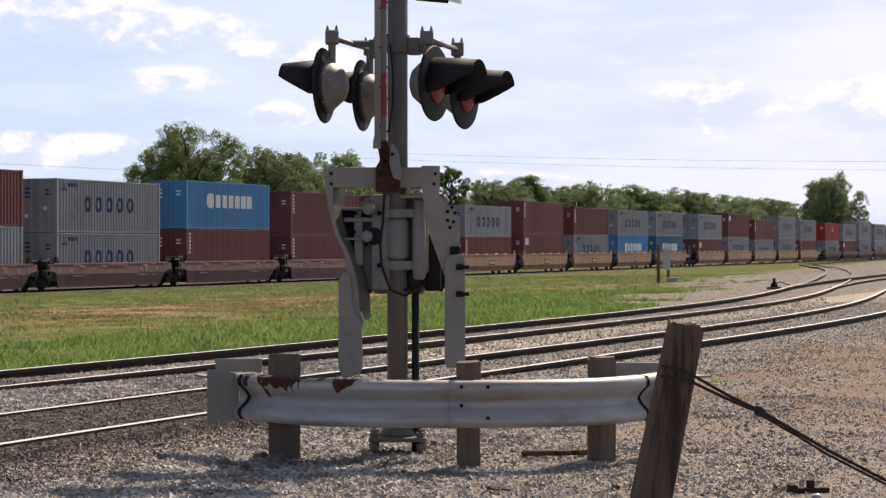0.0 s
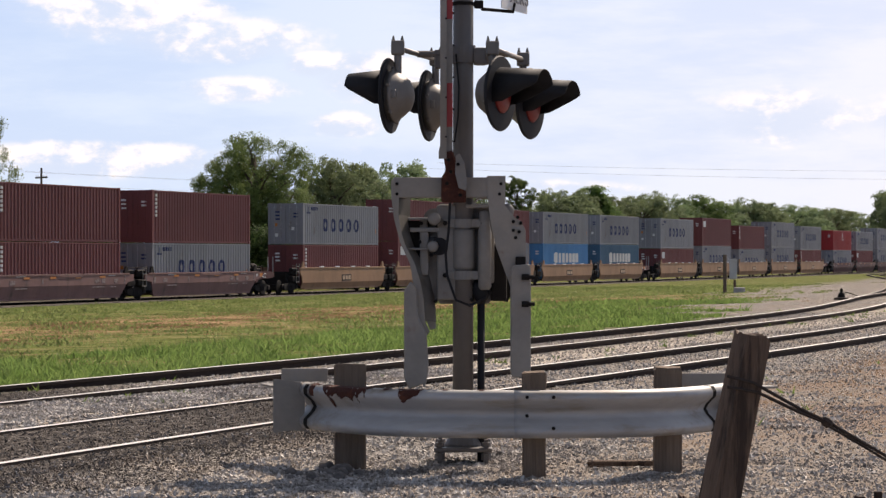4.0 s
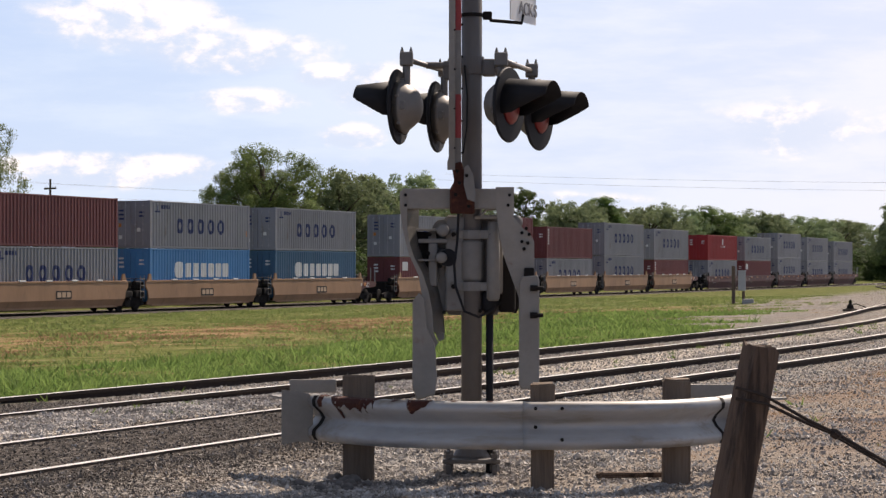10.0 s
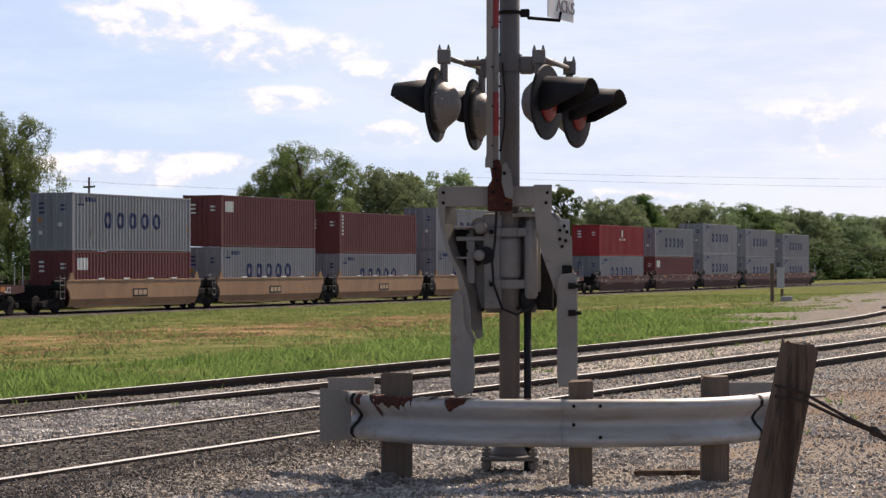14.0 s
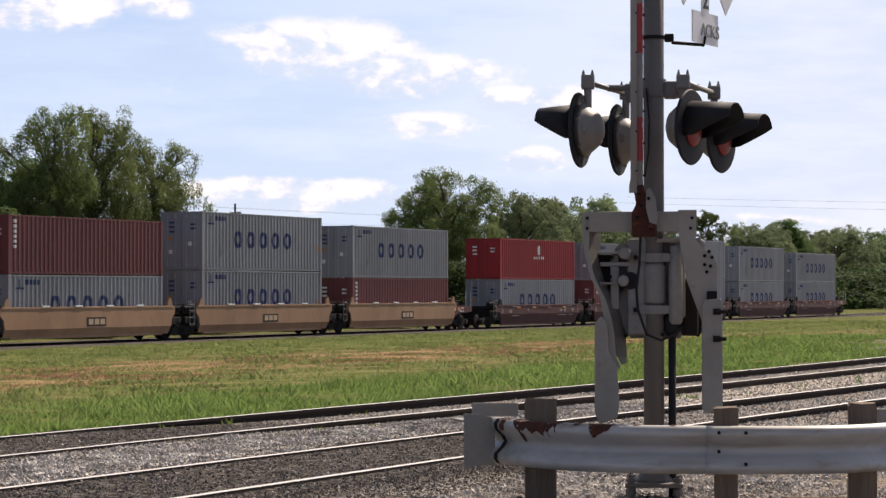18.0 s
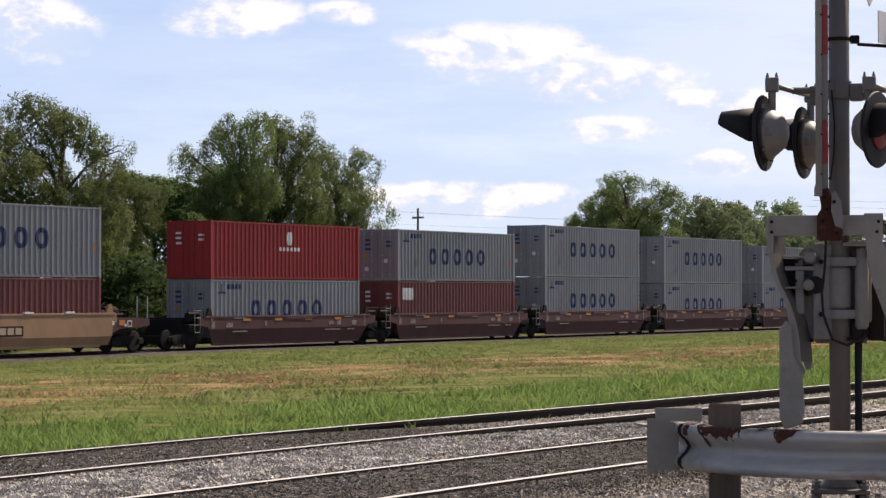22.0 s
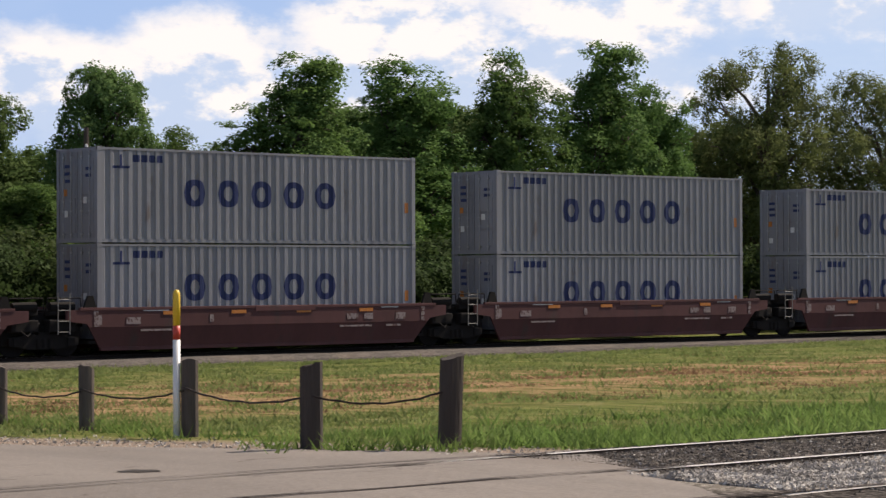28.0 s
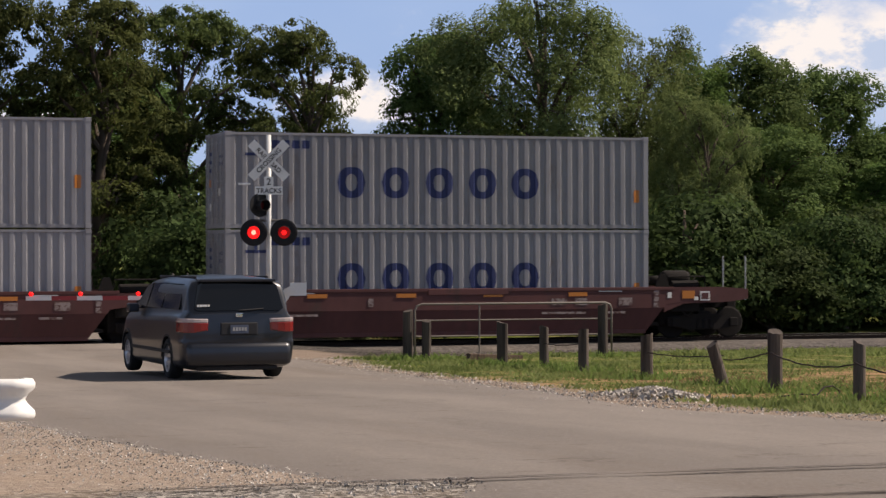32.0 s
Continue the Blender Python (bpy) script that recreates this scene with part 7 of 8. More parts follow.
# ================= second guardrail end, cabinet, switch stand, poles =================
def build_left_guardrail():
    g = empty("guardrail", pose(2.08, 16.95, ground_z(2.2, 16.9) - 0.02, 0, 0, -20), "white-painted guardrail end with rounded nose on wooden posts", "guardrail")
    bm = bmesh.new()
    path = [(-3.0 + k * 0.1, -0.02 * (k / 30) ** 2) for k in range(31)]
    path += [(0.1 + 0.12 * math.sin(a), -0.02 + 0.12 - 0.12 * math.cos(a)) for a in (0.4, 0.8, 1.2, 1.57, 2.0, 2.5, 3.0)]
    sweep_beam(bm, path, 0.50)
    part("beam", bm, M_SIGN, g, smooth=True)
    for k, x in enumerate((-0.45, -2.2)):
        guard_post(g, x, 0.12, 0.72, 0.18, 0.18, None, 20 + k)


build_left_guardrail()


def build_cabinet():
    x, y = 109.25, 27.2
    c = empty("relay_cabinet", pose(x, y, ground_z(x, y), 0, 0, -75), "small white relay cabinet on a post beside the siding", "cabinet")
    bm = bmesh.new()
    box(bm, 0.10, 0.46, -0.18, 0.18, 0.66, 1.60, 0.02)
    part("case", bm, M_CABINET, c)
    bm = bmesh.new()
    box(bm, 0.07, 0.49, -0.21, 0.21, 1.60, 1.65, 0.01)
    part("lid", bm, M_CABINET, c)
    bm = bmesh.new()
    tube(bm, [(-0.12, 0, 0), (-0.12, 0, 1.85)], 0.09, 10)
    tube(bm, [(0.36, 0, 0), (0.36, 0, 0.62)], 0.07, 8)
    part("post", bm, M_WOOD, c)
    bm = bmesh.new()
    box(bm, 0.30, 0.85, -0.3, 0.3, -0.1, 0.26, 0.03)
    part("footing", bm, M_CONCRETE, c)


build_cabinet()


def build_switch_stand():
    x, y = 77.8, 15.4
    c = empty("switch_stand", pose(x, y, ground_z(x, y), 0, 0, 10), "low rusty black switch stand beside the siding", "switch stand")
    c.matrix_basis = c.matrix_basis @ Matrix.Diagonal((0.7, 0.7, 0.6, 1))
    bm = bmesh.new()
    box(bm, -0.5, 0.5, -0.35, 0.35, 0.0, 0.12, 0.02)
    part("base", bm, M_TIE, c)
    bm = bmesh.new()
    lathe(bm, ((0.20, 0.10), (0.16, 0.3), (0.07, 0.42), (0.06, 0.62), (0.0, 0.64)), 14)
    part("stand", bm, M_BLACK_STEEL, c)
    bm = bmesh.new()
    tube(bm, [(0, 0, 0.35), (0.2, -0.3, 0.4), (0.25, -0.9, 0.14)], 0.025, 8)
    part("lever", bm, M_BLACK_STEEL, c)


build_switch_stand()


def utility_pole(x, y, top, label):
    c = empty("utility_pole", pose(x, y, -0.1, 0, 0, 60), label, "utility pole", "poles along the far side")
    bm = bmesh.new()
    tube(bm, [(0, 0, 0), (0, 0, top)], [0.16, 0.10], 10)
    part("pole", bm, M_BARK, c)
    bm = bmesh.new()
    box(bm, -1.1, 1.1, -0.06, 0.06, top - 1.0, top - 0.85)
    part("cross_arm", bm, M_BARK, c)
    for xx in (-1.0, -0.5, 0.5, 1.0):
        bm = bmesh.new()
        lathe(bm, ((0.02, 0.0), (0.06, 0.03), (0.05, 0.12), (0.0, 0.16)), 10, "z", Matrix.Translation((xx, 0, top - 0.86)))
        part("insulator", bm, M_MARKER_WHITE, c)


utility_pole(193.4, 116.0, 10.8, "wooden utility pole with a cross arm behind the trees")
utility_pole(420.0, 116.0, 13.0, "wooden utility pole with a cross arm behind the trees")
utility_pole(47.0, 80.0, 8.3, "grey wooden utility pole standing among trees")
for dz, dy in ((10.4, -0.5), (10.4, 0.7), (9.2, 0.1)):
    bm = bmesh.new()
    pts = [Vector((60 + k * 20, 116 + dy, dz - 0.2 + 0.9 * ((k % 10.4) / 5.2 - 1) ** 2)) for k in range(4, 36)]
    tube(bm, pts, 0.007, 5)
    tagged(make("power_line", bm, M_BLACK), "thin dark power line above the far trees", "power line", "wires above the trees")


for x0, x1, z0, z1 in ((232.0, 256.0, 12.3, 11.4), (230.0, 258.0, 11.6, 10.4)):
    bm = bmesh.new()
    tube(bm, [Vector((x0 + (x1 - x0) * k / 16, 90 - 88 * k / 16, z0 + (z1 - z0) * k / 16 - 0.6 * (1 - (k / 8 - 1) ** 2))) for k in range(17)], 0.009, 5)
    tagged(make("power_line", bm, M_BLACK), "thin dark power line crossing over the railway", "power line", "wires above the trees")


# ================= trees =================
def leaf_cloud(lobes, clumps, per, reach, size, seed, droop=0.0, tall=1.0):
    """Vertices and triangles of many small leaf sprays: they gather in shallow tufts over the outside of ball-shaped lobes and face outwards."""
    rs = np.random.RandomState(seed)
    lob = np.array(lobes)
    weight = lob[:, 3] ** 2
    pick = lob[rs.choice(len(lob), clumps, p=weight / weight.sum())]
    d = rs.normal(size=(clumps, 3))
    d[:, 2] += 0.3
    d /= np.linalg.norm(d, axis=1)[:, None]
    k = pick[:, 3] * (0.50 + 0.52 * rs.random_sample(clumps) ** 0.45)
    c = pick[:, :3] + d * k[:, None] * np.stack([np.ones(clumps), np.ones(clumps), pick[:, 4]], 1)
    own = reach * rs.uniform(0.5, 1.4, clumps)
    n = clumps * per
    own, c, out = np.repeat(own, per), np.repeat(c, per, 0), np.repeat(d, per, 0)
    g = rs.normal(size=(n, 3)) * 0.5
    g *= np.minimum(1.0, 0.95 / np.linalg.norm(g, axis=1))[:, None]
    flat = np.sum(g * out, 1)
    g -= out * (flat * 0.5)[:, None]
    if droop:
        p = c + g * own[:, None] * np.array([0.66, 0.66, 0.5])
        p[:, 2] -= droop * np.repeat(rs.uniform(0.2, 1.0, clumps), per) * rs.random_sample(n)
    else:
        p = c + g * own[:, None] * np.array([1.0, 1.0, 0.8 * tall])
    nrm = out + np.array([0, 0, 0.30]) + rs.normal(size=(n, 3)) * 0.50
    nrm /= np.linalg.norm(nrm, axis=1)[:, None]
    a = rs.normal(size=(n, 3))
    if droop:
        a = a * 0.45 + np.array([0, 0, -1.0])
    a -= nrm * np.sum(a * nrm, 1)[:, None]
    a /= np.linalg.norm(a, axis=1)[:, None] + 1e-6
    b = np.cross(nrm, a)
    s = (size * rs.uniform(0.6, 1.4, n))[:, None]
    w = 0.40 if droop else 0.70
    a, b = a * np.array([1, 1, tall]), b * np.array([1, 1, tall])
    v = np.stack([p - a * s * 0.8, p + a * s * 0.6 + b * s * w, p + a * s * 0.8 - b * s * w], 1).reshape(-1, 3)
    return v, np.arange(3 * n).reshape(-1, 3)


TREE_KINDS = {}
# kind: label, leaves, lobes, clumps, leaves a clump, clump radius, leaf size, droop
KINDS = {
    "willow": ("tall pale green willow with drooping ragged crown", M_LEAF_WILLOW, 18, 1150, 64, 0.42, 0.060, 0.9),
    "maple": ("dense deep green maple with pointed crown tops", M_LEAF_MAPLE, 26, 1050, 66, 0.42, 0.060, 0.0),
    "dark": ("dark green broad-leaved tree behind the track", M_LEAF_DARK, 20, 900, 64, 0.46, 0.068, 0.0),
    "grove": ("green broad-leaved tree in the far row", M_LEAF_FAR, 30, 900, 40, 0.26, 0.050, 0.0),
    "ash": ("tall dark tree with an open layered leafy crown", M_LEAF_OLIVE, 20, 700, 66, 0.46, 0.076, 0.12),
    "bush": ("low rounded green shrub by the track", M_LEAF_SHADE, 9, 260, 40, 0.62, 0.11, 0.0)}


def tree_kind(kind, seed):
    """A tree of height 10 and width 6, at the origin: trunk, limbs, crown of leaf sprays."""
    rng = random.Random(seed)
    label, mat, n, clumps, per, reach_, size, droop = KINDS[kind]
    ob = empty("tree", pose(0, 0, 0), label, "tree", "trees behind the railway")
    lobes = []
    for k in range(n):
        f = (k + 0.5) / n
        a = k * 2.4 + rng.uniform(-0.4, 0.4)
        fz = 0.85
        if kind == "maple":
            z = 2.0 + 6.6 * f
            reach = 2.3 * (1 - f) ** 0.42 * rng.uniform(0.55, 1.0)
            r = 1.35 * (1 - 0.45 * f) * rng.uniform(0.8, 1.15)
            fz = 1.1
        elif kind == "bush":
            z, reach, r = 1.5 + 5 * f, 2.2 * (1 - 0.6 * f), 2.0
        elif kind == "ash":
            z = 2.4 + 6.6 * f
            reach = 2.5 * math.sin(math.pi * (0.25 + 0.6 * f)) * rng.uniform(0.5, 1.05)
            r, fz = rng.uniform(0.8, 1.25), 0.6
        elif kind == "grove":
            z = 2.0 + 6.4 * f
            reach = 2.75 * math.sin(math.pi * (0.30 + 0.55 * f)) * rng.uniform(0.35, 1.05)
            r, fz = rng.uniform(0.50, 0.78), 1.9
        elif kind == "willow":
            z = 3.0 + 6.3 * f
            reach = 2.5 * math.sin(math.pi * (0.32 + 0.5 * f)) * rng.uniform(0.45, 1.05)
            r, fz = rng.uniform(0.65, 1.15), 0.8
        else:
            z = 2.4 + 6.2 * f
            reach = 2.4 * math.sin(math.pi * (0.25 + 0.55 * f)) * rng.uniform(0.5, 1.05)
            r = rng.uniform(0.95, 1.4)
        lobes.append((math.cos(a) * reach, math.sin(a) * reach, z, r, fz))
    if kind == "maple":
        for k in range(11):
            a, q = k * 2.4, rng.uniform(0.1, 1.0)
            lobes.append((math.cos(a) * 2.3 * q, math.sin(a) * 2.3 * q, 9.7 - 2.6 * q * q - rng.uniform(0, 0.5), 0.42, 1.9))
    elif kind == "willow":
        for k in range(7):
            a, q = k * 2.4 + 0.7, rng.uniform(0.5, 1.6)
            lobes.append((math.cos(a) * q, math.sin(a) * q, 2.2 + 0.75 * k, rng.uniform(1.0, 1.35), 1.0))
        for k in range(16):
            a, q = k * 2.4 + rng.uniform(-0.3, 0.3), rng.uniform(0.3, 1.0)
            lobes.append((math.cos(a) * 3.1 * q, math.sin(a) * 3.1 * q, 10.2 - 3.6 * q * q - rng.uniform(0, 1.0), rng.uniform(0.3, 0.5), 1.1))
    elif kind == "grove":
        for k in range(9):
            a, q = k * 2.4 + 1.0, rng.uniform(0.2, 2.5)
            lobes.append((math.cos(a) * q, math.sin(a) * q, 9.5 - 0.22 * q * q - rng.uniform(0, 0.7), rng.uniform(0.28, 0.42), 1.9))
    elif kind != "bush":
        for k in range(5):
            a, q = k * 2.4 + 1.0, rng.uniform(0.2, 1.6)
            lobes.append((math.cos(a) * q, math.sin(a) * q, 9.3 - 0.5 * q, 0.6, 0.9))
    # bring the crown to its nominal size
    wide = max(math.hypot(l[0], l[1]) + l[3] for l in lobes) + 0.1
    top = max(l[2] + l[3] * l[4] for l in lobes) + 0.1
    lobes = [(l[0] * 3.0 / wide, l[1] * 3.0 / wide, l[2] * 10.0 / top, l[3] * 0.95, l[4]) for l in lobes]
    bm = bmesh.new()
    bend = Vector((rng.uniform(-0.5, 0.5), rng.uniform(-0.5, 0.5), 0))
    tube(bm, [(0, 0, -0.3), (0.05, 0, 0.8), bend * 0.4 + Vector((0, 0, 3.0)), bend + Vector((0, 0, 6.0)), bend * 1.2 + Vector((0, 0, 8.4))], [0.26, 0.21, 0.17, 0.10, 0.035], 9)
    trunk = part("trunk", bm, M_BARK, ob, smooth=True)
    for l in lobes[:n]:
        c = Vector(l[:3])
        bm = bmesh.new()
        z0 = max(1.0, c.z - 2.0)
        s = bend * min(1.0, z0 / 6.0) + Vector((0, 0, z0))
        mid = s.lerp(c, 0.5) + Vector((0, 0, 0.2))
        tube(bm, [s, mid, c], [0.075, 0.05, 0.02], 6)
        for k in range(0 if kind in ("grove", "bush") else 4):
            q = c + Vector((rng.gauss(0, 1), rng.gauss(0, 1), rng.gauss(0.3, 0.7))).normalized() * l[3] * 0.8
            tube(bm, [mid.lerp(c, 0.4 + 0.15 * k), c.lerp(q, 0.5) + Vector((0, 0, 0.08)), q], [0.03, 0.02, 0.008], 4)
        part("limb", bm, M_BARK, trunk)
    verts, faces = leaf_cloud(lobes, clumps, per, reach_, size, seed, droop, 2.0 if kind in ("bush", "grove") else 1.0)
    me = bpy.data.meshes.new("crown")
    me.from_pydata(verts.tolist(), [], faces.tolist())
    me.materials.append(mat)
    crown = new("crown", me)
    crown.parent = ob
    TREE_KINDS.setdefault(kind, []).append(ob)
    return ob


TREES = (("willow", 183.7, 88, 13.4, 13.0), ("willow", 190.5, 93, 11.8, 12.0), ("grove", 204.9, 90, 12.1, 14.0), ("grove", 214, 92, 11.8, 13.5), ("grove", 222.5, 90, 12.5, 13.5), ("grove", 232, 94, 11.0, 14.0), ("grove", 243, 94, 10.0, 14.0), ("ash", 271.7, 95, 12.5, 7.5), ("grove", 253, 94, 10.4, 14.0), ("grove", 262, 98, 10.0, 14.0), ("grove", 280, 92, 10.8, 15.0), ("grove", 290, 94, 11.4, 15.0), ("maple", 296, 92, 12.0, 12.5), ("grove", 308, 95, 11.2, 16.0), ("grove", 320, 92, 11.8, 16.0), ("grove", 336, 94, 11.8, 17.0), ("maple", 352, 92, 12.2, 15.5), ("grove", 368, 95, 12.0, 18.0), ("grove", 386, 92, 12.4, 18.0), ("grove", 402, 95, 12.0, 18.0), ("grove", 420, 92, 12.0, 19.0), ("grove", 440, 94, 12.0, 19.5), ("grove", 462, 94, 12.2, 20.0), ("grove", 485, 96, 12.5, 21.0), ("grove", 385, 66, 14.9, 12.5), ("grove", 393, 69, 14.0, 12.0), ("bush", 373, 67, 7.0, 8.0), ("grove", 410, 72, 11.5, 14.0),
         ("willow", 136.0, 88, 13.4, 8.6), ("willow", 129.3, 88, 15.2, 8.8), ("willow", 123.0, 88, 14.8, 8.6), ("dark", 127.0, 92, 11.5, 11.0), ("dark", 117.0, 90, 10.3, 9.0), ("willow", 110.8, 88, 10.6, 7.0), ("willow", 104.0, 87, 14.3, 11.0), ("willow", 95.0, 88, 15.6, 12.0), ("dark", 99.0, 94, 11.5, 10.0), ("dark", 90.5, 93, 12.0, 9.0), ("maple", 84.6, 86, 12.6, 7.5),
         ("maple", 79.2, 84, 14.2, 9.6), ("maple", 72.8, 84, 13.5, 8.6), ("maple", 67.2, 85, 12.8, 11.4), ("maple", 60.6, 84, 12.5, 11.0), ("dark", 69.5, 92, 11.0, 11.0), ("dark", 76.0, 92, 11.5, 9.0), ("maple", 57.2, 89, 9.4, 7.5), ("dark", 52.6, 94, 8.4, 8.0), ("bush", 57.5, 95, 9.0, 8.0), ("dark", 50.3, 84, 11.5, 5.6), ("dark", 49.2, 94, 11.0, 7.0), ("dark", 44.3, 92, 11.6, 7.5), ("maple", 40.5, 90, 11.4, 7.0), ("willow", 35.5, 84, 11.9, 8.0), ("willow", 29.6, 80, 12.8, 9.8), ("dark", 27.4, 84, 11.2, 6.4), ("willow", 34.6, 75.5, 8.4, 5.2), ("dark", 39.5, 80, 7.4, 6.5), ("maple", 43.5, 78, 6.0, 6.5), ("bush", 48.5, 77, 4.5, 6.0), ("bush", 54, 78, 4.0, 6.5),
         ("ash", 20.4, 80, 11.1, 7.4), ("ash", 17.4, 83, 11.8, 8.0), ("ash", 13.2, 80, 11.8, 8.4), ("dark", 15.5, 90, 10.5, 9.0), ("ash", 9.0, 80, 12.4, 8.5), ("dark", 5.0, 86, 12.0, 9.0), ("ash", 3.0, 80, 12.0, 8.5), ("dark", -3.0, 84, 12.0, 9.0), ("bush", 22.5, 78, 5.0, 6.0), ("bush", 27.5, 79, 4.5, 6.0))
for kind, seeds in (("willow", (1, 2, 3, 4)), ("maple", (11, 12, 13)), ("dark", (21, 22, 23)), ("grove", (51, 52, 53)), ("ash", (31, 32, 33)), ("bush", (41, 42))):
    for s in seeds:
        tree_kind(kind, s)
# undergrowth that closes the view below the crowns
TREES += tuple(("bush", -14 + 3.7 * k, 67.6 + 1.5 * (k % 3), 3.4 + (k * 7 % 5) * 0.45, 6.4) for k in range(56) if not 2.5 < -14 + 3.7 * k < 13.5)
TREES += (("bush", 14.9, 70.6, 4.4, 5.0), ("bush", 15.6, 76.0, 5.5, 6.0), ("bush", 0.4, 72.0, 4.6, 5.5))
TREES += tuple(("dark", -8 + 11.0 * k, 99 + 2 * (k % 3), 7.0, 11.0) for k in range(5))
TREES += tuple(("bush", 192 + 10.0 * k, 79 + 3 * (k % 2), 5.6 + (k * 5 % 4) * 0.5, 15.0) for k in range(26))
TREES += (("maple", 61.5, 97, 9.3, 7.5),)
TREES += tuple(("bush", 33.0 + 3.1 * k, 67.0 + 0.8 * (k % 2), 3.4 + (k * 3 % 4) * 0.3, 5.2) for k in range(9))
used = {}
for k, (kind, x, y, h, w) in enumerate(TREES):
    m = pose(x, y, -0.1 - (0.12 * h if kind == "bush" else 0.0), 0, 0, (k * 137) % 360) @ Matrix.Diagonal((w / 6.0, w / 6.0, h / 10.0, 1))
    i = used.get(kind, 0)
    used[kind] = i + 1
    protos = TREE_KINDS[kind]
    if i < len(protos):
        protos[i].matrix_basis = m
    else:
        src = protos[i % len(protos)]
        keep = src.matrix_basis.copy()
        src.matrix_basis = Matrix.Identity(4)
        copy_thing(src, m)
        src.matrix_basis = keep


# ================= grass and loose stones =================
def field_edge(x):
    return 12.9 + 0.30 * max(0.0, x - 52) - 0.09 * max(0.0, x - 64) - 0.105 * max(0.0, x - 113)


def fray(x, y):
    """The grass thins out unevenly towards the gravel beyond the crossing."""
    return min(1.0, max(0.0, (x - 42) / 18)) * (0.8 + 7.0 * noise.noise((x * 0.22, y * 0.22, 2.0)) + 3.0 * noise.noise((x, y, 8.0)))


def scatter_grass():
    """Blades in tufts: a tall ragged band by the siding, dry flattened straw, and short field grass."""
    rng = random.Random(77)
    for name, mat, label, n, area in (("tall_grass", M_GRASS, "tufts of bright green tall grass along the siding", 15000, 0), ("dry_grass", M_GRASS_DRY, "flattened straw-coloured dry grass", 17000, 1), ("field_grass", M_FIELD, "short green field grass in clumps", 46000, 2), ("weeds", M_GRASS, "scattered weeds on the gravel", 190, 3), ("straw", M_GRASS_DRY, "matted dead straw on the gravel", 3400, 4), ("post_weeds", M_GRASS, "taller weeds round the fence posts", 520, 5)):
        verts, faces = [], []
        for _ in range(n):
            if area == 0:
                x = 10 + 75 * rng.random() ** 1.8
                edge = field_edge(x) + fray(x, 15.0)
                y = edge + rng.random() ** 1.2 * (4.6 + x * 0.03)
                h, many, spread = rng.uniform(0.04, 0.14) * (1.8 if rng.random() < 0.06 else 1.0), 9, 0.08
            elif area == 1:
                x = rng.uniform(14, 90)
                y = rng.gauss(30, 4.0)
                h, many, spread = rng.uniform(0.02, 0.06), 6, 0.12
            elif area == 2:
                x = 11 + 150 * rng.random() ** 1.9
                y = rng.uniform(15, 57)
                if y < field_edge(x) + fray(x, y) or y > 55.3 + 1.6 * min(1.0, max(0.0, (x - 48) / 30)):
                    continue
                if abs(y - 30) < 5 and rng.random() < 0.45:
                    continue
                h, many, spread = rng.uniform(0.03, 0.09) * (1.9 if rng.random() < 0.08 else 1.0), 11, 0.13
            elif area == 5:
                q = POSTS[rng.randrange(len(POSTS))]
                x, y = q[0] + rng.gauss(0, 0.35), q[1] + rng.gauss(0, 0.5)
                h, many, spread = rng.uniform(0.06, 0.20), 7, 0.06
            elif area == 4:
                x, y = rng.uniform(16.2, 34), rng.uniform(2.0, 6.4)
                if noise.noise((x * 0.7, y * 0.9, 3.3)) < -0.02:
                    continue
                h, many, spread = rng.uniform(0.008, 0.03), 7, 0.10
            else:
                x, y = rng.uniform(14, 60), rng.choice((rng.uniform(12.2, 13.4), rng.uniform(2.0, 6.5), rng.gauss(10.2, 0.4)))
                if x < 17 and y > 9:
                    continue
                h, many, spread = rng.uniform(0.03, 0.10), 5, 0.05
            if area < 3:
                if noise.noise((x * 0.45, y * 0.45, area * 7.0)) + 0.5 * noise.noise((x * 1.7, y * 1.7, area * 3.0)) < (-0.16 if area == 0 else -0.05):
                    continue
                if y > 48 and x < 20 or x < 11.15 + 0.09 * max(0.0, y - 23) + 0.22 * max(0.0, 23 - y) + 0.4 * noise.noise((y * 0.8, 1.0, 4.0)):
                    continue
            far = math.hypot(x, y)
            for _b in range(many):
                px, py = x + rng.gauss(0, spread) * (1 + far * 0.012), y + rng.gauss(0, spread)
                a = rng.uniform(0, 6.283)
                w = 0.006 + 0.00034 * far
                hh = h * rng.uniform(0.5, 1.15)
                lean = Vector((rng.uniform(-1.1, 1.1), rng.uniform(-1.1, 1.1), 1)) * hh
                i = len(verts)
                d = Vector((math.cos(a), math.sin(a), 0)) * w
                p = Vector((px, py, ground_z(px, py) - 0.01))
                verts += [p - d, p + d, p + lean]
                faces.append((i, i + 1, i + 2))
        me = bpy.data.meshes.new(name)
        me.from_pydata(verts, [], faces)
        me.materials.append(mat)
        tagged(new(name, me), label, "grass", kind="stuff")


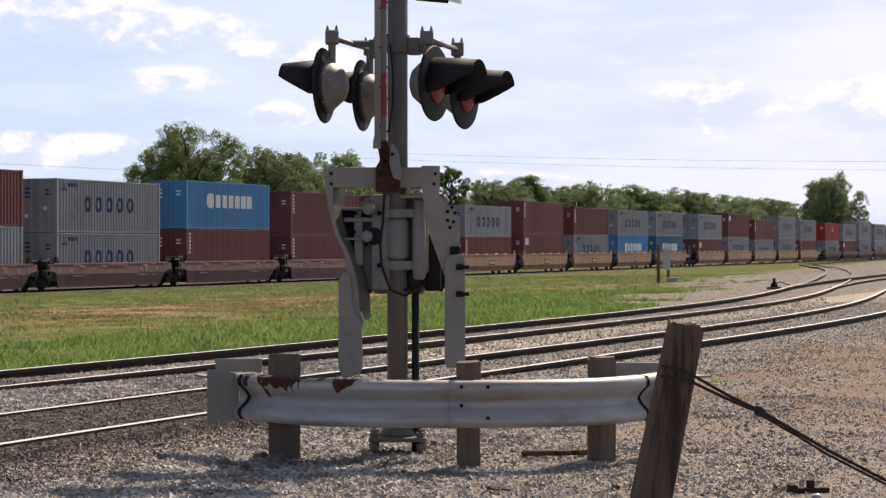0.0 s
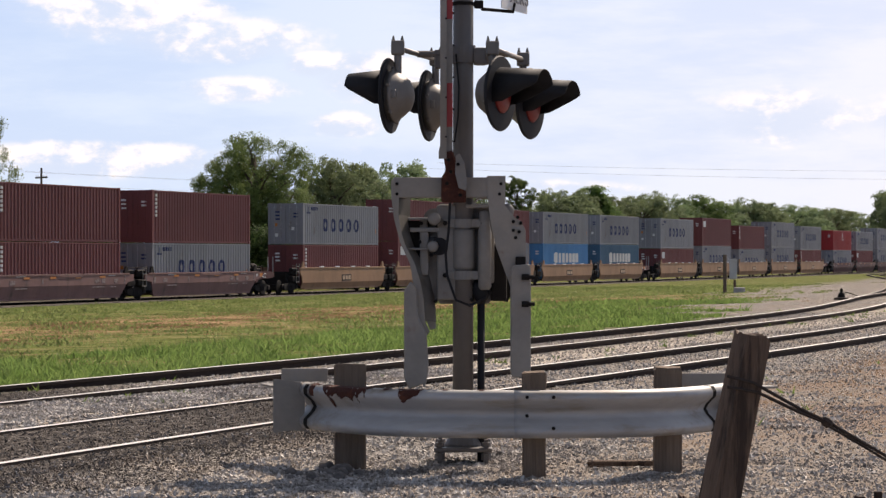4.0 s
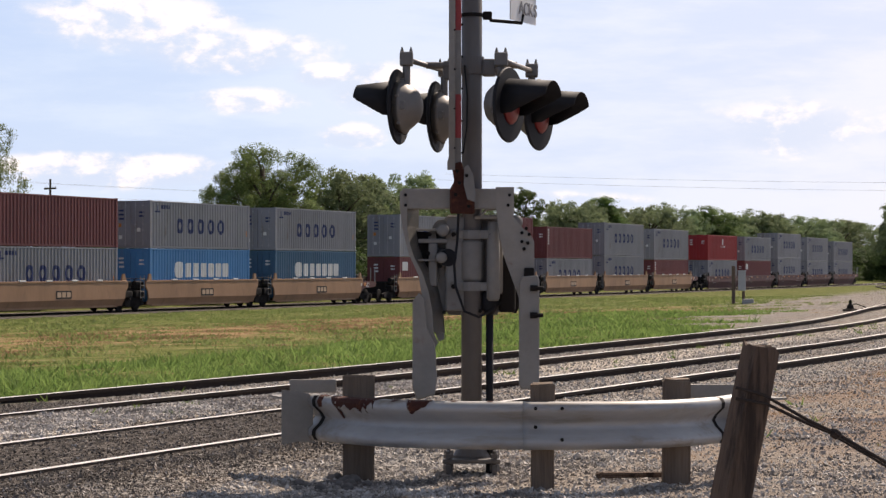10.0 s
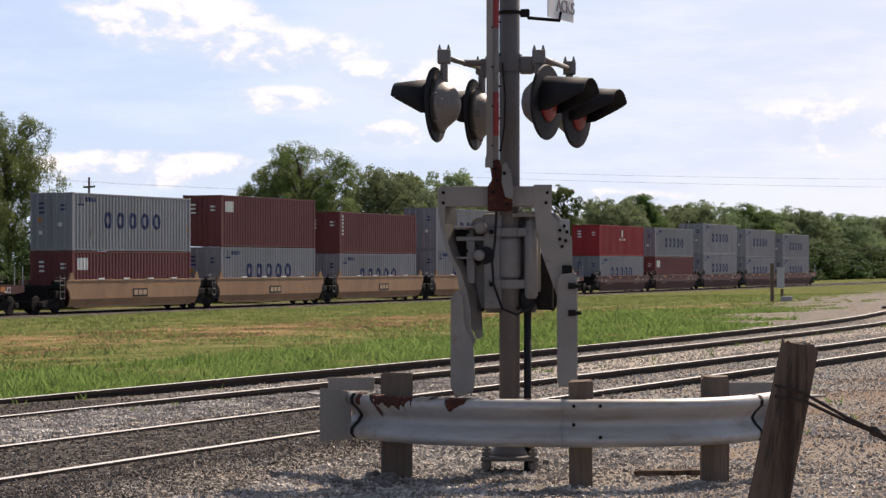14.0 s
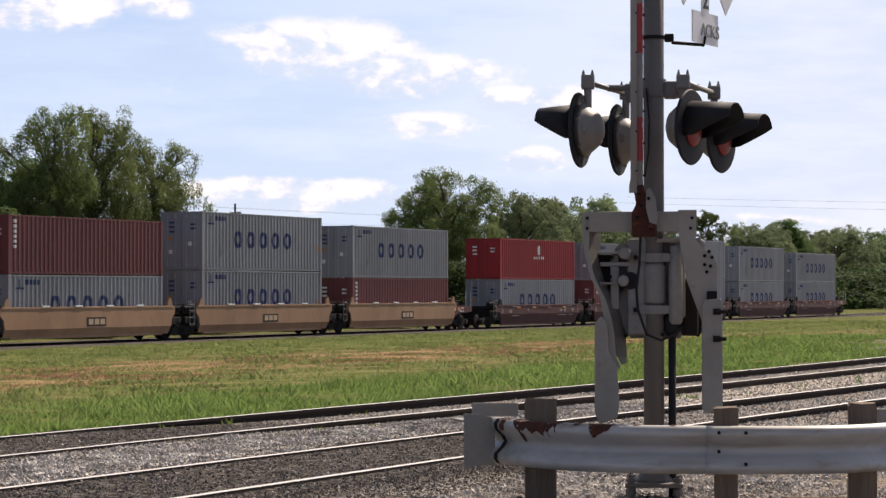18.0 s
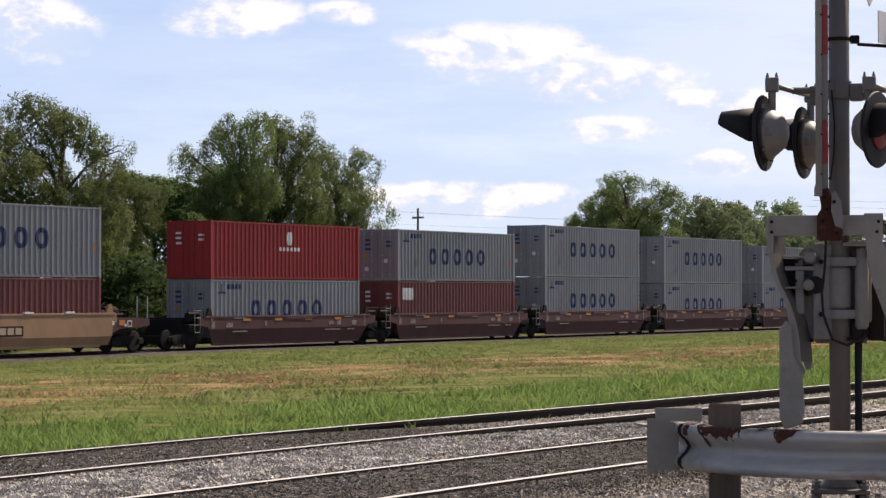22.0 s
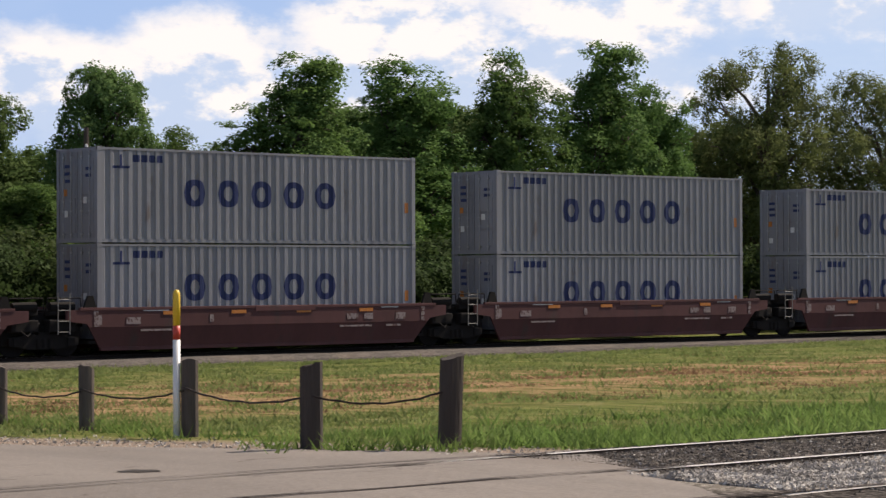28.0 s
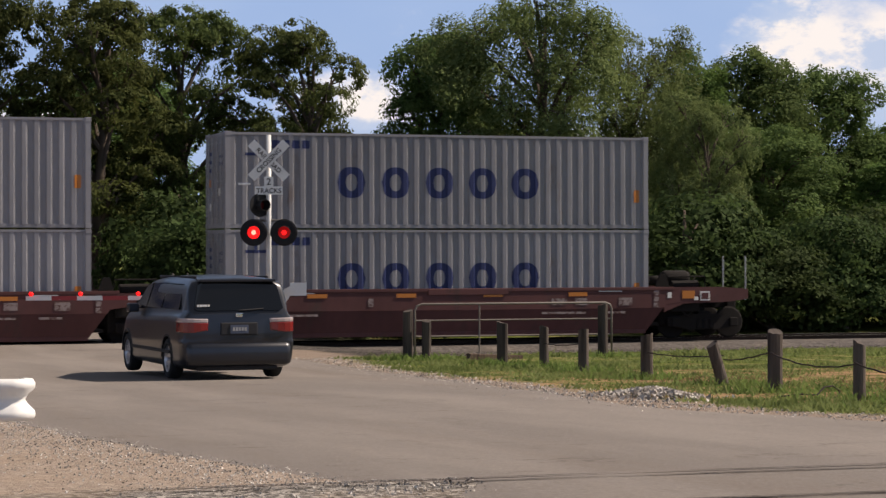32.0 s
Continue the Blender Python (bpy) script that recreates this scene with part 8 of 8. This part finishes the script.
def scatter_stones():
    rng = random.Random(5)
    base = [Vector(v) for v in ((1, 0, -0.6), (-0.6, 0.85, -0.5), (-0.6, -0.85, -0.4), (0.05, 0.1, 1.0))]
    tri = ((0, 1, 3), (1, 2, 3), (2, 0, 3), (2, 1, 0))
    heaps = {"pale": ([], []), "dark": ([], [])}
    for _ in range(185000):
        u = rng.random()
        if u < 0.45:
            x, y = 11.3 + 10.5 * rng.random() ** 1.3, rng.uniform(1.5, 7.6)
            s = rng.uniform(0.004, 0.013) * (2.2 if rng.random() < 0.03 else 1.0)
            if y < 5.2 and noise.noise((x * 1.1, y * 1.1, 6.0)) < 0.1 and rng.random() < 0.35:
                continue
        elif u < 0.58:
            x, y = 10.5 + 16 * rng.random() ** 1.3, rng.gauss(10.2, 0.34)
            s = rng.uniform(0.009, 0.024)
        else:
            x = 11 + 46 * rng.random() ** 2.0
            y = rng.uniform(2.5, 13.0)
            s = rng.uniform(0.008, 0.021)
        if y < 5.1 - 0.13 * (x - 14) and rng.random() < 0.4:
            continue
        if x > 16.5 and y < 5.5 + 0.8 * noise.noise((x * 0.4, 3.0, 0.0)) and noise.noise((x * 0.7, y * 0.9, 4.0)) > -0.25 and rng.random() < 0.6:
            continue
        edge = 21.5 + 3.0 * noise.noise((y * 0.6, 2.0, 0.0))
        dark = x < edge and y > 6.8 + 0.7 * noise.noise((x * 0.5, 9.0, 0)) and abs(y - 10.2) > 0.75 + 0.2 * noise.noise((x, 5.0, 0))
        s *= 0.7 if dark else 1.0
        verts, faces = heaps["dark" if dark and rng.random() < 0.88 else "pale"]
        z = ground_z(x, y) + s * 0.25
        i = len(verts)
        q = Euler((rng.uniform(0, 6), rng.uniform(0, 6), rng.uniform(0, 6))).to_matrix()
        for b in base:
            v = q @ Vector((b.x * s * rng.uniform(0.7, 1.3), b.y * s * rng.uniform(0.7, 1.3), b.z * s * rng.uniform(0.6, 1.1)))
            verts.append((x + v.x, y + v.y, z + v.z))
        faces += [(i + a, i + b, i + c) for a, b, c in tri]
    for key, name, mat, label in (("pale", "loose_gravel", M_STONE, "loose tan and grey gravel stones between the tracks"), ("dark", "cinders", M_CINDER, "dark cinder stones packed round the siding rails")):
        me = bpy.data.meshes.new(name)
        me.from_pydata(heaps[key][0], [], heaps[key][1])
        me.materials.append(mat)
        tagged(new(name, me), label, "gravel", kind="stuff")
    # a low heap of pale rubble beside the road and stones along its edge
    verts, faces = [], []
    for _ in range(9000):
        u = rng.random()
        if u < 0.10:
            x, y = rng.gauss(11.45, 0.24), rng.gauss(26.6, 0.6)
            lift, s = 0.10 * math.exp(-((x - 11.45) / 0.35) ** 2 - ((y - 26.6) / 0.8) ** 2), rng.uniform(0.012, 0.04)
        elif u < 0.5:
            y = rng.uniform(13.5, 48)
            x = 10.55 + 0.09 * max(0.0, y - 23) + 0.22 * max(0.0, 23 - y) + rng.gauss(0, 0.40)
            lift, s = 0.0, rng.uniform(0.006, 0.022)
        else:
            y = rng.uniform(12, 24)
            x = lerp_table(y, (8, 13, 18, 26), (3.6, 4.4, 3.7, 3.3)) - abs(rng.gauss(0, 0.9))
            lift, s = 0.0, rng.uniform(0.004, 0.013)
        i = len(verts)
        q = Euler((rng.uniform(0, 6), rng.uniform(0, 6), rng.uniform(0, 6))).to_matrix()
        z = ground_z(x, y) + lift + s * 0.3
        for b in base:
            v = q @ Vector((b.x * s * rng.uniform(0.7, 1.3), b.y * s * rng.uniform(0.7, 1.3), b.z * s * rng.uniform(0.6, 1.1)))
            verts.append((x + v.x, y + v.y, z + v.z))
        faces += [(i + a, i + b, i + c) for a, b, c in tri]
    me = bpy.data.meshes.new("rubble")
    me.from_pydata(verts, [], faces)
    me.materials.append(M_STONE)
    tagged(new("rubble", me), "pale rubble heap and loose stones along the road edge", "rubble", kind="stuff")


scatter_grass()
scatter_stones()


# ================= what moves =================
def motions():
    for thing, ahead_, y, z in MOVERS:
        walk(thing, [(t, pose(x - LENGTH - ahead_, y, z)) for t, x in TAIL])


motions()
